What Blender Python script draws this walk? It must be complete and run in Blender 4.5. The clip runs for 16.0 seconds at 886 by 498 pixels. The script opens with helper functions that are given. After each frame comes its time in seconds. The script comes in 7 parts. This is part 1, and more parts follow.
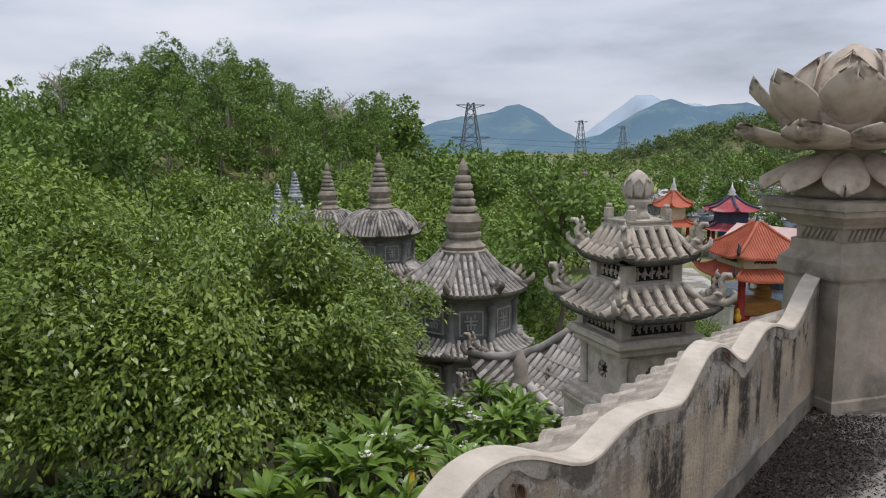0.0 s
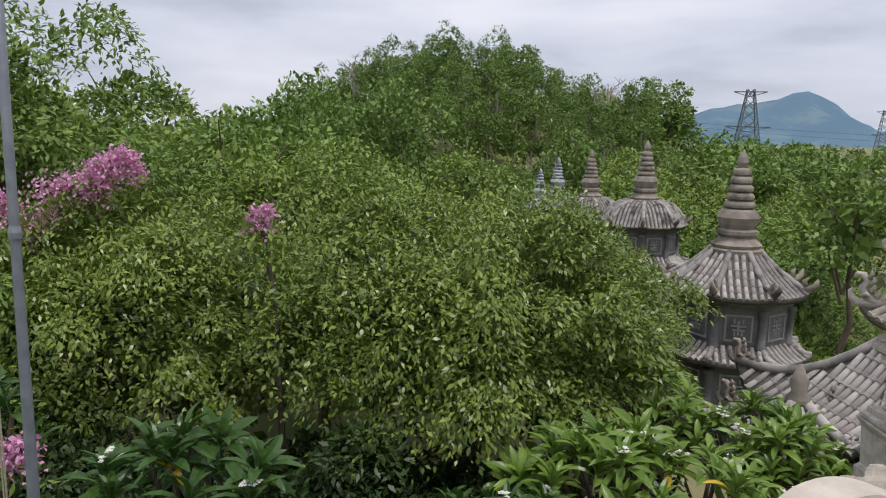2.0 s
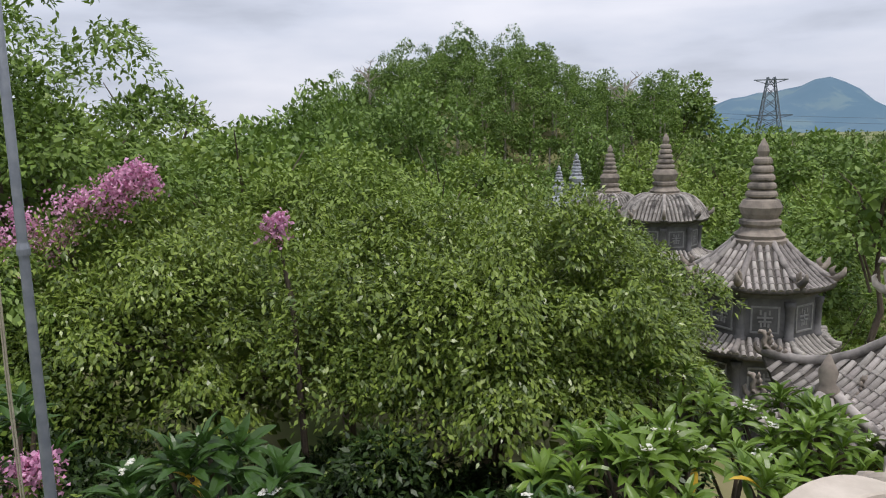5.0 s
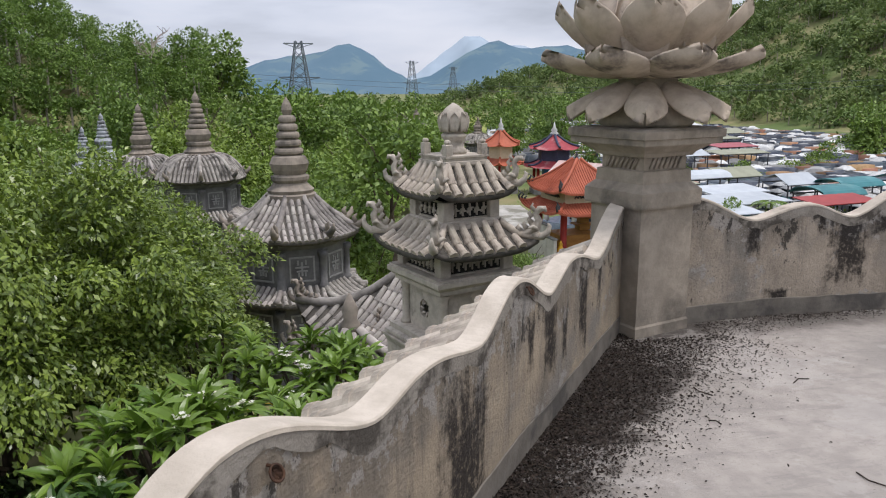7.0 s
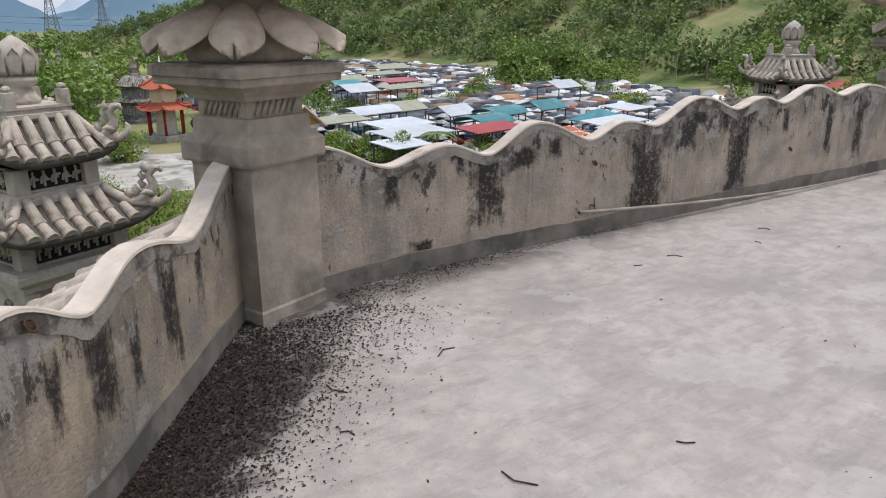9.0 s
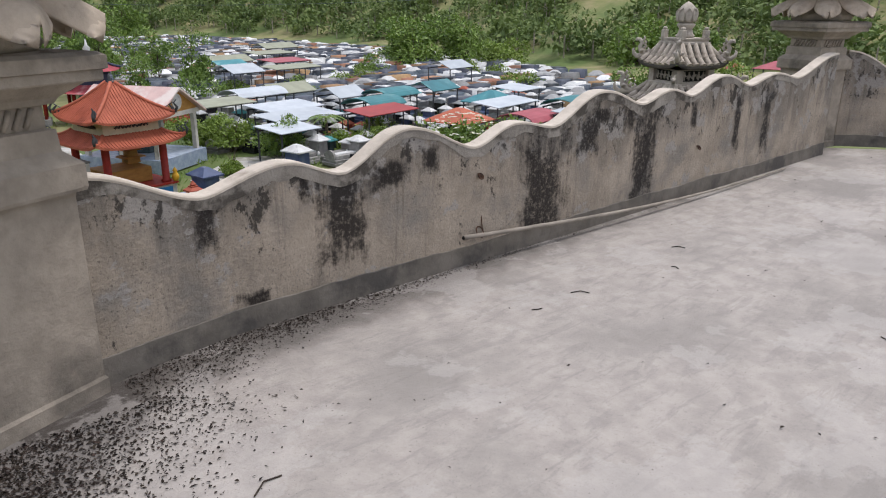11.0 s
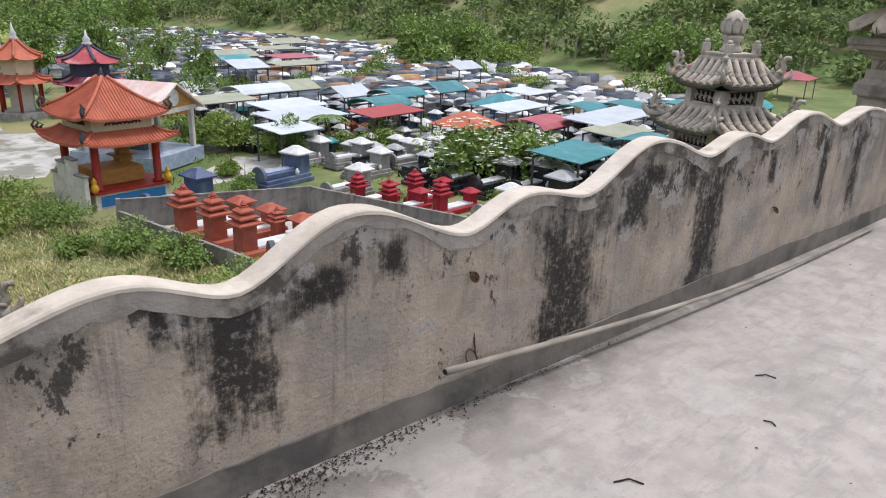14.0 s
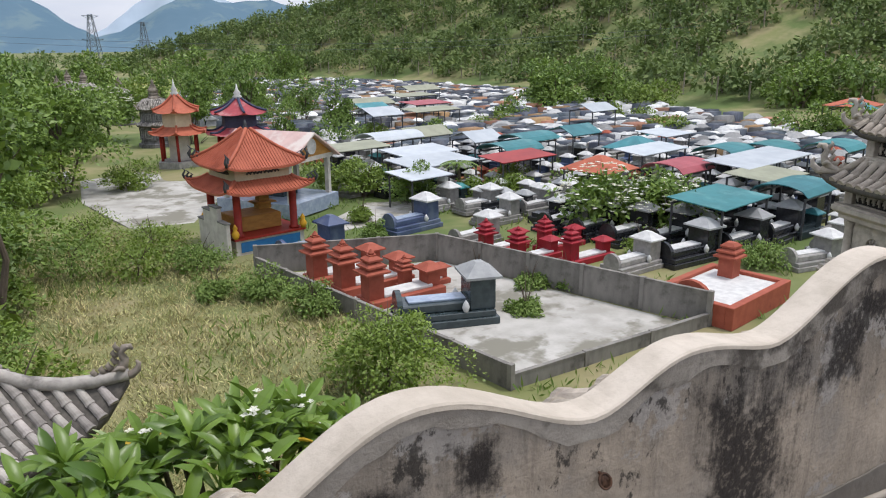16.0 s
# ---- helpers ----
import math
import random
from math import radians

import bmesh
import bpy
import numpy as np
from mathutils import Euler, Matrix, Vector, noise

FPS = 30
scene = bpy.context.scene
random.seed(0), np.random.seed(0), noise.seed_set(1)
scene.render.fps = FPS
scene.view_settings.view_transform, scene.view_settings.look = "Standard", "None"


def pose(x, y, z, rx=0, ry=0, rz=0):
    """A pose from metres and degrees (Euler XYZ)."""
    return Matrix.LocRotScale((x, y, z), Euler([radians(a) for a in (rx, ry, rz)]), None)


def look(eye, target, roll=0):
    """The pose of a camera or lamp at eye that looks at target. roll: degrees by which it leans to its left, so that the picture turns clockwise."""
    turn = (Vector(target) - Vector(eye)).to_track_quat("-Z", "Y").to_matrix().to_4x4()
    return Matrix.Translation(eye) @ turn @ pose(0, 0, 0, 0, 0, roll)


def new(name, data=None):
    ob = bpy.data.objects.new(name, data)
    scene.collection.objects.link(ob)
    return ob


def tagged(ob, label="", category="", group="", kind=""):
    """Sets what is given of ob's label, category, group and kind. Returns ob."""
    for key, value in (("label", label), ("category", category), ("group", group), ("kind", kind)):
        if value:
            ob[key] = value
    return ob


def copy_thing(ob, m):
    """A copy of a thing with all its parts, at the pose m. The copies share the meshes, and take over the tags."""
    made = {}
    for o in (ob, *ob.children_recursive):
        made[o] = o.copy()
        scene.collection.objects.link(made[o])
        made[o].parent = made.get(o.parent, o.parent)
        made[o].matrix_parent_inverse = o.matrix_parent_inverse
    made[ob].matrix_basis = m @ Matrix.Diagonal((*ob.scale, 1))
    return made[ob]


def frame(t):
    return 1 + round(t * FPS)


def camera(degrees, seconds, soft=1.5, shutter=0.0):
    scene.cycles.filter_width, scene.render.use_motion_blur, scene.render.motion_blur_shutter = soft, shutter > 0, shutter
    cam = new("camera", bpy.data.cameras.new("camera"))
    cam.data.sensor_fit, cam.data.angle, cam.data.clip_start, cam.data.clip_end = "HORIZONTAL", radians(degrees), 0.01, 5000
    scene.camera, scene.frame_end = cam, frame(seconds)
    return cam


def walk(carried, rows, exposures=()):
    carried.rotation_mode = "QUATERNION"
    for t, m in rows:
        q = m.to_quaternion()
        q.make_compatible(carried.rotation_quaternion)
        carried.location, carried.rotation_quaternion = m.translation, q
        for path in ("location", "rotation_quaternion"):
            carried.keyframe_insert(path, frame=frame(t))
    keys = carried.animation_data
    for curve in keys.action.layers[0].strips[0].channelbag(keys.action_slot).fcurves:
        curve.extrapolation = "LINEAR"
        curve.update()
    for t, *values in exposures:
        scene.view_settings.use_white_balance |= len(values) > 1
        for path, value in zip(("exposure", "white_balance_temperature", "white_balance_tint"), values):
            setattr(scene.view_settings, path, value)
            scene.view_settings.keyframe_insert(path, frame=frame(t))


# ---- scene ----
cam = camera(62.9, 16.0, soft=1.1)
PATH = [
    (0, (-0.008, -0.684, 1.818), (-0.111, 1.295, 1.548), -0.4),
    (0.5, (-0.079, -0.59, 1.8), (-0.259, 1.381, 1.515), 0.0),
    (1, (-0.189, -0.588, 1.822), (-0.594, 1.347, 1.52), 0.2),
    (1.5, (-0.229, -0.602, 1.819), (-0.848, 1.274, 1.508), 1.0),
    (2, (-0.245, -0.701, 1.821), (-1.018, 1.117, 1.509), 1.2),
    (2.5, (-0.292, -0.795, 1.804), (-1.161, 0.979, 1.493), 1.5),
    (3, (-0.306, -0.869, 1.821), (-1.23, 0.877, 1.509), 1.4),
    (3.2, (-0.297, -0.873, 1.819), (-1.233, 0.867, 1.511), 1.2),
    (5.3, (-0.151, -0.555, 1.798), (-0.917, 1.267, 1.489), -2.6),
    (5.5, (-0.137, -0.552, 1.796), (-0.804, 1.306, 1.477), -2.6),
    (6, (-0.038, -0.526, 1.799), (-0.38, 1.414, 1.453), -2.5),
    (6.5, (0.052, -0.457, 1.752), (0.083, 1.504, 1.361), -1.4),
    (7, (0.226, -0.326, 1.73), (0.565, 1.598, 1.302), -0.4),
    (7.5, (0.446, -0.168, 1.723), (0.995, 1.693, 1.237), 0.1),
    (8, (0.627, 0.04, 1.674), (1.485, 1.765, 1.136), 0.3),
    (8.5, (0.794, 0.278, 1.668), (1.872, 1.864, 1.101), 0.1),
    (9, (1.047, 0.457, 1.662), (2.136, 2.026, 1.07), -0.4),
    (9.5, (1.279, 0.681, 1.627), (2.444, 2.182, 1.003), -0.4),
    (10, (1.483, 0.948, 1.637), (2.75, 2.356, 0.994), -0.2),
    (10.2, (1.589, 1.021, 1.653), (2.87, 2.416, 1.01), -0.3),
    (12.5, (2.677, 1.94, 1.639), (3.99, 3.303, 0.992), 1.0),
    (13, (2.873, 2.176, 1.628), (4.181, 3.543, 0.979), 0.9),
    (13.5, (3.127, 2.346, 1.645), (4.425, 3.722, 0.996), 1.6),
    (14, (3.315, 2.506, 1.673), (4.601, 3.895, 1.027), 1.8),
    (14.5, (3.456, 2.742, 1.671), (4.738, 4.139, 1.036), 1.8),
    (15, (3.672, 2.925, 1.692), (4.845, 4.426, 1.085), 1.1),
    (15.5, (3.873, 3.065, 1.738), (4.949, 4.651, 1.165), 0.1),
    (16, (4.02, 3.221, 1.765), (5.039, 4.854, 1.222), -0.6),
]
walk(cam, [(t, look(eye, target, roll)) for t, eye, target, roll in PATH], [(0.0, -0.68, 6250, 14), (3.0, -0.55, 6300, 16), (6.0, -0.52, 6300, 15), (9.0, -0.44, 6250, 15), (10.2, -0.50, 6250, 15), (12.5, -0.34, 6200, 15), (14.5, -0.23, 6200, 15), (15.5, -0.25, 6200, 14), (16.0, -0.40, 6250, 14)])

# ---- light: bright overcast sky, soft sun from behind and above ----
world = bpy.data.worlds.new("overcast_sky")
scene.world = world
world.use_nodes = True
wn, wl = world.node_tree.nodes, world.node_tree.links
wn.clear()
w_out = wn.new("ShaderNodeOutputWorld")
w_bg = wn.new("ShaderNodeBackground")
w_sky = wn.new("ShaderNodeTexSky")
w_sky.sky_type, w_sky.sun_disc = "NISHITA", False
SUN_EL, SUN_AZ = 71.0, 118.0
w_sky.sun_elevation, w_sky.sun_rotation = radians(SUN_EL), radians(SUN_AZ)
w_sky.dust_density, w_sky.air_density = 3.0, 1.0
w_co = wn.new("ShaderNodeTexCoord")
w_map = wn.new("ShaderNodeMapping")
w_map.inputs["Scale"].default_value = (1.3, 1.3, 5.5)
w_map.inputs["Location"].default_value = (0.35, 0.2, 0.1)
w_noise = wn.new("ShaderNodeTexNoise")
w_noise.inputs["Scale"].default_value = 1.7
w_noise.inputs["Detail"].default_value = 6.0
w_noise.inputs["Roughness"].default_value = 0.5
w_ramp = wn.new("ShaderNodeValToRGB")
w_ramp.color_ramp.elements[0].position, w_ramp.color_ramp.elements[0].color = 0.30, (4.6, 5.0, 5.6, 1)
w_ramp.color_ramp.elements[1].position, w_ramp.color_ramp.elements[1].color = 0.66, (9.6, 9.8, 10.2, 1)
w_mid = w_ramp.color_ramp.elements.new(0.47)
w_mid.color = (7.4, 7.9, 8.7, 1)
w_mix = wn.new("ShaderNodeMixRGB")
w_mix.inputs[0].default_value = 0.9
wl.new(w_co.outputs["Generated"], w_map.inputs["Vector"])
wl.new(w_map.outputs[0], w_noise.inputs["Vector"])
wl.new(w_noise.outputs["Fac"], w_ramp.inputs[0])
wl.new(w_sky.outputs[0], w_mix.inputs[1])
wl.new(w_ramp.outputs[0], w_mix.inputs[2])
wl.new(w_mix.outputs[0], w_bg.inputs[0])
# an overcast sky grows brighter towards the zenith
w_sep = wn.new("ShaderNodeSeparateXYZ")
w_rise = wn.new("ShaderNodeMapRange")
w_rise.inputs["To Min"].default_value, w_rise.inputs["To Max"].default_value = 0.130, 0.185
wl.new(w_co.outputs["Generated"], w_sep.inputs[0])
wl.new(w_sep.outputs[2], w_rise.inputs["Value"])
wl.new(w_rise.outputs[0], w_bg.inputs[1])
wl.new(w_bg.outputs[0], w_out.inputs[0])

sun_data = bpy.data.lights.new("sun", "SUN")
sun_data.energy, sun_data.angle, sun_data.color = 3.0, radians(11), (1.0, 0.95, 0.87)
sun = new("sun", sun_data)
sun_dir = Vector((math.sin(radians(SUN_AZ)) * math.cos(radians(SUN_EL)), math.cos(radians(SUN_AZ)) * math.cos(radians(SUN_EL)), math.sin(radians(SUN_EL))))
sun.matrix_world = look(sun_dir * 60, (0, 0, 0))

# ---- materials ----
def mat(name, c1, c2, scale=6.0, rough=0.85, bump=0.15, metal=0.0, c3=None, scale2=0.7, cut=(0.5, 0.62), rnd=0.0, island=0.0, stretch=(1, 1, 1), spec=0.3, detail=6.0, stains=(), mould=None, glow=0.0, bump_scale=None, drift=False):
    """Two-scale noise paint: c1 to c2 by fine noise, c3 in broad patches, optional dark stains at (x, z, half width, half height)."""
    m = bpy.data.materials.new(name)
    m.use_nodes = True
    n, l = m.node_tree.nodes, m.node_tree.links
    b = n["Principled BSDF"]
    b.inputs["Roughness"].default_value, b.inputs["Metallic"].default_value = rough, metal
    b.inputs["Specular IOR Level"].default_value = spec
    co = n.new("ShaderNodeTexCoord")
    mp = n.new("ShaderNodeMapping")
    mp.inputs["Scale"].default_value = stretch
    l.new(co.outputs["Object"], mp.inputs["Vector"])

    def noise_tex(s, d=detail, r=0.6, plain=False):
        t = n.new("ShaderNodeTexNoise")
        t.inputs["Scale"].default_value, t.inputs["Detail"].default_value, t.inputs["Roughness"].default_value = s, d, r
        l.new(co.outputs["Object"] if plain else mp.outputs[0], t.inputs["Vector"])
        return t.outputs["Fac"]

    def math_node(op, a, bb=0.0, clamp=False):
        q = n.new("ShaderNodeMath")
        q.operation, q.use_clamp = op, clamp
        for i, v in enumerate((a, bb)):
            if isinstance(v, (int, float)):
                q.inputs[i].default_value = v
            else:
                l.new(v, q.inputs[i])
        return q.outputs[0]

    def mix(f, a, bb, mode="MIX"):
        q = n.new("ShaderNodeMixRGB")
        q.blend_type = mode
        for i, v in enumerate((f, a, bb)):
            if isinstance(v, (int, float)):
                q.inputs[i].default_value = v
            elif isinstance(v, tuple):
                q.inputs[i].default_value = (*v, 1)
            else:
                l.new(v, q.inputs[i])
        return q.outputs[0]

    def window(v, lo, hi):
        q = n.new("ShaderNodeMapRange")
        q.inputs["From Min"].default_value, q.inputs["From Max"].default_value = lo, hi
        q.interpolation_type = "SMOOTHSTEP"
        l.new(v, q.inputs["Value"])
        return q.outputs[0]

    fine = noise_tex(scale)
    col = mix(window(fine, 0.32, 0.68), c1, c2)
    if c3:
        col = mix(window(noise_tex(scale2, 5.0, 0.62, True), *cut), col, c3)
    if mould or stains:
        sp = n.new("ShaderNodeSeparateXYZ")
        l.new(co.outputs["Object"], sp.inputs[0])
    if mould:
        lo, hi, density = mould

        def stretched(across, up, d=9.0, r=0.72):
            st = n.new("ShaderNodeMapping")
            st.inputs["Scale"].default_value = (across, across, up)
            l.new(co.outputs["Object"], st.inputs["Vector"])
            t = n.new("ShaderNodeTexNoise")
            t.inputs["Scale"].default_value, t.inputs["Detail"].default_value, t.inputs["Roughness"].default_value = 1.0, d, r
            l.new(st.outputs[0], t.inputs["Vector"])
            return t.outputs["Fac"]

        h = window(sp.outputs[2], lo, hi)
        # rain-washed grime, heavier towards the coping, with runs below it
        grime = window(math_node("ADD", stretched(2.6, 1.1), math_node("MULTIPLY", h, 0.17)), 0.50, 0.70)
        col = mix(math_node("MULTIPLY", grime, 0.62), col, (0.125, 0.112, 0.098))
        runs = window(math_node("ADD", stretched(13.0, 0.9, 7.0), math_node("MULTIPLY", h, 0.12)), 0.56, 0.72)
        col = mix(math_node("MULTIPLY", runs, 0.45), col, (0.085, 0.075, 0.066))
        # newer grey cement smears and scaled-off patches with crisp edges
        peel = window(math_node("ADD", noise_tex(3.4, 11.0, 0.70, True), math_node("MULTIPLY", h, 0.07)), 0.585, 0.600)
        col = mix(math_node("MULTIPLY", peel, 0.72), col, (0.30, 0.283, 0.262))
        # black mould in ragged clusters
        clump = math_node("MULTIPLY", noise_tex(1.1, 3.0, 0.5, True), 0.24)
        f = window(math_node("ADD", math_node("ADD", stretched(7.0, 4.2, 11.0, 0.76), math_node("MULTIPLY", h, 0.085)), clump), density + 0.125, density + 0.175)
        col = mix(math_node("MULTIPLY", f, 0.88), col, (0.026, 0.023, 0.02))
        pits = window(noise_tex(62.0, 4.0, 0.62, True), 0.57, 0.66)
        pitted = math_node("MULTIPLY", pits, window(noise_tex(1.7, 5.0, 0.6, True), 0.38, 0.62))
        col = mix(math_node("MULTIPLY", pitted, 0.6), col, (0.085, 0.075, 0.066))
    if stains:
        total = None
        for sx, sz, hw, hh in stains:
            dx = math_node("DIVIDE", math_node("ABSOLUTE", math_node("SUBTRACT", sp.outputs[0], sx)), hw)
            dz = math_node("DIVIDE", math_node("ABSOLUTE", math_node("SUBTRACT", sp.outputs[2], sz)), hh)
            d = math_node("SUBTRACT", 1.25, math_node("MAXIMUM", dx, dz))
            total = d if total is None else math_node("MAXIMUM", total, d)
        rag = math_node("MULTIPLY", math_node("SUBTRACT", noise_tex(9.0, 11.0, 0.78, True), 0.5), 2.6)
        run = math_node("MULTIPLY", math_node("SUBTRACT", stretched(16.0, 1.4, 6.0), 0.5), 1.7)
        f = window(math_node("ADD", math_node("ADD", total, rag), run), 0.10, 0.85)
        worn = math_node("SUBTRACT", 0.95, math_node("MULTIPLY", window(noise_tex(34.0, 8.0, 0.75, True), 0.50, 0.66), 0.5))
        col = mix(math_node("MULTIPLY", f, worn), col, (0.016, 0.013, 0.012))
    if drift:
        # dark mulch dust trodden in along the foot of the parapet
        sp = n.new("ShaderNodeSeparateXYZ")
        l.new(co.outputs["Object"], sp.inputs[0])
        gap = math_node("SUBTRACT", math_node("MULTIPLY", math_node("SUBTRACT", sp.outputs[0], 0.96), 0.808), math_node("MULTIPLY", math_node("SUBTRACT", sp.outputs[1], 2.49), 0.59))
        reach = math_node("MULTIPLY", window(sp.outputs[1], 1.2, 4.3), 0.36)
        wide = window(math_node("SUBTRACT", math_node("MULTIPLY", noise_tex(1.3, 7.0, 0.65, True), 2.2), gap), 0.0, 1.3)
        col = mix(math_node("MULTIPLY", wide, 0.68), col, (0.20, 0.18, 0.158))
        rag2 = math_node("MULTIPLY", math_node("SUBTRACT", noise_tex(4.0, 8.0, 0.7, True), 0.5), 0.9)
        f = window(math_node("ADD", math_node("SUBTRACT", math_node("ADD", reach, 0.30), gap), rag2), -0.08, 0.16)
        col = mix(math_node("MULTIPLY", f, 0.94), col, (0.042, 0.034, 0.029))
        # damp dirt washed against the foot of the curved parapet
        gap3 = math_node("SUBTRACT", 4.49, sp.outputs[1])
        edge = math_node("SUBTRACT", 0.30, math_node("MULTIPLY", window(sp.outputs[0], 3.0, 8.5), 0.18))
        rag3 = math_node("MULTIPLY", math_node("SUBTRACT", noise_tex(3.0, 9.0, 0.72, True), 0.5), 0.55)
        f = window(math_node("ADD", math_node("SUBTRACT", edge, gap3), rag3), -0.16, 0.20)
        col = mix(math_node("MULTIPLY", f, 0.78), col, (0.075, 0.066, 0.058))
        streak = n.new("ShaderNodeTexNoise")
        streak.inputs["Scale"].default_value, streak.inputs["Detail"].default_value, streak.inputs["Roughness"].default_value = 26.0, 6.0, 0.75
        l.new(co.outputs["Object"], streak.inputs["Vector"])
        col = mix(math_node("MULTIPLY", window(streak.outputs["Fac"], 0.54, 0.68), 0.34), col, (0.19, 0.18, 0.17))
        # trowel sweeps, crisp-edged worn skins and pale grit
        trowel = n.new("ShaderNodeMapping")
        trowel.inputs["Scale"].default_value, trowel.inputs["Rotation"].default_value = (2.0, 9.0, 1.0), (0, 0, 0.5)
        l.new(co.outputs["Object"], trowel.inputs["Vector"])
        tt = n.new("ShaderNodeTexNoise")
        tt.inputs["Scale"].default_value, tt.inputs["Detail"].default_value, tt.inputs["Roughness"].default_value, tt.inputs["Distortion"].default_value = 1.3, 10.0, 0.72, 0.6
        l.new(trowel.outputs[0], tt.inputs["Vector"])
        col = mix(math_node("MULTIPLY", window(tt.outputs["Fac"], 0.52, 0.60), 0.30), col, (0.21, 0.195, 0.18))
        skin = window(noise_tex(1.15, 12.0, 0.66, True), 0.53, 0.56)
        col = mix(math_node("MULTIPLY", skin, 0.30), col, (0.47, 0.44, 0.41))
        grit = window(noise_tex(85.0, 3.0, 0.6, True), 0.66, 0.70)
        col = mix(math_node("MULTIPLY", grit, 0.5), col, (0.10, 0.09, 0.08))
    if rnd or island:
        src = n.new("ShaderNodeNewGeometry").outputs["Random Per Island"] if island else n.new("ShaderNodeObjectInfo").outputs["Random"]
        k = island or rnd
        hs = n.new("ShaderNodeHueSaturation")
        l.new(math_node("ADD", math_node("MULTIPLY", src, 2 * k), 1 - k), hs.inputs["Value"])
        hue = math_node("FRACT", math_node("MULTIPLY", src, 7.31))
        l.new(math_node("ADD", math_node("MULTIPLY", hue, 0.05 * min(k * 2, 1)), 0.5 - 0.025 * min(k * 2, 1)), hs.inputs["Hue"])
        l.new(col, hs.inputs["Color"])
        col = hs.outputs[0]
    l.new(col, b.inputs["Base Color"])
    # self-glow in the surface colour; only the mountains' painted haze uses it
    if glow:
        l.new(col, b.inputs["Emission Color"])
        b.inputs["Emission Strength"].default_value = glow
    if bump:
        bp = n.new("ShaderNodeBump")
        bp.inputs["Strength"].default_value, bp.inputs["Distance"].default_value = bump, 0.02
        l.new(noise_tex(bump_scale or scale * 3, 5.0, 0.65), bp.inputs["Height"])
        l.new(bp.outputs[0], b.inputs["Normal"])
    return m


def leaf_mat(name, c1, c2, rough=0.45, var=0.45, trans=0.2, patch=0.45):
    """Leaf colour varied leaf by leaf, with some light through the blade."""
    m = bpy.data.materials.new(name)
    m.use_nodes = True
    n, l = m.node_tree.nodes, m.node_tree.links
    b = n["Principled BSDF"]
    b.inputs["Roughness"].default_value = rough
    b.inputs["Specular IOR Level"].default_value = 0.45
    g = n.new("ShaderNodeNewGeometry")
    co = n.new("ShaderNodeTexCoord")
    t = n.new("ShaderNodeTexNoise")
    t.inputs["Scale"].default_value, t.inputs["Detail"].default_value = patch, 3.0
    l.new(co.outputs["Object"], t.inputs["Vector"])
    a = n.new("ShaderNodeMath")
    a.operation = "MULTIPLY_ADD"
    l.new(g.outputs["Random Per Island"], a.inputs[0])
    a.inputs[1].default_value = var * 1.6
    l.new(t.outputs["Fac"], a.inputs[2])
    r = n.new("ShaderNodeMapRange")
    r.inputs["From Min"].default_value, r.inputs["From Max"].default_value = 0.3, 0.75 + var
    l.new(a.outputs[0], r.inputs["Value"])
    x = n.new("ShaderNodeMixRGB")
    x.inputs[1].default_value, x.inputs[2].default_value = (*c1, 1), (*c2, 1)
    l.new(r.outputs[0], x.inputs[0])
    l.new(x.outputs[0], b.inputs["Base Color"])
    if trans:
        tr = n.new("ShaderNodeBsdfTranslucent")
        l.new(x.outputs[0], tr.inputs["Color"])
        ms = n.new("ShaderNodeMixShader")
        ms.inputs[0].default_value = trans
        l.new(b.outputs[0], ms.inputs[1])
        l.new(tr.outputs[0], ms.inputs[2])
        l.new(ms.outputs[0], n["Material Output"].inputs["Surface"])
    return m


STAINS_LEFT = ((-0.34, 0.30, 0.21, 0.44), (0.42, 0.55, 0.05, 0.16), (0.72, 0.50, 0.10, 0.22), (0.98, 0.42, 0.05, 0.16), (1.35, 0.48, 0.09, 0.26), (1.72, 0.55, 0.05, 0.20))
STAINS_RIGHT = ((5.98, 0.36, 0.25, 0.46), (7.22, 0.45, 0.17, 0.48), (4.28, 0.55, 0.17, 0.34), (6.45, 0.74, 0.14, 0.16), (6.98, 0.80, 0.10, 0.12), (4.62, 0.70, 0.16, 0.08), (3.47, 0.62, 0.06, 0.14), (3.72, 0.16, 0.12, 0.05), (4.92, 0.75, 0.07, 0.08), (4.05, 0.72, 0.05, 0.10), (6.62, 0.86, 0.14, 0.06), (8.75, 0.6, 0.07, 0.3), (9.35, 0.55, 0.09, 0.35), (7.95, 0.72, 0.06, 0.16))
M_PLASTER_L = mat("old_lime_plaster_left", (0.36, 0.295, 0.215), (0.23, 0.19, 0.145), 3.2, 0.93, 0.55, c3=(0.215, 0.195, 0.17), scale2=2.0, cut=(0.46, 0.68), stains=STAINS_LEFT, mould=(0.30, 0.85, 0.618), detail=10.0, bump_scale=38)
M_PLASTER_R = mat("old_lime_plaster_right", (0.385, 0.325, 0.258), (0.27, 0.228, 0.18), 3.2, 0.93, 0.5, c3=(0.215, 0.195, 0.17), scale2=2.0, cut=(0.46, 0.68), stains=STAINS_RIGHT, mould=(0.38, 0.92, 0.605), detail=10.0, bump_scale=38)
M_COPING = mat("pale_cement_coping", (0.59, 0.525, 0.445), (0.46, 0.405, 0.335), 7.0, 0.9, 0.3, c3=(0.25, 0.21, 0.17), scale2=2.5, cut=(0.60, 0.78), detail=9.0)
M_FILLET = mat("grey_cement_fillet", (0.30, 0.275, 0.24), (0.20, 0.18, 0.155), 5.0, 0.93, 0.5, c3=(0.075, 0.066, 0.056), scale2=3.2, cut=(0.50, 0.60), detail=10.0, bump_scale=40)
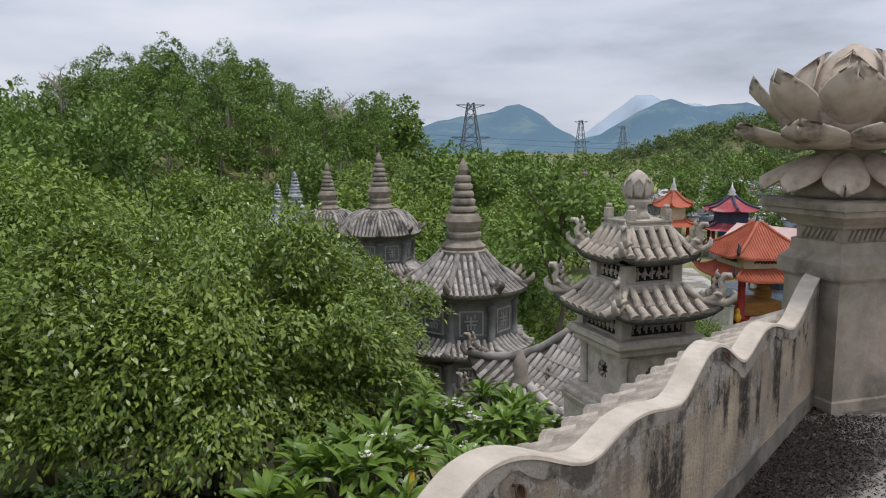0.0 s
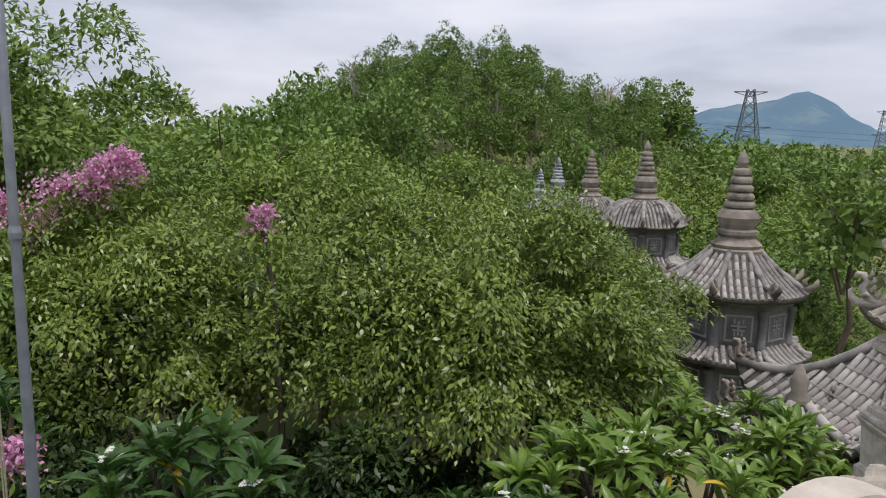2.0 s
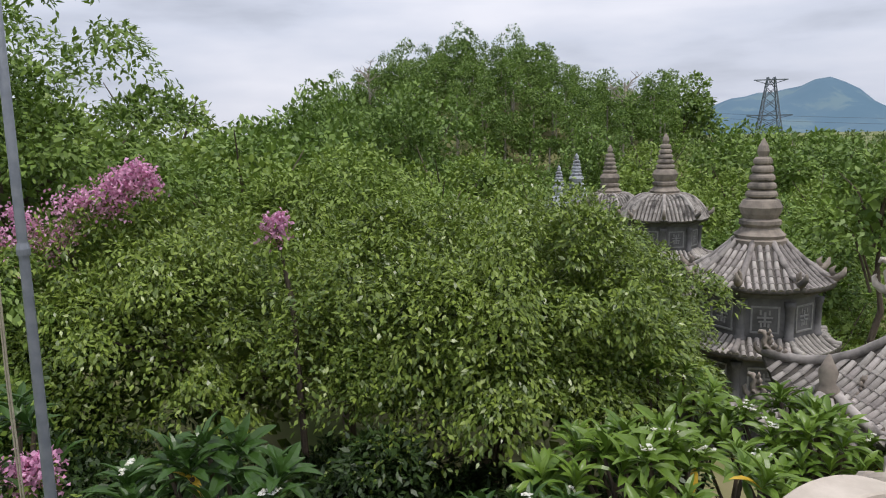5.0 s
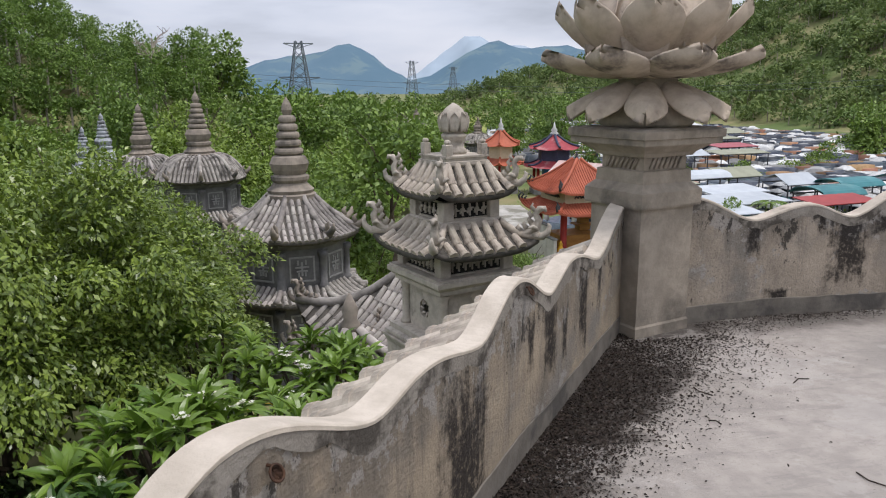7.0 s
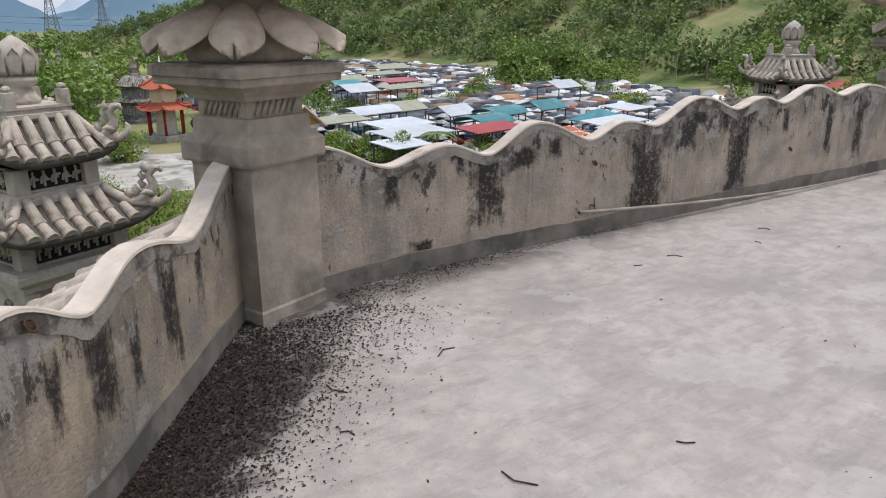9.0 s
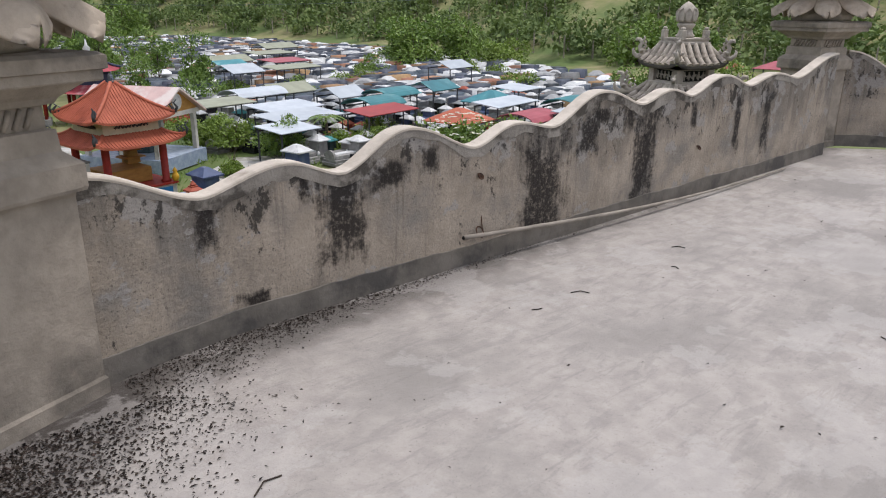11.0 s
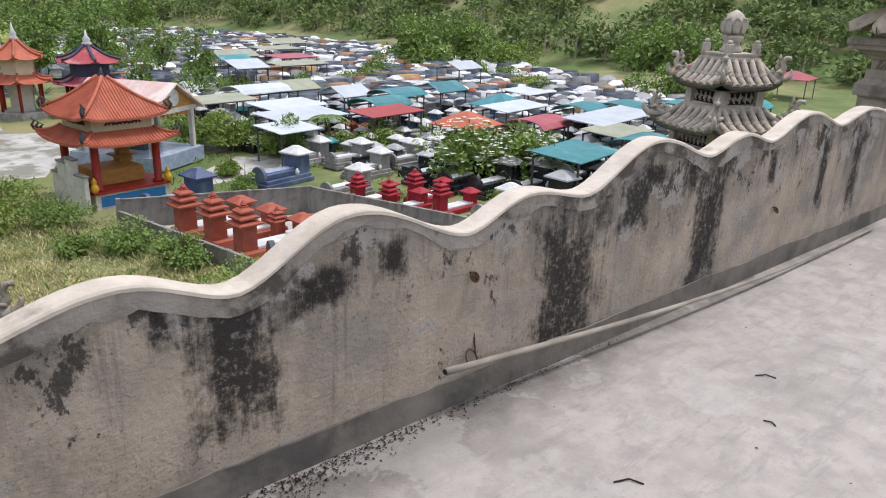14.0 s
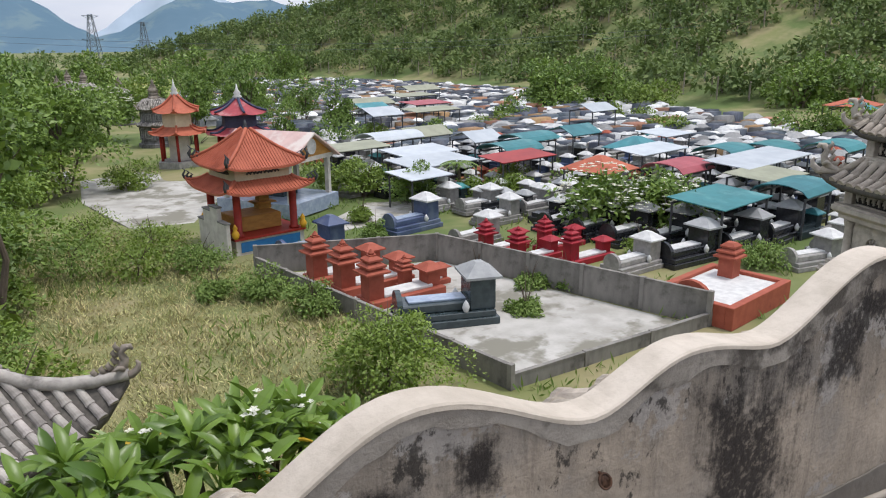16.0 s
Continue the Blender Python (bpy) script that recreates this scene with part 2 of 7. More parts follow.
M_SKIRT = mat("grey_cement_skirting", (0.19, 0.17, 0.145), (0.13, 0.116, 0.098), 6.0, 0.9, 0.3, c3=(0.085, 0.078, 0.07), scale2=1.8)
M_FLOOR = mat("worn_concrete_floor", (0.41, 0.372, 0.335), (0.32, 0.29, 0.262), 7.0, 0.82, 0.35, c3=(0.265, 0.243, 0.22), scale2=0.9, cut=(0.44, 0.70), bump_scale=60, drift=True, detail=9.0)
M_PILLAR = mat("weathered_cement_pillar", (0.365, 0.315, 0.255), (0.255, 0.22, 0.178), 6.0, 0.92, 0.45, detail=9.0, c3=(0.125, 0.11, 0.092), scale2=2.2, cut=(0.48, 0.72))
M_PETAL = mat("lotus_cement", (0.52, 0.44, 0.355), (0.37, 0.31, 0.25), 7.0, 0.9, 0.25, c3=(0.12, 0.10, 0.085), scale2=4.0, cut=(0.55, 0.75))
M_STUCCO = mat("carved_grey_stucco", (0.52, 0.465, 0.395), (0.38, 0.34, 0.29), 9.0, 0.92, 0.3, c3=(0.13, 0.12, 0.11), scale2=3.0, cut=(0.53, 0.76))
M_ROLL = mat("cement_roll_tile", (0.54, 0.475, 0.395), (0.39, 0.34, 0.28), 11.0, 0.9, 0.3, c3=(0.10, 0.09, 0.082), scale2=5.0, cut=(0.52, 0.72), rnd=0.12)
M_PAN = mat("dark_mossy_pan_tile", (0.14, 0.125, 0.11), (0.08, 0.075, 0.065), 9.0, 0.95, 0.3)
M_DARKSTONE = mat("dark_grey_stupa_wall", (0.19, 0.185, 0.185), (0.12, 0.118, 0.118), 2.2, 0.9, 0.25, c3=(0.06, 0.058, 0.055), scale2=0.9, cut=(0.48, 0.7))
M_STUPAROOF = mat("mouldy_stupa_tile", (0.44, 0.405, 0.37), (0.25, 0.23, 0.21), 3.0, 0.92, 0.25, c3=(0.07, 0.065, 0.06), scale2=1.5, cut=(0.52, 0.72), rnd=0.3)
M_STUPASPIRE = mat("grey_brown_stupa_spire", (0.33, 0.285, 0.235), (0.21, 0.18, 0.15), 2.5, 0.92, 0.3, c3=(0.09, 0.085, 0.075), scale2=1.2, cut=(0.5, 0.7))
# near-black paint that stands for the shade inside openings
M_SHADOWHOLE = mat("painted_shadow_hole", (0.03, 0.028, 0.025), (0.02, 0.02, 0.018), 5.0, 0.95, 0.0)
M_LINE = mat("pale_relief_line", (0.34, 0.335, 0.325), (0.26, 0.255, 0.25), 6.0, 0.9, 0.0)
M_PALESTUPA = mat("pale_bluish_stupa", (0.48, 0.51, 0.54), (0.33, 0.35, 0.38), 2.0, 0.9, 0.2, c3=(0.14, 0.14, 0.15), scale2=1.0)
M_FACADE = mat("temple_facade_plaster", (0.30, 0.27, 0.23), (0.20, 0.18, 0.155), 2.0, 0.92, 0.2, c3=(0.12, 0.11, 0.10), scale2=0.8)
M_LITTER = mat("dark_leaf_litter", (0.042, 0.031, 0.024), (0.02, 0.015, 0.012), 20.0, 0.95, 0.0, island=0.5)
M_BAMBOO = mat("dry_grey_bamboo", (0.34, 0.30, 0.25), (0.20, 0.175, 0.145), 12.0, 0.7, 0.15, stretch=(0.3, 1, 1))
M_RUST = mat("rusty_iron", (0.09, 0.045, 0.025), (0.045, 0.025, 0.018), 30.0, 0.8, 0.2)
M_STEEL = mat("galvanised_pole", (0.26, 0.28, 0.31), (0.20, 0.22, 0.25), 8.0, 0.5, 0.05, metal=0.3)
M_ROPE = mat("pale_rope", (0.42, 0.38, 0.28), (0.32, 0.29, 0.22), 40.0, 0.9, 0.1)
M_REDTILE = mat("orange_red_roof_tile", (0.47, 0.135, 0.075), (0.37, 0.10, 0.055), 1.5, 0.65, 0.15, c3=(0.27, 0.075, 0.045), scale2=0.8, cut=(0.55, 0.75))
M_PINKTILE = mat("faded_crimson_roof_tile", (0.42, 0.075, 0.085), (0.30, 0.055, 0.07), 1.2, 0.65, 0.1, c3=(0.45, 0.22, 0.22), scale2=0.8, cut=(0.55, 0.7))
M_NAVYTRIM = mat("dark_blue_ridge", (0.06, 0.07, 0.12), (0.04, 0.045, 0.08), 2.0, 0.7, 0.0)
M_REDPAINT = mat("red_column_paint", (0.33, 0.03, 0.02), (0.25, 0.025, 0.018), 4.0, 0.5, 0.0)
M_CREAM = mat("cream_wall_paint", (0.62, 0.54, 0.38), (0.52, 0.45, 0.31), 2.0, 0.8, 0.05)
M_WHITEPAINT = mat("dirty_white_wash", (0.62, 0.59, 0.53), (0.48, 0.45, 0.40), 2.0, 0.85, 0.1, c3=(0.30, 0.27, 0.23), scale2=0.6, cut=(0.55, 0.75))
M_OCHRE = mat("ochre_wood_paint", (0.48, 0.25, 0.06), (0.36, 0.18, 0.045), 5.0, 0.6, 0.05, stretch=(0.4, 1, 1))
M_BLUEPANEL = mat("bright_blue_panel", (0.035, 0.19, 0.44), (0.03, 0.14, 0.34), 2.0, 0.5, 0.0)
M_YELLOW = mat("yellow_lotus_paint", (0.75, 0.42, 0.03), (0.6, 0.32, 0.025), 6.0, 0.5, 0.0)
M_BLUETOMB = mat("slate_blue_tomb_paint", (0.075, 0.105, 0.20), (0.055, 0.075, 0.145), 2.0, 0.35, 0.0, c3=(0.12, 0.15, 0.22), scale2=0.8, spec=0.5)
M_SLABBLUE = mat("pale_blue_marble", (0.36, 0.42, 0.52), (0.25, 0.31, 0.42), 3.0, 0.25, 0.0, spec=0.5)
M_ORANGETOMB = mat("terracotta_tomb_paint", (0.38, 0.10, 0.06), (0.30, 0.075, 0.045), 2.5, 0.7, 0.05, c3=(0.24, 0.06, 0.04), scale2=1.5, cut=(0.55, 0.75))
M_CRIMSON = mat("crimson_tomb_paint", (0.36, 0.022, 0.035), (0.26, 0.018, 0.028), 2.0, 0.5, 0.05)
M_BLACKTOMB = mat("black_granite", (0.028, 0.03, 0.034), (0.018, 0.018, 0.021), 8.0, 0.2, 0.0, spec=0.5)
M_GREENTOMB = mat("dark_green_granite", (0.05, 0.07, 0.075), (0.035, 0.05, 0.055), 4.0, 0.25, 0.0, spec=0.5)
M_GREYTOMB = mat("grey_cement_tomb", (0.30, 0.29, 0.27), (0.20, 0.195, 0.185), 3.0, 0.85, 0.1, rnd=0.3)
M_WHITESLAB = mat("white_tomb_slab", (0.66, 0.66, 0.64), (0.52, 0.52, 0.51), 3.0, 0.6, 0.0)
M_GREYROOF = mat("grey_tomb_roof", (0.42, 0.43, 0.43), (0.32, 0.33, 0.335), 2.5, 0.7, 0.0, rnd=0.25)
M_TEAL = mat("teal_metal_sheet", (0.055, 0.24, 0.26), (0.04, 0.18, 0.20), 1.0, 0.45, 0.0, rnd=0.2, c3=(0.12, 0.30, 0.31), scale2=0.4)
M_WHITESHEET = mat("white_metal_sheet", (0.52, 0.56, 0.59), (0.43, 0.47, 0.51), 1.0, 0.4, 0.0, rnd=0.12)
M_REDSHEET = mat("red_metal_sheet", (0.36, 0.05, 0.045), (0.28, 0.04, 0.04), 1.0, 0.5, 0.0)
M_PINKSHEET = mat("faded_red_metal_sheet", (0.40, 0.10, 0.12), (0.32, 0.075, 0.09), 1.0, 0.5, 0.0)
M_OLIVESHEET = mat("dull_olive_sheet", (0.33, 0.34, 0.25), (0.26, 0.27, 0.20), 1.0, 0.6, 0.0)
M_DARKPOST = mat("dark_metal_post", (0.07, 0.075, 0.08), (0.05, 0.05, 0.055), 5.0, 0.5, 0.0)
M_FENCE = mat("mouldy_cement_fence", (0.27, 0.255, 0.23), (0.17, 0.16, 0.145), 1.5, 0.92, 0.2, c3=(0.095, 0.09, 0.08), scale2=0.9, stretch=(1, 1, 0.35), cut=(0.48, 0.66))
M_YARD = mat("bleached_cement_yard", (0.50, 0.485, 0.45), (0.36, 0.345, 0.31), 0.8, 0.9, 0.1, c3=(0.22, 0.21, 0.17), scale2=0.35, cut=(0.5, 0.6))
M_BARK = mat("grey_brown_bark", (0.16, 0.125, 0.095), (0.09, 0.07, 0.055), 9.0, 0.95, 0.4, stretch=(1, 1, 0.3))
M_PALEBARK = mat("bleached_dead_wood", (0.42, 0.37, 0.31), (0.30, 0.26, 0.22), 6.0, 0.9, 0.1)
M_GROUND = mat("weedy_ground", (0.185, 0.20, 0.075), (0.27, 0.24, 0.125), 0.35, 0.95, 0.3, c3=(0.105, 0.15, 0.045), scale2=0.06, cut=(0.42, 0.6), bump_scale=4.0)
M_MEADOW = mat("dry_meadow_grass", (0.50, 0.44, 0.23), (0.36, 0.37, 0.15), 1.2, 0.95, 0.0, island=0.45)
M_WEED = leaf_mat("green_weed", (0.10, 0.18, 0.03), (0.22, 0.31, 0.07), 0.6, 0.5)
M_LEAF_NEAR = leaf_mat("near_tree_leaf", (0.04, 0.085, 0.013), (0.235, 0.315, 0.05), 0.34, 0.6)
M_LEAF_MID = leaf_mat("mid_tree_leaf", (0.062, 0.125, 0.02), (0.215, 0.32, 0.055), 0.5, 0.5)
M_LEAF_LIGHT = leaf_mat("young_green_leaf", (0.10, 0.17, 0.02), (0.23, 0.32, 0.05), 0.5, 0.5)
M_LEAF_DARK = leaf_mat("acacia_leaf", (0.052, 0.11, 0.02), (0.20, 0.305, 0.055), 0.55, 0.4, patch=0.22)
M_LEAF_SLOPE = leaf_mat("slope_wood_leaf", (0.058, 0.105, 0.03), (0.19, 0.255, 0.07), 0.7, 0.3, patch=0.16)
# the shade below the canopy is put into this very dark leaf colour
M_LEAF_UNDER = leaf_mat("painted_shade_leaf", (0.014, 0.034, 0.008), (0.045, 0.085, 0.016), 0.45, 0.5)
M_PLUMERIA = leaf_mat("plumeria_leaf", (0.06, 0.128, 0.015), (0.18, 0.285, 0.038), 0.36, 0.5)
# second copy of the plumeria leaf, with shade darkened into its colour
M_PLUMERIA_SHADED = leaf_mat("plumeria_leaf_painted_shade", (0.022, 0.062, 0.012), (0.062, 0.13, 0.022), 0.35, 0.5)
M_YELLOWLEAF = leaf_mat("withered_yellow_leaf", (0.55, 0.33, 0.02), (0.68, 0.48, 0.04), 0.5, 0.3)
M_PINK = leaf_mat("pink_blossom", (0.68, 0.27, 0.48), (0.85, 0.52, 0.70), 0.7, 0.5, 0.3)
M_WHITEFLOWER = leaf_mat("white_blossom", (0.75, 0.73, 0.55), (0.85, 0.85, 0.80), 0.7, 0.3, 0.3)
# distance haze is painted into both mountain colours and lifted by a glow
M_MOUNTAIN = mat("haze_painted_blue_mountain", (0.085, 0.140, 0.185), (0.10, 0.155, 0.20), 0.004, 1.0, 0.0, c3=(0.12, 0.175, 0.20), scale2=0.008, glow=0.55, spec=0.0)
M_MOUNTAINFAR = mat("haze_painted_far_mountain", (0.27, 0.33, 0.39), (0.30, 0.36, 0.42), 0.003, 1.0, 0.0, glow=0.5, spec=0.0)
M_TOMBFIELD = mat("mixed_tomb_paint", (0.46, 0.46, 0.45), (0.36, 0.37, 0.37), 3.0, 0.6, 0.0, island=0.9)
M_TOMBDARK = mat("dark_tomb_paint", (0.07, 0.085, 0.11), (0.045, 0.055, 0.075), 3.0, 0.5, 0.0, island=0.6)
M_TOMBWARM = mat("warm_tomb_paint", (0.30, 0.18, 0.10), (0.26, 0.14, 0.08), 3.0, 0.7, 0.0, island=0.6)


# ---- building blocks ----
def part(name, bm, material, parent=None, label="", smooth=False):
    """Links a bmesh as one mesh object, under a thing or a part."""
    me = bpy.data.meshes.new(name)
    bm.normal_update()
    bm.to_mesh(me)
    bm.free()
    me.materials.append(material)
    if smooth:
        me.polygons.foreach_set("use_smooth", [True] * len(me.polygons))
    ob = new(name, me)
    if parent:
        ob.parent = parent
    return tagged(ob, label)


def thing(name, label, category, m=None, group="", kind=""):
    ob = new(name)
    ob.empty_display_size = 0.2
    ob.matrix_world = m if m is not None else Matrix()
    return tagged(ob, label, category, group, kind)


def box(bm, x, y, z, sx, sy, sz, m=None, bevel=0.0, taper=1.0):
    """A box centred at x, y with its underside at z; taper scales its top."""
    vs = []
    for dz, k in ((0, 1.0), (sz, taper)):
        for dx, dy in ((-1, -1), (1, -1), (1, 1), (-1, 1)):
            v = Vector((x + dx * sx / 2 * k, y + dy * sy / 2 * k, z + dz))
            vs.append(bm.verts.new(m @ v if m else v))
    fs = [(3, 2, 1, 0), (4, 5, 6, 7), (0, 1, 5, 4), (1, 2, 6, 5), (2, 3, 7, 6), (3, 0, 4, 7)]
    faces = [bm.faces.new([vs[i] for i in f]) for f in fs]
    if bevel:
        es = list({e for f in faces for e in f.edges})
        bmesh.ops.bevel(bm, geom=es, offset=bevel, segments=1, affect="EDGES")
    return bm


def lathe(bm, profile, n=16, x=0.0, y=0.0, phase=0.0, square=False):
    """Turns a profile of (radius, z) round the upright through x, y."""
    rings = []
    for r, z in profile:
        ring = []
        for i in range(n):
            a = phase + 2 * math.pi * i / n
            ring.append(bm.verts.new((x + r * math.cos(a), y + r * math.sin(a), z)))
        rings.append(ring)
    for a, b in zip(rings, rings[1:]):
        for i in range(n):
            j = (i + 1) % n
            bm.faces.new((a[i], a[j], b[j], b[i]))
    bm.faces.new(list(reversed(rings[0])))
    bm.faces.new(rings[-1])
    return bm


def tube(bm, pts, radii, n=8):
    """A round body along points, with a radius at each."""
    pts = [Vector(p) for p in pts]
    rings = []
    side = None
    for i, p in enumerate(pts):
        d = (pts[min(i + 1, len(pts) - 1)] - pts[max(i - 1, 0)]).normalized()
        if side is None:
            side = d.orthogonal().normalized()
        else:
            side = (side - d * side.dot(d)).normalized()
        up = d.cross(side)
        r = radii[i] if hasattr(radii, "__len__") else radii
        rings.append([bm.verts.new(p + (side * math.cos(2 * math.pi * k / n) + up * math.sin(2 * math.pi * k / n)) * r) for k in range(n)])
    for a, b in zip(rings, rings[1:]):
        for k in range(n):
            j = (k + 1) % n
            bm.faces.new((a[k], a[j], b[j], b[k]))
    bm.faces.new(list(reversed(rings[0])))
    bm.faces.new(rings[-1])
    return bm


def blob(bm, x, y, z, r, sz=1.0, seg=8):
    rows = [(r * math.sin(math.pi * i / 6) + 0.0004, z + r * sz * (1 - math.cos(math.pi * i / 6))) for i in range(7)]
    return lathe(bm, rows, seg, x, y)


def raw_mesh(name, verts, faces4, material, parent=None, label="", smooth=False):
    """A mesh straight from arrays of corners and four-cornered faces."""
    me = bpy.data.meshes.new(name)
    nv, nf = len(verts), len(faces4)
    me.vertices.add(nv)
    me.vertices.foreach_set("co", np.asarray(verts, dtype=np.float32).ravel())
    me.loops.add(nf * 4)
    me.loops.foreach_set("vertex_index", np.asarray(faces4, dtype=np.int32).ravel())
    me.polygons.add(nf)
    me.polygons.foreach_set("loop_start", np.arange(0, nf * 4, 4, dtype=np.int32))
    me.polygons.foreach_set("loop_total", np.full(nf, 4, dtype=np.int32))
    if smooth:
        me.polygons.foreach_set("use_smooth", [True] * nf)
    me.update(calc_edges=True)
    me.materials.append(material)
    ob = new(name, me)
    if parent:
        ob.parent = parent
    return tagged(ob, label)


def unit(v):
    return v / np.maximum(np.linalg.norm(v, axis=1, keepdims=True), 1e-9)


def leaf_arrays(base, along, facing, length, width, fold=0.12, blunt=0.0):
    """Kite-shaped leaves: base points, ways along, facing ways; a crease along the middle."""
    along = unit(along)
    side = unit(np.cross(along, facing))
    up = np.cross(side, along)
    L, W = np.asarray(length).reshape(-1, 1), np.asarray(width).reshape(-1, 1)
    mid = base + along * L * (0.45 + 0.2 * blunt)
    v = np.stack([base, mid + side * W / 2 + up * W * fold, base + along * L - up * W * 0.15, mid - side * W / 2 + up * W * fold], axis=1).reshape(-1, 3)
    f = np.arange(len(v)).reshape(-1, 4)
    return v, f


def merge(arrays):
    vs, fs, o = [], [], 0
    for v, f in arrays:
        vs.append(v), fs.append(f + o)
        o += len(v)
    return np.concatenate(vs), np.concatenate(fs)

# ---- the lie of the land ----
GROUND = -8.0


def land(x, y):
    """Height of the ground: a flat valley floor, a wooded knoll, and a long slope that climbs to one side."""
    x, y = np.asarray(x, float), np.asarray(y, float)
    r, az = np.hypot(x, y), np.degrees(np.arctan2(x, y))
    h = np.full(np.broadcast(x, y).shape, GROUND) + 0.0 * r
    h = h + 15.7 * np.exp(-(((x + 43) / 20.5) ** 4 + ((y - 101) / 22) ** 2))
    h = h + 9.0 * np.exp(-(((x + 14) / 9) ** 2 + ((y - 92) / 18) ** 2))
    h = h + 2.5 * np.exp(-(((x + 26) / 12) ** 2 + ((y - 28) / 14) ** 2))
    foot = np.interp(az, [10, 17, 27, 38, 52, 70, 120], [330, 262, 222, 172, 118, 100, 100])
    top = 335.0
    crest = np.interp(az, [9, 14, 17.5, 25, 35, 45, 60, 90, 140, 165], [-8, 2, 8, 17, 36, 52, 74, 80, 50, -8])
    k = np.clip((r - foot) / (top - foot), 0, 1)
    k = k * k * (3 - 2 * k)
    out = np.clip(1 - (r - 420) / 500, 0, 1)
    return h + (crest - GROUND) * k * out * (crest > GROUND)


radii = np.concatenate([np.linspace(0.0, 130, 66)[1:], np.geomspace(134, 420, 40), np.geomspace(440, 4500, 14)])
turns = np.radians(np.concatenate([np.arange(-75, 75, 1.2), np.arange(75, 285, 6.0)]))
gx, gy = np.outer(radii, np.sin(turns)), np.outer(radii, np.cos(turns))
gz = land(gx, gy) + 0.18 * np.sin(gx * 0.31 + 1.3 * np.sin(gy * 0.17)) * np.sin(gy * 0.27) * (np.hypot(gx, gy) > 45)
nt = len(turns)
gv = np.concatenate([np.stack([gx, gy, gz], -1).reshape(-1, 3), [[0, 0, GROUND]]])
ii, jj = np.meshgrid(np.arange(len(radii) - 1), np.arange(nt), indexing="ij")
kk = (jj + 1) % nt
gf = np.stack([ii * nt + jj, (ii + 1) * nt + jj, (ii + 1) * nt + kk, ii * nt + kk], -1).reshape(-1, 4)
j0 = np.arange(nt)
centre = np.stack([np.full(nt, len(gv) - 1), j0, (j0 + 1) % nt, np.full(nt, len(gv) - 1)], -1)
ground = raw_mesh("ground", gv, gf[:, ::-1], M_GROUND, smooth=True)
cap = bmesh.new()
cap.from_mesh(ground.data)
cap.verts.ensure_lookup_table()
for j in range(nt):
    cap.faces.new((cap.verts[len(gv) - 1], cap.verts[(j + 1) % nt], cap.verts[j]))
cap.to_mesh(ground.data)
cap.free()
tagged(ground, "weedy green and dry valley floor climbing to wooded slopes", "ground", kind="structure")

# ---- far mountains ----
def mountain(name, x, y, ridge, material, label):
    """A far ridge: heights along the width, sloping to its foot in front and behind."""
    n = 60
    xs = np.linspace(ridge[0][0], ridge[-1][0], n)
    hs = np.interp(xs, [p[0] for p in ridge], [p[1] for p in ridge])
    hs = hs + 4.5 * np.sin(xs * 0.021) * np.sin(xs * 0.0083 + 1) + 2.0 * np.sin(xs * 0.073)
    rows = []
    for d, k in ((-420, 0.0), (-250, 0.45), (-120, 0.78), (0, 1.0), (300, 0.0)):
        wob = 1 + 0.16 * np.sin(xs * 0.03 + d) * (0 < k < 1)
        rows.append(np.stack([x + xs, np.full(n, y + d) + 25 * np.sin(xs * 0.02), -10 + (hs + 10) * k * wob], -1))
    v = np.concatenate(rows)
    f = [(r * n + i, r * n + i + 1, (r + 1) * n + i + 1, (r + 1) * n + i) for r in range(4) for i in range(n - 1)]
    return tagged(raw_mesh(name, v, np.array(f), material, smooth=True), label, "mountain", kind="structure")


# no air haze between: the ridges carry it in their glowing material
mountain("backdrop_mountain_near", 0, 2500, [(-420, -10), (-300, 40), (-180, 92), (-60, 116), (40, 124), (120, 158), (190, 132), (260, 70), (330, 34), (420, 60), (520, 118), (600, 160), (640, 168), (720, 140), (800, 150), (860, 156), (960, 130), (1100, 150), (1300, 120), (1700, 60), (1900, -10)], M_MOUNTAIN, "forested mountain ridge on the horizon, blue haze painted into its colour")
mountain("backdrop_mountain_far", 260, 3500, [(60, 0), (250, 90), (380, 190), (470, 250), (540, 245), (640, 200), (760, 215), (900, 150), (1200, 60), (1400, 0)], M_MOUNTAINFAR, "far mountain behind the blue ridge, paled by painted haze")

# ---- terrace ----
bm = bmesh.new()
OUT = [(-4.2, -4.6), (2.42, 4.48), (2.6, 4.6), (11.35, 4.62), (13.9, 1.2), (13.9, -9.0), (-4.2, -9.0)]
top_v = [bm.verts.new((x, y, 0.0)) for x, y in OUT]
low_v = [bm.verts.new((x, y, -0.35)) for x, y in OUT]
bm.faces.new(top_v)
bm.faces.new(list(reversed(low_v)))
for i in range(len(OUT)):
    j = (i + 1) % len(OUT)
    bm.faces.new((low_v[i], low_v[j], top_v[j], top_v[i]))
bmesh.ops.recalc_face_normals(bm, faces=bm.faces[:])
floor = tagged(part("floor", bm, M_FLOOR), "worn grey concrete terrace floor with pale and damp patches", "floor", kind="structure")

bm = bmesh.new()
inner = [(-4.1, -4.4), (2.4, 4.38), (2.6, 4.5), (11.3, 4.5), (13.8, 1.2), (13.8, -8.9), (-4.1, -8.9)]
a = [bm.verts.new((x, y, -0.352)) for x, y in inner]
b = [bm.verts.new((x, y, -8.6)) for x, y in inner]
for i in range(len(inner)):
    j = (i + 1) % len(inner)
    bm.faces.new((a[i], a[j], b[j], b[i]))
bm.faces.new(a)
bmesh.ops.recalc_face_normals(bm, faces=bm.faces[:])
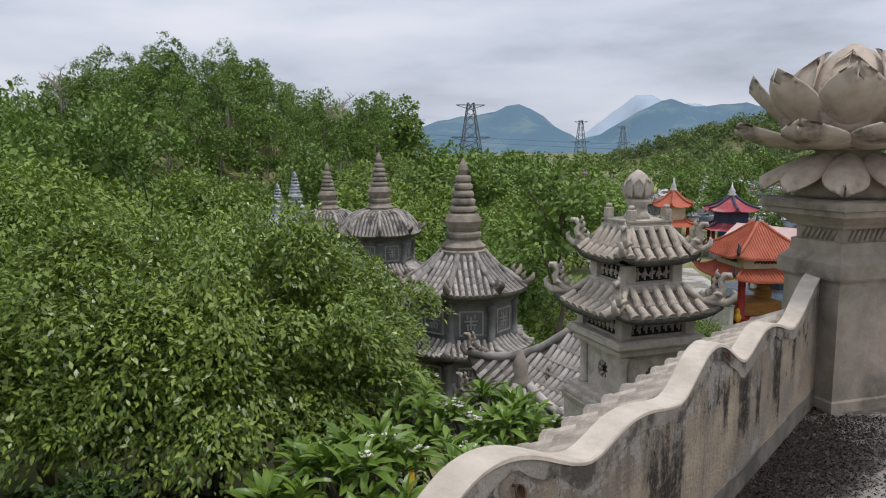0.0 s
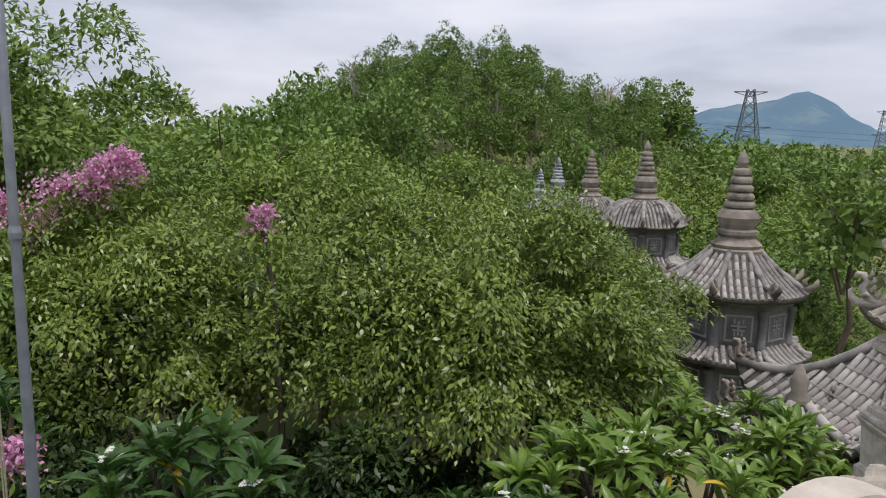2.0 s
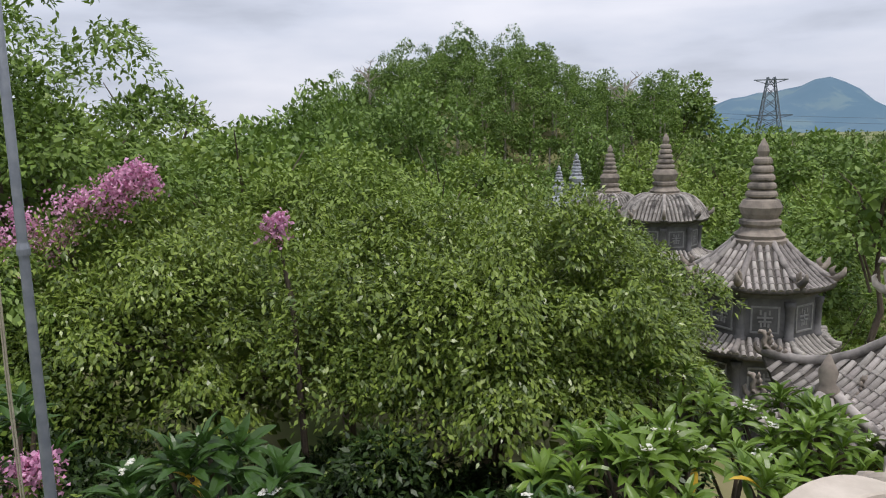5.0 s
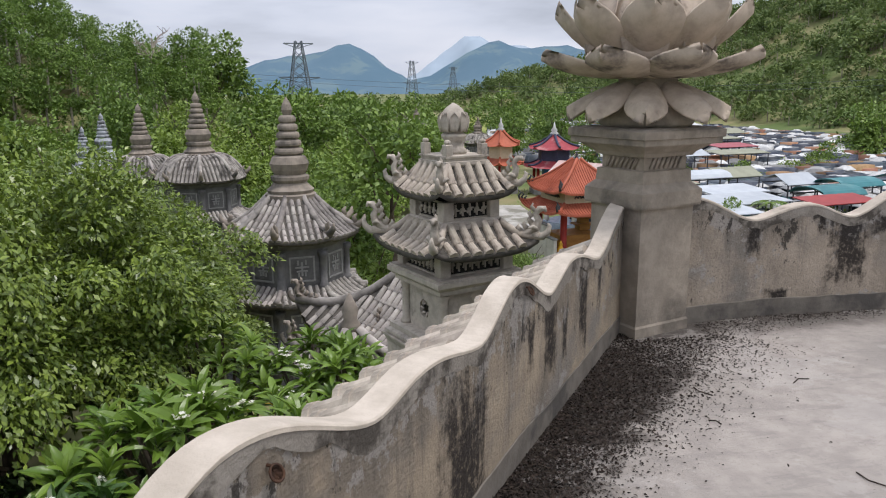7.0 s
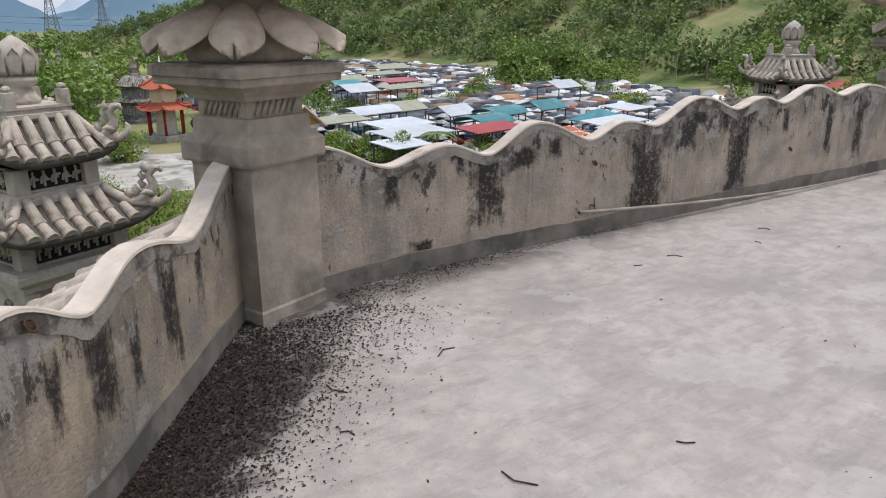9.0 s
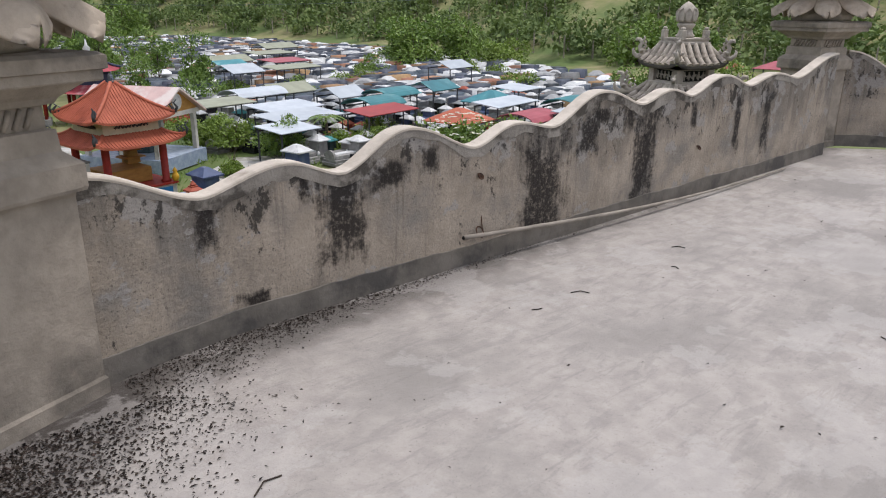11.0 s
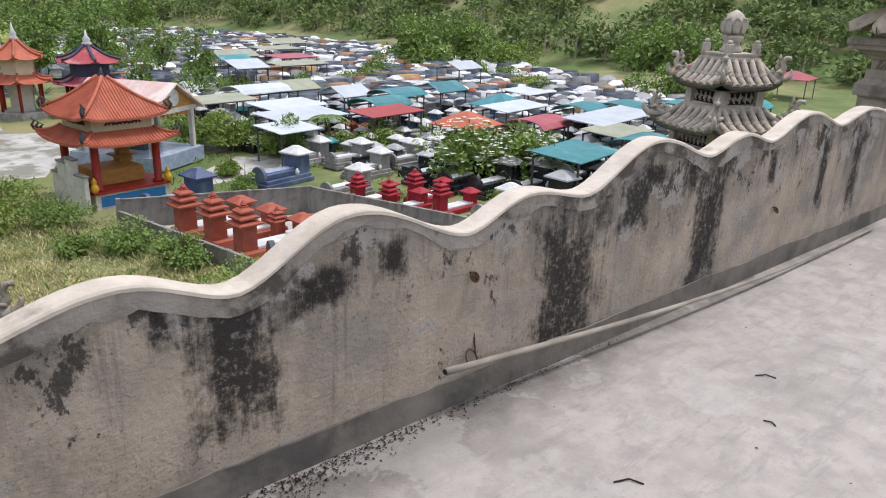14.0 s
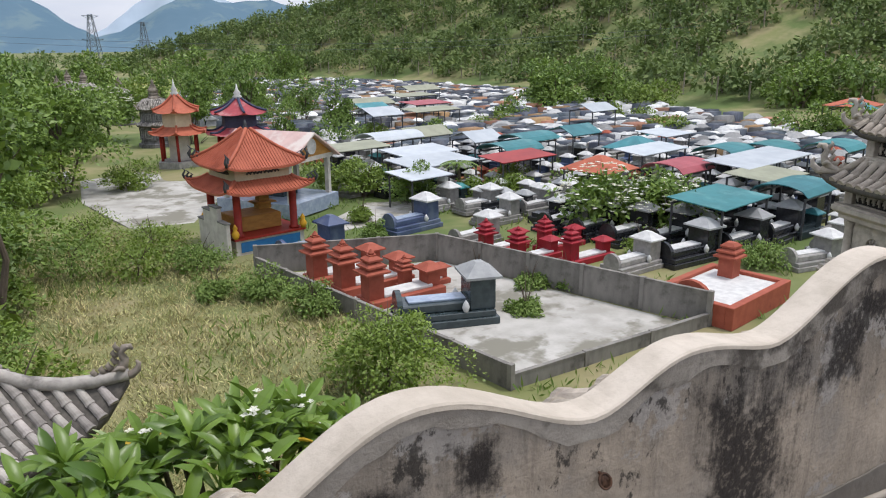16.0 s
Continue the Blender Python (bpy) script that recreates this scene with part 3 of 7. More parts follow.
tagged(part("wall_lower_storey", bm, M_FACADE), "plain plastered outer walls carrying the terrace", "wall", kind="structure")

WALL_DIR = Vector((1, 1.37, 0)).normalized()
LEFT_M = Matrix.Translation((0.96, 2.49, 0)) @ Matrix.Rotation(math.atan2(WALL_DIR.y, WALL_DIR.x), 4, "Z")
LEFT_KNOTS = [(-5.2, 0.84), (-4.7, 0.76), (-4.2, 0.95), (-3.7, 0.78), (-3.3, 0.84), (-2.9, 0.77), (-2.3, 0.83), (-2.05, 0.78), (-1.6, 0.965), (-0.98, 0.775), (-0.66, 0.82), (-0.2, 0.75), (0.22, 0.905), (0.70, 0.73), (1.10, 0.825), (1.68, 0.71), (2.46, 0.945)]
RIGHT_KNOTS = [(2.86, 0.965), (3.48, 0.765), (3.93, 0.865), (4.29, 0.765), (4.76, 0.96), (5.31, 0.785), (5.68, 0.90), (6.05, 0.84), (6.62, 1.04), (7.16, 0.905), (7.55, 0.985), (7.88, 0.915), (8.42, 1.05), (8.93, 0.93), (9.45, 1.01), (9.95, 0.94), (10.95, 1.14)]


def wave(knots, s):
    """The swinging top of the parapet between its hollows and crests."""
    for (a, za), (b, zb) in zip(knots, knots[1:]):
        if s <= b:
            k = max(0.0, (s - a) / (b - a))
            if za < zb:
                k = k ** 0.88
            else:
                k = 1 - (1 - k) ** 0.88
            return za + (zb - za) * (0.5 - 0.5 * math.cos(math.pi * k))
    return knots[-1][1]


def face_y(x):
    return float(np.interp(x, [2.8, 3.2, 3.6, 4.3, 5.3, 6, 7.5, 9.5, 11.2], [4.45, 4.52, 4.562, 4.54, 4.51, 4.48, 4.45, 4.40, 4.375]))


def parapet(name, knots, line, m, body_mat, label, thick=0.094, step=0.045):
    """A wavy-topped plastered wall with a pale coping and a grey skirting, along local x."""
    s0, s1 = knots[0][0], knots[-1][0]
    n = int((s1 - s0) / step)
    ss = [s0 + (s1 - s0) * i / n for i in range(n + 1)]
    root = tagged(new(name), label, "parapet wall", kind="structure")
    root.matrix_world = m

    def strip(inner_off, outer_off, low, high, wob=0.0, edge=0.012):
        bm = bmesh.new()
        rings = []
        for s in ss:
            y, zt, zb = line(s), high(s), low(s)
            w1, w2 = wob * noise.noise((s * 3.1, 0.3, 1.7)), wob * noise.noise((s * 2.7, 4.3, 1.7))
            e = min(edge, (zt - zb) * 0.3)
            prof = [(y - inner_off, zb), (y - inner_off + w1, (zb + zt) / 2), (y - inner_off + w1, zt - e), (y - inner_off + e + w1, zt + w2), (y + outer_off - e, zt + w2), (y + outer_off, zt - e), (y + outer_off, zb)]
            rings.append([bm.verts.new((s, p, q)) for p, q in prof])
        k = len(rings[0])
        for a, b in zip(rings, rings[1:]):
            for i in range(k):
                j = (i + 1) % k
                bm.faces.new((a[j], a[i], b[i], b[j]))
        bm.faces.new(rings[0]), bm.faces.new(list(reversed(rings[-1])))
        bmesh.ops.recalc_face_normals(bm, faces=bm.faces[:])
        return bm

    top = lambda s: wave(knots, s)
    part("wall_body", strip(0.0, thick, lambda s: 0.0, lambda s: top(s) - 0.014, 0.006, 0.0004), body_mat, root)
    part("coping", strip(0.006, thick + 0.012, lambda s: top(s) - 0.014, lambda s: top(s) + 0.004, 0.004), M_COPING, root, "pale worn cement coping")
    part("cement_fillet", strip(0.0035, 0.0, lambda s: top(s) - 0.075 - 0.05 * noise.noise((s * 1.7, 2.2, 0)) - 0.035 * noise.noise((s * 7.0, 5.2, 0)) - 0.014 * noise.noise((s * 23.0, 1.2, 0)), lambda s: top(s) - 0.0145, 0.002, 0.001), M_FILLET, root, "ragged grey cement band under the coping")
    part("skirting", strip(0.009, 0.0, lambda s: 0.0, lambda s: 0.135 + 0.02 * noise.noise((s * 2, 0, 0)) + 0.008 * noise.noise((s * 9, 3, 0)), 0.003, 0.002), M_SKIRT, root, "grey cement skirting")
    return root


parapet("wall_left", LEFT_KNOTS, lambda s: 0.0, LEFT_M, M_PLASTER_L, "wavy-topped plaster parapet streaked with black mould")
parapet("wall_right", RIGHT_KNOTS, face_y, Matrix(), M_PLASTER_R, "wavy-topped beige plaster parapet with mould stains")
END_M = Matrix.Translation((11.62, 4.5, 0)) @ Matrix.Rotation(radians(-53), 4, "Z")
parapet("wall_end", [(0.0, 1.14), (0.8, 0.78), (1.25, 0.87), (1.6, 0.77), (2.1, 0.96), (2.65, 0.78), (3.0, 0.9), (3.6, 0.8)], lambda s: 0.0, END_M, M_PLASTER_R, "wavy-topped plaster parapet past the corner pillar")


# ---- lotus pillars ----
def square_stack(profile, bevel_r=0.0):
    """A square column of (half width, z) steps."""
    bm = bmesh.new()
    lathe(bm, [(h * math.sqrt(2), z) for h, z in profile], 4, phase=math.pi / 4)
    return bm


def petal(length, width, curl, thick, rise, nseg=9, nw=8, tip=0.02, bowl=0.30):
    """A cupped petal from the origin outwards along x; rise lifts it, curl turns its tip."""
    bm = bmesh.new()
    rows = []
    for side in (0, 1):
        grid = []
        for i in range(nseg + 1):
            u = i / nseg
            w = width * (0.62 + 0.38 * math.sin(math.pi * min(u * 1.25, 1) * 0.5)) * (1 - max(0, (u - 0.55) / 0.45) ** 2.4) + tip
            x = length * u
            z = rise * u + curl * u ** 3
            row = []
            for j in range(nw + 1):
                q = 2 * j / nw - 1
                cup = bowl * width * q * q * (0.4 + 0.6 * u)
                t = thick * (1 - 0.55 * abs(q) ** 3) * (1 - 0.45 * u)
                row.append(bm.verts.new((x - abs(q) ** 3 * 0.06 * length, q * w / 2, z + cup + (t if side else 0))))
            grid.append(row)
        rows.append(grid)
    for side, grid in enumerate(rows):
        for a, b in zip(grid, grid[1:]):
            for j in range(nw):
                f = (a[j], a[j + 1], b[j + 1], b[j])
                bm.faces.new(f if side == 0 else f[::-1])
    lo, hi = rows
    for i in range(nseg):
        bm.faces.new((lo[i][0], lo[i + 1][0], hi[i + 1][0], hi[i][0]))
        bm.faces.new((lo[i + 1][nw], lo[i][nw], hi[i][nw], hi[i + 1][nw]))
    for j in range(nw):
        bm.faces.new((lo[0][j + 1], lo[0][j], hi[0][j], hi[0][j + 1]))
        bm.faces.new((lo[-1][j], lo[-1][j + 1], hi[-1][j + 1], hi[-1][j]))
    bmesh.ops.recalc_face_normals(bm, faces=bm.faces[:])
    return bm


def lotus_pillar(m, label):
    root = thing("lotus_pillar", label, "pillar", m, "lotus pillars of the terrace")
    part("shaft", square_stack([(0.262, 0.0), (0.262, 0.07), (0.252, 0.085), (0.252, 0.9), (0.258, 0.93)]), M_PILLAR, root)
    part("cap_block", square_stack([(0.285, 0.925), (0.29, 0.94), (0.29, 1.035), (0.255, 1.07), (0.235, 1.09), (0.23, 1.175), (0.215, 1.18)]), M_PILLAR, root)
    part("neck", square_stack([(0.205, 1.178), (0.205, 1.27), (0.235, 1.275), (0.25, 1.30), (0.31, 1.345), (0.33, 1.36)]), M_PILLAR, root, "carved neck moulding")
    part("slab", square_stack([(0.365, 1.358), (0.37, 1.365), (0.37, 1.40), (0.385, 1.405), (0.385, 1.455), (0.36, 1.47), (0.30, 1.475)]), M_PILLAR, root)
    bm = bmesh.new()
    lathe(bm, [(0.30, 1.47), (0.33, 1.50), (0.31, 1.56), (0.26, 1.62), (0.22, 1.70), (0.20, 1.80)], 24)
    for i in range(20):
        a = 2 * math.pi * i / 20
        for k in range(3):
            blob(bm, (0.29 - 0.02 * k) * math.cos(a + 0.1 * k), (0.29 - 0.02 * k) * math.sin(a + 0.1 * k), 1.475 + 0.035 * k, 0.03 - 0.005 * k, 1.3, 6)
    part("carved_collar", bm, M_PILLAR, root, "scroll-carved collar", smooth=True)
    # hollow reliefs on the neck
    for k in range(4):
        bm = bmesh.new()
        for i in range(-3, 4):
            tube(bm, [(i * 0.045 - 0.015, -0.207, 1.19), (i * 0.045, -0.215, 1.225), (i * 0.045 + 0.02, -0.207, 1.262)], 0.011, 6)
        ob = part("relief", bm, M_PILLAR, root, smooth=True)
        ob.matrix_local = Matrix.Rotation(k * math.pi / 2, 4, "Z")
    tiers = [("lower_petal", 8, 0.18, 1.74, 0.38, 0.27, -0.04, 0.05, -0.12, 0.0, -0.30), ("open_petal", 8, 0.22, 1.80, 0.55, 0.42, 0.09, 0.055, 0.03, 0.5, 0.16), ("raised_petal", 8, 0.24, 1.88, 0.42, 0.40, 0.10, 0.05, 0.24, 0.0, 0.28)]
    for name, count, r0, z0, length, width, curl, thick, rise, off, bowl in tiers:
        first = part(name, petal(length, width, curl, thick, rise, bowl=bowl), M_PETAL, root, smooth=True)
        for i in range(count):
            ob = first if i == 0 else new(name, first.data)
            ob.parent = root
            a = 2 * math.pi * (i + off) / count
            ob.matrix_local = Matrix.Rotation(a, 4, "Z") @ Matrix.Translation((r0, 0, z0)) @ Matrix.Rotation(radians(3 * math.sin(i * 2.3)), 4, "X")
    bm = bmesh.new()
    lathe(bm, [(0.22, 1.80), (0.30, 1.88), (0.37, 1.98), (0.385, 2.08), (0.35, 2.20), (0.26, 2.34), (0.14, 2.45), (0.03, 2.52)], 24)
    part("bud", bm, M_PETAL, root, smooth=True)
    bm = petal(0.52, 0.36, -0.24, 0.03, -0.02, tip=0.01)
    first = part("bud_petal", bm, M_PETAL, root, smooth=True)
    for i in range(7):
        ob = first if i == 0 else new("bud_petal", first.data)
        ob.parent = root
        a = 2 * math.pi * (i + 0.3) / 7
        ob.matrix_local = Matrix.Rotation(a, 4, "Z") @ Matrix.Translation((0.345, 0, 1.92)) @ Matrix.Rotation(radians(-82), 4, "Y") @ Matrix.Scale(-1, 4, (0, 0, 1))
    return root


P1 = lotus_pillar(pose(2.555, 4.56, 0, 0, 0, 19.9), "weathered cement pillar crowned by a large open lotus")
copy_thing(P1, pose(11.40, 4.80, 0, 0, 0, -16))

# ---- roll tiles, roofs and finials ----
def roll_tile_mesh(r, length, r2=None, lip=True):
    """A half-round cover tile along x, wider at its lower mouth."""
    bm = bmesh.new()
    n = 6
    rows = []
    for x, rad in ((0, r2 or r * 0.86), (length * 0.86, r * 0.97), (length * 0.87, r * 1.07 if lip else r), (length, r * 1.09 if lip else r)):
        rows.append([bm.verts.new((x, rad * math.cos(math.pi * i / n), rad * math.sin(math.pi * i / n))) for i in range(n + 1)])
    for a, b in zip(rows, rows[1:]):
        for i in range(n):
            bm.faces.new((a[i], b[i], b[i + 1], a[i + 1]))
    bm.faces.new(rows[-1])
    bm.faces.new(list(reversed(rows[0])))
    me = bpy.data.meshes.new("roll_tile")
    bm.to_mesh(me)
    bm.free()
    return me


def roof_sides(root, sides, apo_top, z_top, apo_low, z_low, sag, lift, spacing, tile_r, tile_len, roll_mat, pan_mat, pieces=True, phase=0.0, want=None, hip_r=0.05):
    """A pent roof round a many-sided tower: sagging pan surface, roll tiles down each side, ridge rolls on the hips. lift raises the corners."""
    bm = bmesh.new()
    half = math.pi / sides
    nu, nv = 10, 5

    def at(side, u, v):
        """u from -1 to 1 along the side, v from 0 at the top to 1 at the eave."""
        apo = apo_top + (apo_low - apo_top) * v
        z = z_top + (z_low - z_top) * v - sag * math.sin(math.pi * v) + lift * abs(u) ** 4 * v * v
        a = phase + 2 * half * side
        w = apo * math.tan(half) * u
        return Vector((apo * math.cos(a) - w * math.sin(a), apo * math.sin(a) + w * math.cos(a), z))

    for s in range(sides):
        for under in (0.0, 0.06):
            grid = [[bm.verts.new(at(s, -1 + 2 * i / nu, j / nv) - Vector((0, 0, under * (1 if hip_r < 0.08 else 2)))) for i in range(nu + 1)] for j in range(nv + 1)]
            for j in range(nv):
                for i in range(nu):
                    f = (grid[j][i], grid[j][i + 1], grid[j + 1][i + 1], grid[j + 1][i])
                    bm.faces.new(f[::-1] if under else f)
            if not under:
                upper = grid
        for i in range(nu):
            bm.faces.new((upper[nv][i], upper[nv][i + 1], grid[nv][i + 1], grid[nv][i]))
    part("roof_pan", bm, pan_mat, root, "dark mossy pan tiles", smooth=True)
    tile_me = roll_tile_mesh(tile_r, tile_len)
    tile_me.materials.append(roll_mat)
    join_v, join_f, off = [], [], 0
    base_v = np.array([v.co[:] for v in tile_me.vertices])
    base_f = [tuple(p.vertices) for p in tile_me.polygons]
    rest = bmesh.new()
    any_rest = False
    slope_len = math.hypot(apo_low - apo_top, z_low - z_top)
    n_len = max(1, round(slope_len * 1.04 / (tile_len * 0.86)))
    for s in range(sides):
        wide = apo_low * math.tan(half)
        count = int(2 * wide / spacing)
        for c in range(count):
            off_w = (c - (count - 1) / 2) * spacing
            for k in range(n_len):
                v0, v1 = k / n_len, (k + 1) / n_len
                apo0 = apo_top + (apo_low - apo_top) * (v0 + 0.5 * (v1 - v0))
                if abs(off_w) > apo0 * math.tan(half) - tile_r * 0.5:
                    continue
                p0 = at(s, off_w / max(1e-3, (apo_top + (apo_low - apo_top) * max(v0, 0.02)) * math.tan(half)), v0) if v0 > 0.02 else at(s, max(-1, min(1, off_w / (apo_top * math.tan(half) + 1e-3))), 0)
                p1 = at(s, off_w / ((apo_top + (apo_low - apo_top) * v1) * math.tan(half)), v1)
                p0 = at(s, max(-1, min(1, off_w / max(1e-3, (apo_top + (apo_low - apo_top) * v0) * math.tan(half)))), v0)
                d = (p1 - p0)
                x = d.normalized()
                yv = Vector((0, 0, 1)).cross(x).normalized()
                zv = x.cross(yv)
                stretch = d.length * 1.06 / tile_len
                m = Matrix((x * stretch, yv, zv)).transposed().to_4x4()
                m.translation = p0 + zv * 0.004 - x * d.length * 0.03
                if pieces and (want is None or s in want):
                    ob = new("roll_tile", tile_me)
                    ob.parent = root
                    ob.matrix_local = m
                else:
                    any_rest = True
                    rest_vs = [rest.verts.new(m @ v.co) for v in tile_me.vertices]
                    for f in base_f:
                        rest.faces.new([rest_vs[i] for i in f])
    if any_rest:
        tagged(part("roll_tiles", rest, roll_mat, root, "rows of half-round cover tiles"), kind="stuff")
    else:
        rest.free()
    for s in range(sides):
        bm = bmesh.new()
        pts = [at(s, 1.0, j / 6) + Vector((0, 0, hip_r * 0.5)) for j in range(7)]
        tube(bm, pts, [hip_r * (1 + 0.15 * j / 6) for j in range(7)], 7)
        part("hip_ridge", bm, roll_mat, root, "raised hip ridge", smooth=True)
    return [at(s, 1.0, 1.0) for s in range(sides)]


def dragon_finial(root, tip, size, material, name="dragon_finial"):
    """An upswept scroll with a curled head, crest and tail fins at a roof corner."""
    out = Vector((tip.x, tip.y, 0)).normalized()
    side = Vector((-out.y, out.x, 0))
    bm = bmesh.new()

    def p(a, b, c=0.0):
        return tip + (out * a + Vector((0, 0, 1)) * b + side * c) * size

    body = [p(-1.35, 0.10), p(-1.0, 0.02), p(-0.65, 0.08), p(-0.35, 0.20), p(-0.12, 0.38), p(-0.05, 0.62), p(-0.16, 0.84), p(-0.02, 1.02), p(0.16, 1.04), p(0.22, 0.92)]
    tube(bm, body, [size * r for r in (0.05, 0.09, 0.13, 0.16, 0.17, 0.14, 0.12, 0.13, 0.10, 0.05)], 7)
    tube(bm, [p(-0.2, 0.0), p(0.1, 0.04), p(0.3, 0.2), p(0.36, 0.42), p(0.28, 0.52)], [size * r for r in (0.14, 0.15, 0.12, 0.08, 0.03)], 7)
    for a, b, r in ((-0.95, 0.12, 0.14), (-0.7, 0.2, 0.15), (-0.48, 0.3, 0.15), (-0.3, 0.5, 0.14), (-0.28, 0.72, 0.13), (-0.2, 0.95, 0.12)):
        tube(bm, [p(a, b), p(a - 0.12, b + 0.16), p(a - 0.06, b + 0.27)], [size * r * 0.8, size * r * 0.6, size * 0.02], 6)
    for c in (-1, 1):
        tube(bm, [p(-0.1, 0.3, 0.1 * c), p(-0.25, 0.42, 0.26 * c), p(-0.4, 0.36, 0.34 * c)], [size * 0.1, size * 0.08, size * 0.02], 6)
        blob(bm, *p(0.08, 1.0, 0.1 * c), size * 0.05)
    return part(name, bm, material, root, "scrolled dragon roof finial", smooth=True)


def lattice(width, height, seed):
    """A pierced frieze panel of fret bars in the xz plane."""
    bm = bmesh.new()
    rng = random.Random(seed)
    box(bm, 0, 0, 0, width, 0.02, 0.018), box(bm, 0, 0, height - 0.018, width, 0.02, 0.018)
    n = max(3, int(width / 0.085))
    for i in range(n):
        x = (i + 0.5) * width / n - width / 2
        box(bm, x, 0, height * 0.18, 0.016, 0.018, height * 0.64)
        box(bm, x + 0.022, 0, height * (0.35 + 0.3 * rng.random()), 0.05, 0.018, 0.016)
        tube(bm, [(x - 0.03, 0, height * 0.3), (x - 0.02, 0, height * 0.55), (x + 0.01, 0, height * 0.62), (x + 0.025, 0, height * 0.45)], 0.011, 5)
    return bm


def square_tower(m, label):
    """A small two-roofed square bell tower with lotus bulb, dragons, fretwork and an open lower room. Local -y, +x sides face the terrace."""
    root = thing("bell_tower", label, "stupa tower", m, "square roofed towers beside the terrace")
    zb = -8.75
    part("base_block", square_stack([(0.62, -1.0), (0.62, -1.02), (0.60, -1.05), (0.58, -1.10), (0.56, -1.5), (0.60, -1.55), (0.60, zb)][::-1]), M_STUCCO, root)
    part("plinth_moulding", square_stack([(0.52, -1.0), (0.60, -0.985), (0.60, -0.95), (0.55, -0.93), (0.55, -0.87), (0.50, -0.86)]), M_STUCCO, root)
    for sx, sy in ((1, 1), (1, -1), (-1, 1), (-1, -1)):
        bm = bmesh.new()
        lathe(bm, [(0.075, -0.862), (0.075, -0.83), (0.055, -0.80), (0.052, -0.45), (0.07, -0.40), (0.075, -0.36)], 12, 0.40 * sx, 0.40 * sy)
        part("corner_column", bm, M_STUCCO, root, smooth=True)
    for k in range(4):
        bm = bmesh.new()
        n = 14
        hw, hh, r = 0.33, 0.25, 0.105
        ring_in = [(r * math.cos(2 * math.pi * i / 28), r * math.sin(2 * math.pi * i / 28)) for i in range(28)]
        ring_out = []
        for i in range(28):
            c, s = math.cos(2 * math.pi * i / 28), math.sin(2 * math.pi * i / 28)
            q = min(hw / max(abs(c), 1e-6), hh / max(abs(s), 1e-6))
            ring_out.append((c * q, s * q))
        for y, flip in ((-0.40, False), (-0.35, True)):
            a = [bm.verts.new((px, y, -0.61 + pz)) for px, pz in ring_in]
            b = [bm.verts.new((px, y, -0.61 + pz)) for px, pz in ring_out]
            for i in range(28):
                j = (i + 1) % 28
                f = (a[i], a[j], b[j], b[i])
                bm.faces.new(f if flip else f[::-1])
            if not flip:
                front = a
            else:
                for i in range(28):
                    j = (i + 1) % 28
                    bm.faces.new((front[i], front[j], a[j], a[i]))
        for i in range(8):
            aa = 2 * math.pi * i / 8
            tube(bm, [(r * 0.98 * math.cos(aa), -0.375, -0.61 + r * 0.98 * math.sin(aa)), (r * 0.5 * math.cos(aa + 0.3), -0.375, -0.61 + r * 0.5 * math.sin(aa + 0.3))], [0.018, 0.012], 5)
        wall = part("window_wall", bm, M_STUCCO, root, "wall pierced by a round window")
        wall.matrix_local = Matrix.Rotation(k * math.pi / 2, 4, "Z")
    part("cornice", square_stack([(0.45, -0.362), (0.50, -0.345), (0.50, -0.30), (0.53, -0.28), (0.565, -0.25), (0.565, -0.20), (0.545, -0.19), (0.545, -0.17), (0.44, -0.168)]), M_STUCCO, root)
    for level, (z0, h, hw) in enumerate(((-0.168, 0.24, 0.46), (0.40, 0.20, 0.35))):
        # black core paints the shade behind the pierced fretwork
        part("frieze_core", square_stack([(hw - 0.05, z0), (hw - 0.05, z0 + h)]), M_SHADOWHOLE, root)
        for sx, sy in ((1, 1), (1, -1), (-1, 1), (-1, -1)):
            bm = bmesh.new()
            box(bm, (hw - 0.05) * sx, (hw - 0.05) * sy, z0 + 0.0, 0.13, 0.13, h, bevel=0.006)
            part("frieze_post", bm, M_STUCCO, root)
        for k in range(4):
            bm = lattice(2 * hw - 0.24, h, k + 7 * level)
            fr = part("fretwork", bm, M_STUCCO, root, "pierced scrollwork frieze", smooth=False)
            fr.matrix_local = Matrix.Rotation(k * math.pi / 2, 4, "Z") @ Matrix.Translation((0, -hw + 0.035, z0))
    part("upper_band", square_stack([(0.36, 0.30), (0.395, 0.31), (0.395, 0.355), (0.38, 0.36), (0.38, 0.385), (0.36, 0.40)]), M_STUCCO, root)
    corners = roof_sides(root, 4, 0.36, 0.345, 0.68, 0.085, 0.04, 0.10, 0.148, 0.052, 0.21, M_ROLL, M_PAN, hip_r=0.04)
    for c in corners:
        dragon_finial(root, c, 0.30, M_STUCCO)
    corners = roof_sides(root, 4, 0.25, 0.97, 0.50, 0.665, 0.04, 0.09, 0.135, 0.05, 0.20, M_ROLL, M_PAN, hip_r=0.036)
    for c in corners:
        dragon_finial(root, c, 0.265, M_STUCCO)
    part("platform", square_stack([(0.26, 0.95), (0.285, 0.97), (0.285, 1.005), (0.265, 1.01), (0.265, 1.04), (0.28, 1.045), (0.28, 1.065), (0.20, 1.068)]), M_STUCCO, root)
    for sx, sy in ((1, 1), (1, -1), (-1, 1), (-1, -1)):
        bm = bmesh.new()
        box(bm, 0.225 * sx, 0.225 * sy, 1.064, 0.085, 0.085, 0.12, bevel=0.006)
        blob(bm, 0.225 * sx, 0.225 * sy, 1.18, 0.038, 0.7)
        part("baluster_post", bm, M_STUCCO, root)
    bm = bmesh.new()
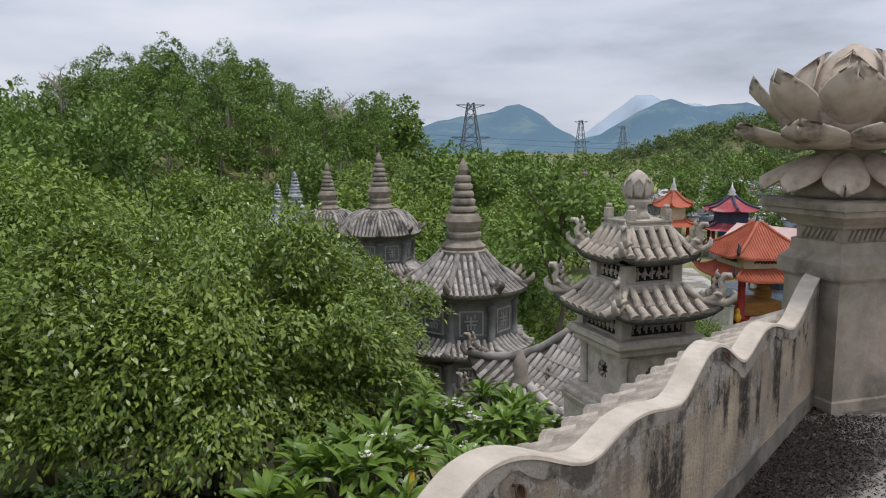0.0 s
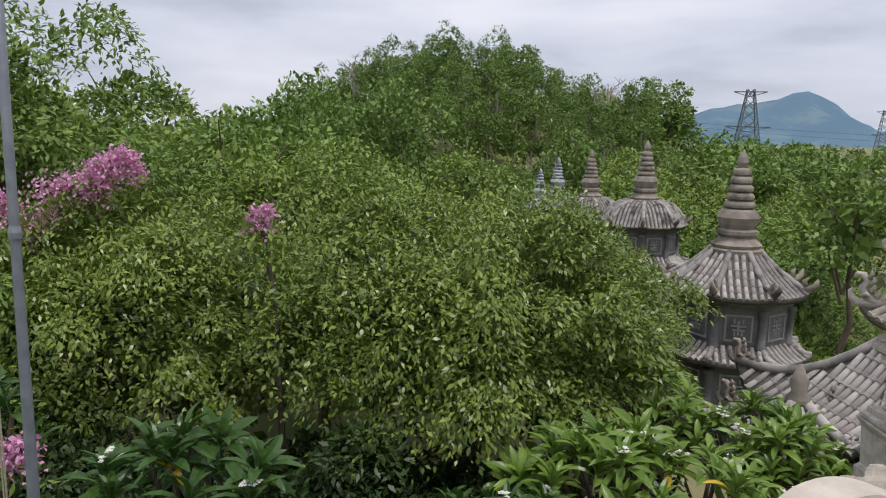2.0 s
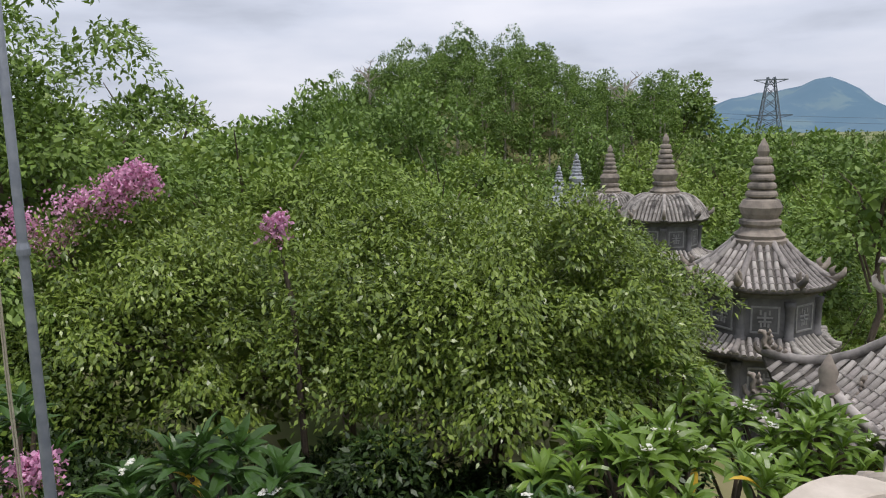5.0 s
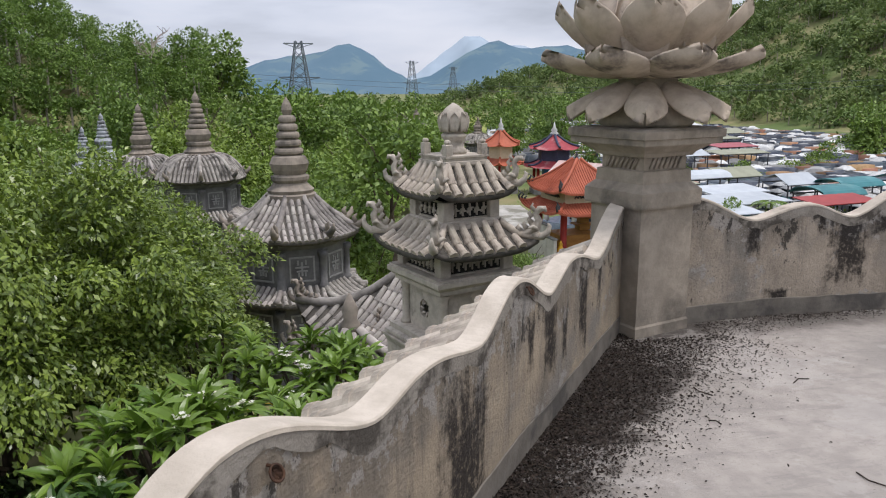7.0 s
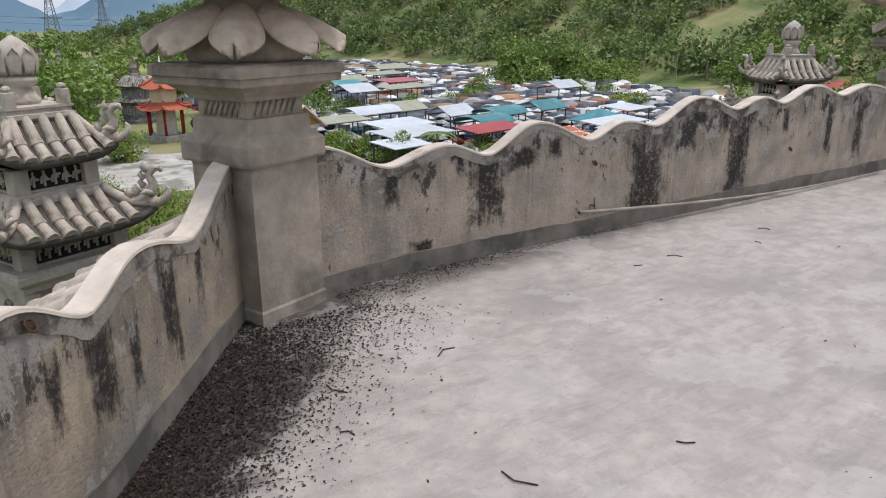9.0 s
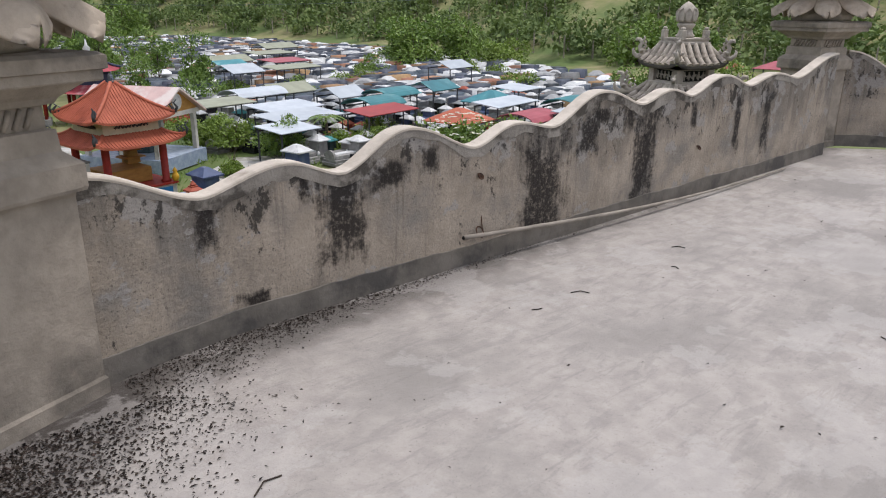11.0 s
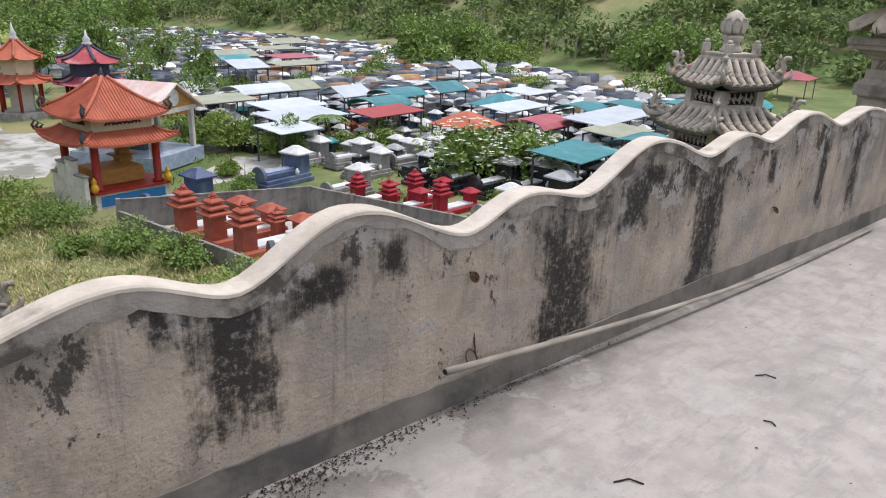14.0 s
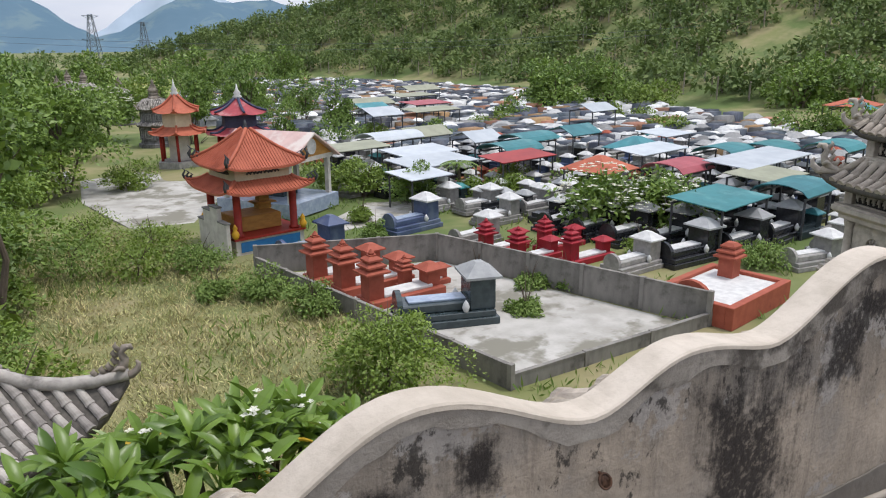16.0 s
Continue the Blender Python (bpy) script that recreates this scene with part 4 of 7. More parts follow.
    lathe(bm, [(0.14, 1.066), (0.15, 1.10), (0.12, 1.13), (0.10, 1.20), (0.135, 1.24), (0.145, 1.27), (0.12, 1.285), (0.10, 1.30)], 16)
    part("stem", bm, M_STUCCO, root, smooth=True)
    bm = bmesh.new()
    lathe(bm, [(0.10, 1.295), (0.135, 1.34), (0.15, 1.40), (0.14, 1.47), (0.10, 1.54), (0.05, 1.58), (0.006, 1.605)], 16)
    part("lotus_bulb", bm, M_STUCCO, root, "closed lotus bulb", smooth=True)
    bm = petal(0.2, 0.115, -0.05, 0.018, 0.02, 6, 6, tip=0.006)
    first = part("bulb_petal", bm, M_STUCCO, root, smooth=True)
    for i in range(9):
        ob = first if i == 0 else new("bulb_petal", first.data)
        ob.parent = root
        ob.matrix_local = Matrix.Rotation(2 * math.pi * i / 9, 4, "Z") @ Matrix.Translation((0.125, 0, 1.31)) @ Matrix.Rotation(radians(-84), 4, "Y") @ Matrix.Scale(-1, 4, (0, 0, 1))
    return root


T1 = square_tower(pose(1.62, 6.92, 0.10, 0, 0, 22), "grey stucco square tower with two tiled roofs and dragon finials")
T1.scale = (0.92, 0.92, 0.94)
T2 = copy_thing(T1, pose(12.25, 7.0, 0.18, 0, 0, -22))
T2.scale = (0.92, 0.92, 0.94)


# ---- tiled eave outside the parapets ----
def eave_strip(m, s0, s1, line, label, top=0.685):
    root = tagged(new("tiled_eave"), label, "roof eave", kind="structure")
    root.matrix_world = m
    bm = bmesh.new()
    n = 30
    up, lo = [], []
    for i in range(n + 1):
        s = s0 + (s1 - s0) * i / n
        y = line(s) + 0.115
        up.append([bm.verts.new((s, y, top)), bm.verts.new((s, y, top - 0.07))])
        lo.append([bm.verts.new((s, y + 0.40, top - 0.20)), bm.verts.new((s, y + 0.40, top - 0.27))])
    for i in range(n):
        bm.faces.new((up[i][0], up[i + 1][0], lo[i + 1][0], lo[i][0]))
        bm.faces.new((up[i + 1][1], up[i][1], lo[i][1], lo[i + 1][1]))
        bm.faces.new((lo[i][0], lo[i + 1][0], lo[i + 1][1], lo[i][1]))
    bmesh.ops.recalc_face_normals(bm, faces=bm.faces[:])
    part("eave_pan", bm, M_PAN, root, "dark pan tiles")
    me = roll_tile_mesh(0.068, 0.24)
    me.materials.append(M_ROLL)
    count = int((s1 - s0) / 0.205)
    tilt = math.atan2(0.36, 0.72)
    for c in range(count):
        s = s0 + 0.1 + c * 0.205
        for k in range(2):
            d = 0.01 + k * 0.21
            ob = new("roll_tile", me)
            ob.parent = root
            ob.matrix_local = Matrix.Translation((s, line(s) + 0.115 + d * math.cos(tilt), top + 0.004 - d * math.sin(tilt))) @ Matrix.Rotation(math.pi / 2, 4, "Z") @ Matrix.Rotation(tilt, 4, "Y") @ Matrix.Rotation(radians(1.5 * math.sin(c * 3.7 + k)), 4, "Z")
    return root


eave_strip(LEFT_M, -4.8, 2.2, lambda s: 0.0, "row of grey cement roll tiles below the parapet")
eave_strip(Matrix(), 3.1, 10.9, face_y, "row of grey cement roll tiles below the curved parapet")


# ---- octagonal stupas ----
def spire(root, profile, material, n=20):
    bm = bmesh.new()
    lathe(bm, profile, n)
    return part("spire", bm, material, root, "ringed spire", smooth=False)


def ringed(z0, z1, r0, r1, rings, finial):
    """A tapering stack of rounded rings that ends in a bead."""
    out = []
    for i in range(rings):
        k0, k1 = i / rings, (i + 1) / rings
        ra, za, zc = r0 + (r1 - r0) * k0, z0 + (z1 - z0) * k0, z0 + (z1 - z0) * k1
        h = zc - za
        out += [(ra * 0.80, za), (ra, za + h * 0.22), (ra * 1.02, za + h * 0.5), (ra * 0.97, za + h * 0.75), (ra * 0.78, zc - h * 0.04)]
    out += [(r1 * 0.55, z1), (r1 * 0.8, z1 + finial * 0.3), (r1 * 0.62, z1 + finial * 0.6), (0.01, z1 + finial)]
    return out


def stupa_tier(root, apo, z0, z1, wall_mat, panels=True, phase=0.0):
    """An eight-sided wall with corner columns and framed panels."""
    half = math.pi / 8
    bm = bmesh.new()
    lathe(bm, [(apo / math.cos(half), z0), (apo / math.cos(half), z1)], 8, phase=phase + half)
    part("tier_wall", bm, wall_mat, root)
    h = z1 - z0
    for s in range(8):
        a = phase + 2 * half * s
        mm = Matrix.Rotation(a, 4, "Z")
        bm = bmesh.new()
        r = apo / math.cos(half)
        ca = a + half
        lathe(bm, [(0.17, z0), (0.17, z0 + 0.12), (0.12, z0 + 0.16), (0.12, z1 - 0.3), (0.16, z1 - 0.25), (0.17, z1 - 0.1)], 10, r * math.cos(ca), r * math.sin(ca))
        part("corner_column", bm, wall_mat, root, smooth=True)
        if panels:
            w, q = 2 * apo * math.tan(half) * 0.60, h * 0.62
            bm = bmesh.new()
            for dx, dz, sx, sz in ((0, 0, w, 0.05), (0, q - 0.05, w, 0.05), (-w / 2 + 0.025, 0.05, 0.05, q - 0.1), (w / 2 - 0.025, 0.05, 0.05, q - 0.1)):
                box(bm, 0, dx, z0 + h * 0.19 + dz, 0.04, sx, sz, Matrix.Translation((apo + 0.012, 0, 0)))
            ob = part("panel_frame", bm, M_LINE, root, "pale moulded panel frame")
            ob.matrix_local = mm
            bm = bmesh.new()
            rng = random.Random(s)
            for dx, dz, sx, sz in ((0, 0.12, 0.34, 0.05), (0, 0.24, 0.42, 0.05), (0, 0.0, 0.06, 0.42), (-0.12, 0.34, 0.05, 0.14), (0.12, 0.34, 0.05, 0.14), (-0.1, -0.02, 0.05, 0.12), (0.1, -0.02, 0.05, 0.12)):
                box(bm, 0, dx, z0 + h * 0.19 + q * 0.5 - 0.2 + dz, 0.03, sx, sz, Matrix.Translation((apo + 0.01, 0, 0)))
            ob = part("relief_sign", bm, M_LINE, root, "raised bars of worn lettering")
            ob.matrix_local = mm


def octagon_stupa(m, label, k=1.0, dome=False, tiers=2, pieces=(), wall_mat=None, roof_mat=None, spire_mat=None, tall=1.0):
    """A grey stupa: ringed spire, tiled roof, panelled tier, lower tiled skirt and base. Local z 0 is the roof's eave."""
    wall_mat, roof_mat, spire_mat = wall_mat or M_DARKSTONE, roof_mat or M_STUPAROOF, spire_mat or M_STUPASPIRE
    root = thing("stupa", label, "stupa", m, "octagonal stupas among the trees")
    z_spire = 1.15
    prof = [(0.78, z_spire - 0.1), (0.80, z_spire + 0.06), (0.70, z_spire + 0.10), (0.74, z_spire + 0.2), (0.62, z_spire + 0.30), (0.52, z_spire + 0.42), (0.60, z_spire + 0.52), (0.60, z_spire + 0.62), (0.48, z_spire + 0.68), (0.56, z_spire + 0.82), (0.62, z_spire + 1.02), (0.52, z_spire + 1.22), (0.40, z_spire + 1.28)]
    z2 = z_spire + 1.28
    spire(root, prof + ringed(z2, z2 + 1.22 * tall, 0.45, 0.22, 5, 0.55), spire_mat)
    want = pieces or None
    corners = roof_sides(root, 8, 0.66, z_spire, 1.98, 0.0, -0.34 if dome else 0.10, 0.10, 0.20, 0.075, 0.33, roof_mat, M_PAN, pieces=bool(pieces), want=want, hip_r=0.085)
    for c in corners:
        bm = bmesh.new()
        o = Vector((c.x, c.y, 0)).normalized()
        tube(bm, [c - o * 0.4 + Vector((0, 0, 0.12)), c + Vector((0, 0, 0.12)), c + o * 0.16 + Vector((0, 0, 0.26)), c + o * 0.2 + Vector((0, 0, 0.44))], [0.08, 0.12, 0.09, 0.03], 6)
        tube(bm, [c - o * 0.1 + Vector((0, 0, 0.15)), c - o * 0.16 + Vector((0, 0, 0.36)), c - o * 0.05 + Vector((0, 0, 0.46))], [0.09, 0.07, 0.02], 6)
        part("corner_finial", bm, spire_mat, root, smooth=True)
    bm = bmesh.new()
    lathe(bm, [(1.72, -0.30), (1.86, -0.16), (1.86, -0.02), (1.6, 0.0)], 8, phase=math.pi / 8)
    part("eave_cornice", bm, wall_mat, root)
    z = -0.28
    apo = 1.56
    for t in range(tiers):
        z1 = z - 1.28
        stupa_tier(root, apo, z1, z, wall_mat)
        low = apo + 0.62
        roof_sides(root, 8, apo + 0.02, z1 + 0.08, low, z1 - 0.32, 0.05, 0.12, 0.20, 0.075, 0.33, roof_mat, M_PAN, pieces=bool(pieces), want=want, hip_r=0.085)
        bm = bmesh.new()
        lathe(bm, [(low - 0.34, z1 - 0.60), (low - 0.16, z1 - 0.48), (low - 0.16, z1 - 0.36), (low - 0.5, z1 - 0.2)], 8, phase=math.pi / 8)
        part("eave_cornice", bm, wall_mat, root)
        z = z1 - 0.46
        apo += 0.24
    base = -(m.translation.z - GROUND) / k - 0.05
    stupa_tier(root, apo, max(z - 1.6, base), z, wall_mat)
    bm = bmesh.new()
    lathe(bm, [(apo + 0.5, base), (apo + 0.5, base + 0.5), (apo + 0.25, base + 0.55), (apo + 0.1, max(base + 0.6, z - 1.6))], 8, phase=math.pi / 8)
    part("base", bm, wall_mat, root)
    root.scale = (k, k, k)
    return root


octagon_stupa(pose(-0.60, 24.4, -2.90, 0, 0, 10), "dark grey octagonal stupa with tiled roofs and ringed spire", 1.06, pieces=(4, 5, 6))
octagon_stupa(pose(-4.75, 33.2, -2.02, 0, 0, 30), "weathered stupa with a domed tile roof and ringed spire", 0.90, dome=True)
octagon_stupa(pose(-8.35, 38.65, -2.42, 0, 0, 5), "brown-grey stupa half hidden by leaves", 0.86, dome=True)
octagon_stupa(pose(-11.05, 42.1, -2.45, 0, 0, 20), "pale bluish stupa with a slim spire", 0.74, wall_mat=M_PALESTUPA, roof_mat=M_PALESTUPA, spire_mat=M_PALESTUPA)
octagon_stupa(pose(-13.1, 45.6, -3.3, 0, 0, 0), "pale stupa partly behind a tree", 0.74, wall_mat=M_PALESTUPA, roof_mat=M_PALESTUPA, spire_mat=M_PALESTUPA)
for x, y, z, k, r in ((18.9, 82.0, -4.2, 0.85, 0), (12.5, 108.0, -4.0, 0.75, 20), (16.0, 112.0, -3.6, 0.8, 10), (19.5, 107.0, -4.2, 0.7, 30), (14.5, 116.0, -3.4, 0.7, 0)):
    octagon_stupa(pose(x, y, z, 0, 0, r), "distant grey stupa beside the fields", k, tall=0.4, dome=True, tiers=1)


# ---- tiled temple roofs below the terrace ----
def swept_roof(m, label, half, rise, spacing=0.2, sides=4):
    root = thing("temple_roof", label, "roof", m, "tiled roofs below the terrace")
    corners = roof_sides(root, sides, half * 0.12, rise, half, 0.0, rise * 0.16, rise * 0.42, spacing, 0.07, 0.34, M_STUPAROOF, M_PAN, pieces=half > 1.9, want=(3, 2) if half > 1.9 else None, hip_r=0.09)
    for c in corners:
        dragon_finial(root, c, 0.42, M_STUPASPIRE)
    part("roof_wall", square_stack([(half * 0.74, -(m.translation.z - GROUND)), (half * 0.74, -0.05), (half * 0.5, 0.05)]), M_DARKSTONE, root)
    bm = bmesh.new()
    lathe(bm, [(half * 0.2, rise - 0.03), (half * 0.2, rise + 0.12), (half * 0.13, rise + 0.2), (half * 0.17, rise + 0.4), (0.02, rise + 0.7)], 12)
    part("roof_knob", bm, M_STUPASPIRE, root, smooth=True)
    return root


swept_roof(pose(2.45, 14.1, -3.25, 0, 0, 30), "grey tiled temple roof with upswept dragon corners", 2.0, 1.5, 0.19)
swept_roof(pose(0.75, 12.6, -3.35, 0, 0, 15), "small dark tiled roof between the stupas", 0.95, 0.75)

# ---- the cemetery ----
def hip_roof(name, hx, hy, z0, z1, top_x, top_y, sag, lift, material, parent, label="", ribs=0, trim=None):
    """A four-sided roof with sagging slopes and lifted corners; ribs of tile rows run down each slope."""
    bm = bmesh.new()
    n, k = 12, 6

    def at(side, u, v):
        ax, ay = top_x + (hx - top_x) * v, top_y + (hy - top_y) * v
        z = z1 + (z0 - z1) * v - sag * math.sin(math.pi * v) + lift * abs(u) ** 4 * v * v
        return Vector(((ax * u, -ay, z), (ax, ay * u, z), (-ax * u, ay, z), (-ax, -ay * u, z))[side])

    for s in range(4):
        for under in (0, 0.1):
            g = [[bm.verts.new(at(s, -1 + 2 * i / n, j / k) - Vector((0, 0, under))) for i in range(n + 1)] for j in range(k + 1)]
            for j in range(k):
                for i in range(n):
                    f = (g[j][i], g[j + 1][i], g[j + 1][i + 1], g[j][i + 1])
                    bm.faces.new(f if not under else f[::-1])
            if not under:
                top = g
        for i in range(n):
            bm.faces.new((top[k][i + 1], top[k][i], g[k][i], g[k][i + 1]))
    ob = part(name, bm, material, parent, label, smooth=False)
    if ribs:
        for s in range(4):
            half = hx if s % 2 == 0 else hy
            tx = top_x if s % 2 == 0 else top_y
            m = int(2 * half / ribs)
            for c in range(m):
                w = (c + 0.5 - m / 2) * ribs
                v0 = 0.02 if abs(w) < tx else (abs(w) - tx) / (half - tx)
                if v0 > 0.93:
                    continue
                pts = []
                for q in range(5):
                    v = v0 + (1 - v0) * q / 4
                    ext = tx + (half - tx) * v
                    pts.append(at(s, max(-1, min(1, w / max(ext, 1e-3))), v) + Vector((0, 0, 0.02)))
                rb = bmesh.new()
                tube(rb, pts, ribs * 0.24, 4)
                part("roof_tile", rb, material, ob)
    for s in range(4):
        bm = bmesh.new()
        tube(bm, [at(s, 1, j / 6) + Vector((0, 0, 0.04)) for j in range(7)], 0.09, 6)
        part("hip_ridge", bm, trim or material, ob, smooth=True)
    return ob, [at(s, 1, 1) for s in range(4)]


def flame(root, c, size, material):
    """A small forked scroll on a roof corner."""
    o = Vector((c.x, c.y, 0)).normalized()
    bm = bmesh.new()
    for a, b in ((0.0, 1.0), (-0.35, 0.8), (-0.7, 0.55)):
        q = c + o * a * size
        tube(bm, [q, q + o * 0.2 * size + Vector((0, 0, 0.4 * b * size)), q - o * 0.05 * size + Vector((0, 0, 0.75 * b * size)), q + o * 0.2 * size + Vector((0, 0, 1.0 * b * size))], [0.14 * size, 0.13 * size, 0.09 * size, 0.02], 5)
    part("corner_scroll", bm, material, root, "dark scroll ornament", smooth=True)


def pavilion(m):
    root = thing("tomb_pavilion", "two-tiered orange-tiled pavilion with red columns over a tomb", "pavilion", m)
    bx, by = 1.85, 1.90
    bm = bmesh.new()
    box(bm, 0, 0, 0, 2 * bx, 2 * by, 0.75)
    part("platform", bm, M_WHITEPAINT, root)
    bm = bmesh.new()
    box(bm, 0, 0, 0.752, 2 * bx + 0.16, 2 * by + 0.16, 0.1)
    part("platform_rim", bm, M_REDPAINT, root, "dark red platform edge")
    for w, mm in ((2 * bx - 0.5, Matrix.Translation((0, -by - 0.012, 0))), (2 * by - 0.5, Matrix.Rotation(math.pi / 2, 4, "Z") @ Matrix.Translation((0, -bx - 0.012, 0)))):
        bm = bmesh.new()
        box(bm, 0, 0, 0.14, w, 0.03, 0.5)
        ob = part("side_panel", bm, M_BLUEPANEL, root, "bright blue panel")
        ob.matrix_local = mm
    for sx in (-1, 1):
        for sy in (-1, 1):
            bm = bmesh.new()
            lathe(bm, [(0.26, 0.85), (0.26, 0.95), (0.19, 1.0), (0.185, 2.85), (0.22, 3.05)], 14, sx * (bx - 0.35), sy * (by - 0.35))
            part("column", bm, M_REDPAINT, root, smooth=True)
            bm = bmesh.new()
            lathe(bm, [(0.1, 0.85), (0.16, 0.95), (0.2, 1.1), (0.14, 1.22), (0.09, 1.3), (0.13, 1.4), (0.02, 1.58)], 10, sx * (bx - 0.02), sy * (by - 0.02))
            part("lotus_knob", bm, M_YELLOW, root, "yellow lotus bud", smooth=True)
    bm = bmesh.new()
    box(bm, 0, 0.2, 0.85, 2.4, 2.0, 0.75, bevel=0.04)
    part("tomb_bench", bm, M_OCHRE, root, "ochre painted tomb front")
    bm = bmesh.new()
    box(bm, 0.95, 0.75, 1.6, 0.7, 0.6, 0.3)
    box(bm, 0.95, 0.75, 1.9, 1.25, 1.0, 0.08, taper=0.85)
    box(bm, 0.95, 0.75, 1.98, 0.55, 0.45, 0.3)
    box(bm, 0.95, 0.75, 2.28, 1.0, 0.8, 0.14, taper=0.5)
    part("altar_shrine", bm, M_OCHRE, root, "small two-roofed altar")
    bm = bmesh.new()
    box(bm, 0, 0, 2.95, 2 * bx - 0.3, 2 * by - 0.3, 0.25)
    part("beam", bm, M_REDPAINT, root)
    low, corners = hip_roof("lower_roof", bx + 0.52, by + 0.52, 3.02, 3.55, bx - 0.35, by - 0.35, 0.06, 0.30, M_REDTILE, root, ribs=0.17)
    for c in corners:
        flame(root, c, 0.55, M_DARKPOST)
    bm = bmesh.new()
    box(bm, 0, 0, 3.5, 2 * bx - 0.8, 2 * by - 0.8, 0.72)
    part("upper_belt", bm, M_CREAM, root, "cream painted belt wall")
    for w, mm in ((1.5, Matrix.Translation((0, -by + 0.39, 0))), (1.2, Matrix.Rotation(math.pi / 2, 4, "Z") @ Matrix.Translation((0, bx - 0.39, 0))), (1.5, Matrix.Rotation(-math.pi / 2, 4, "Z") @ Matrix.Translation((0, -bx + 0.39, 0)))):
        bm = bmesh.new()
        for i in range(9):
            x = -w / 2 + w * i / 8
            tube(bm, [(x - 0.1, 0, 3.82), (x, -0.02, 3.93 + 0.05 * math.sin(i * 1.9)), (x + 0.12, 0, 3.84)], 0.055, 5)
        ob = part("belt_relief", bm, M_DARKPOST, root, "dark cloud relief")
        ob.matrix_local = mm
    up, corners = hip_roof("upper_roof", bx + 0.22, by + 0.22, 4.15, 5.85, 0.1, 0.25, 0.10, 0.24, M_REDTILE, root, ribs=0.15)
    for c in corners:
        flame(root, c, 0.62, M_DARKPOST)
    bm = bmesh.new()
    lathe(bm, [(0.10, 5.80), (0.12, 5.92), (0.07, 6.0), (0.08, 6.1), (0.015, 6.3)], 10)
    part("roof_knob", bm, M_DARKPOST, root, smooth=True)
    return root


pavilion(pose(14.95, 39.15, GROUND, 0, 0, 8))

wall_w = thing("screen_wall", "whitewashed stepped screen wall beside the pavilion", "wall", pose(12.75, 38.4, GROUND, 0, 0, 97))
bm = bmesh.new()
for x, w, h in ((-1.3, 0.9, 1.7), (-0.4, 0.9, 2.35), (0.5, 0.9, 2.1), (1.3, 0.7, 1.5)):
    box(bm, x, 0, 0, w, 0.22, h, bevel=0.03)
part("panel", bm, M_WHITEPAINT, wall_w)
bm = bmesh.new()
for x, w, h in ((-1.3, 0.9, 1.7), (-0.4, 0.9, 2.35), (0.5, 0.9, 2.1), (1.3, 0.7, 1.5)):
    box(bm, x, 0, h - 0.004, w + 0.06, 0.3, 0.07)
part("wall_cap", bm, M_GREYTOMB, wall_w)


def gable_house(m):
    root = thing("memorial_house", "white gabled memorial house with a round medallion and open porch", "house", m)
    w, d, e, r = 2.3, 2.9, 3.3, 5.0
    bm = bmesh.new()
    box(bm, 0, 0, 0, 2 * w + 0.6, 2 * d + 0.6, 0.9)
    part("platform", bm, M_SLABBLUE, root, "pale blue platform")
    for sx in (-1, 1):
        for y in (-d, 0, d):
            bm = bmesh.new()
            box(bm, sx * (w - 0.15), y * 0.93, 0.9, 0.3, 0.3, e - 0.9)
            part("porch_column", bm, M_WHITEPAINT, root)
    bm = bmesh.new()
    box(bm, 0, 0, e, 2 * w + 0.3, 2 * d + 0.2, 0.28)
    part("beam", bm, M_WHITEPAINT, root)
    for y in (-d, d):
        bm = bmesh.new()
        t = [bm.verts.new(v) for v in ((-w, y - 0.08, e + 0.28), (w, y - 0.08, e + 0.28), (0, y - 0.08, r), (-w, y + 0.08, e + 0.28), (w, y + 0.08, e + 0.28), (0, y + 0.08, r))]
        for f in ((0, 1, 2), (5, 4, 3), (0, 3, 4, 1), (1, 4, 5, 2), (2, 5, 3, 0)):
            bm.faces.new([t[i] for i in f])
        part("gable", bm, M_OCHRE, root, "ochre gable wall")
    bm = bmesh.new()
    lathe(bm, [(0.5, 0), (0.5, 0.06), (0.36, 0.07), (0.36, 0.05)], 20)
    med = part("medallion", bm, M_WHITESLAB, root, "round white medallion")
    med.matrix_local = Matrix.Translation((0, -d - 0.085, 4.2)) @ Matrix.Rotation(math.pi / 2, 4, "X")
    for sx in (-1, 1):
        bm = bmesh.new()
        q = [(0, r + 0.1), (sx * (w + 0.55), e + 0.12), (sx * (w + 0.55), e + 0.02), (0, r - 0.02)]
        a = [bm.verts.new((x, -d - 0.45, z)) for x, z in q]
        b = [bm.verts.new((x, d + 0.45, z)) for x, z in q]
        for i in range(4):
            j = (i + 1) % 4
            bm.faces.new((a[i], a[j], b[j], b[i]))
        bm.faces.new(a), bm.faces.new(b[::-1])
        bmesh.ops.recalc_face_normals(bm, faces=bm.faces[:])
        part("roof_slope", bm, M_PINKROOF, root, "faded pinkish sheet roof")
    bm = bmesh.new()
    box(bm, 0.2, 0.4, 0.9, 1.6, 2.6, 0.9, bevel=0.04)
    box(bm, 0.2, 1.3, 1.8, 1.3, 0.7, 0.8, bevel=0.04)
    part("inner_tomb", bm, M_GREENTOMB, root, "dark granite tomb inside")
    return root


M_PINKROOF = mat("faded_pink_sheet", (0.62, 0.44, 0.40), (0.52, 0.36, 0.33), 1.0, 0.6, 0.0, c3=(0.66, 0.58, 0.53), scale2=0.4)
gable_house(pose(18.9, 46.4, GROUND, 0, 0, 32)).scale = (0.9, 0.9, 0.95)


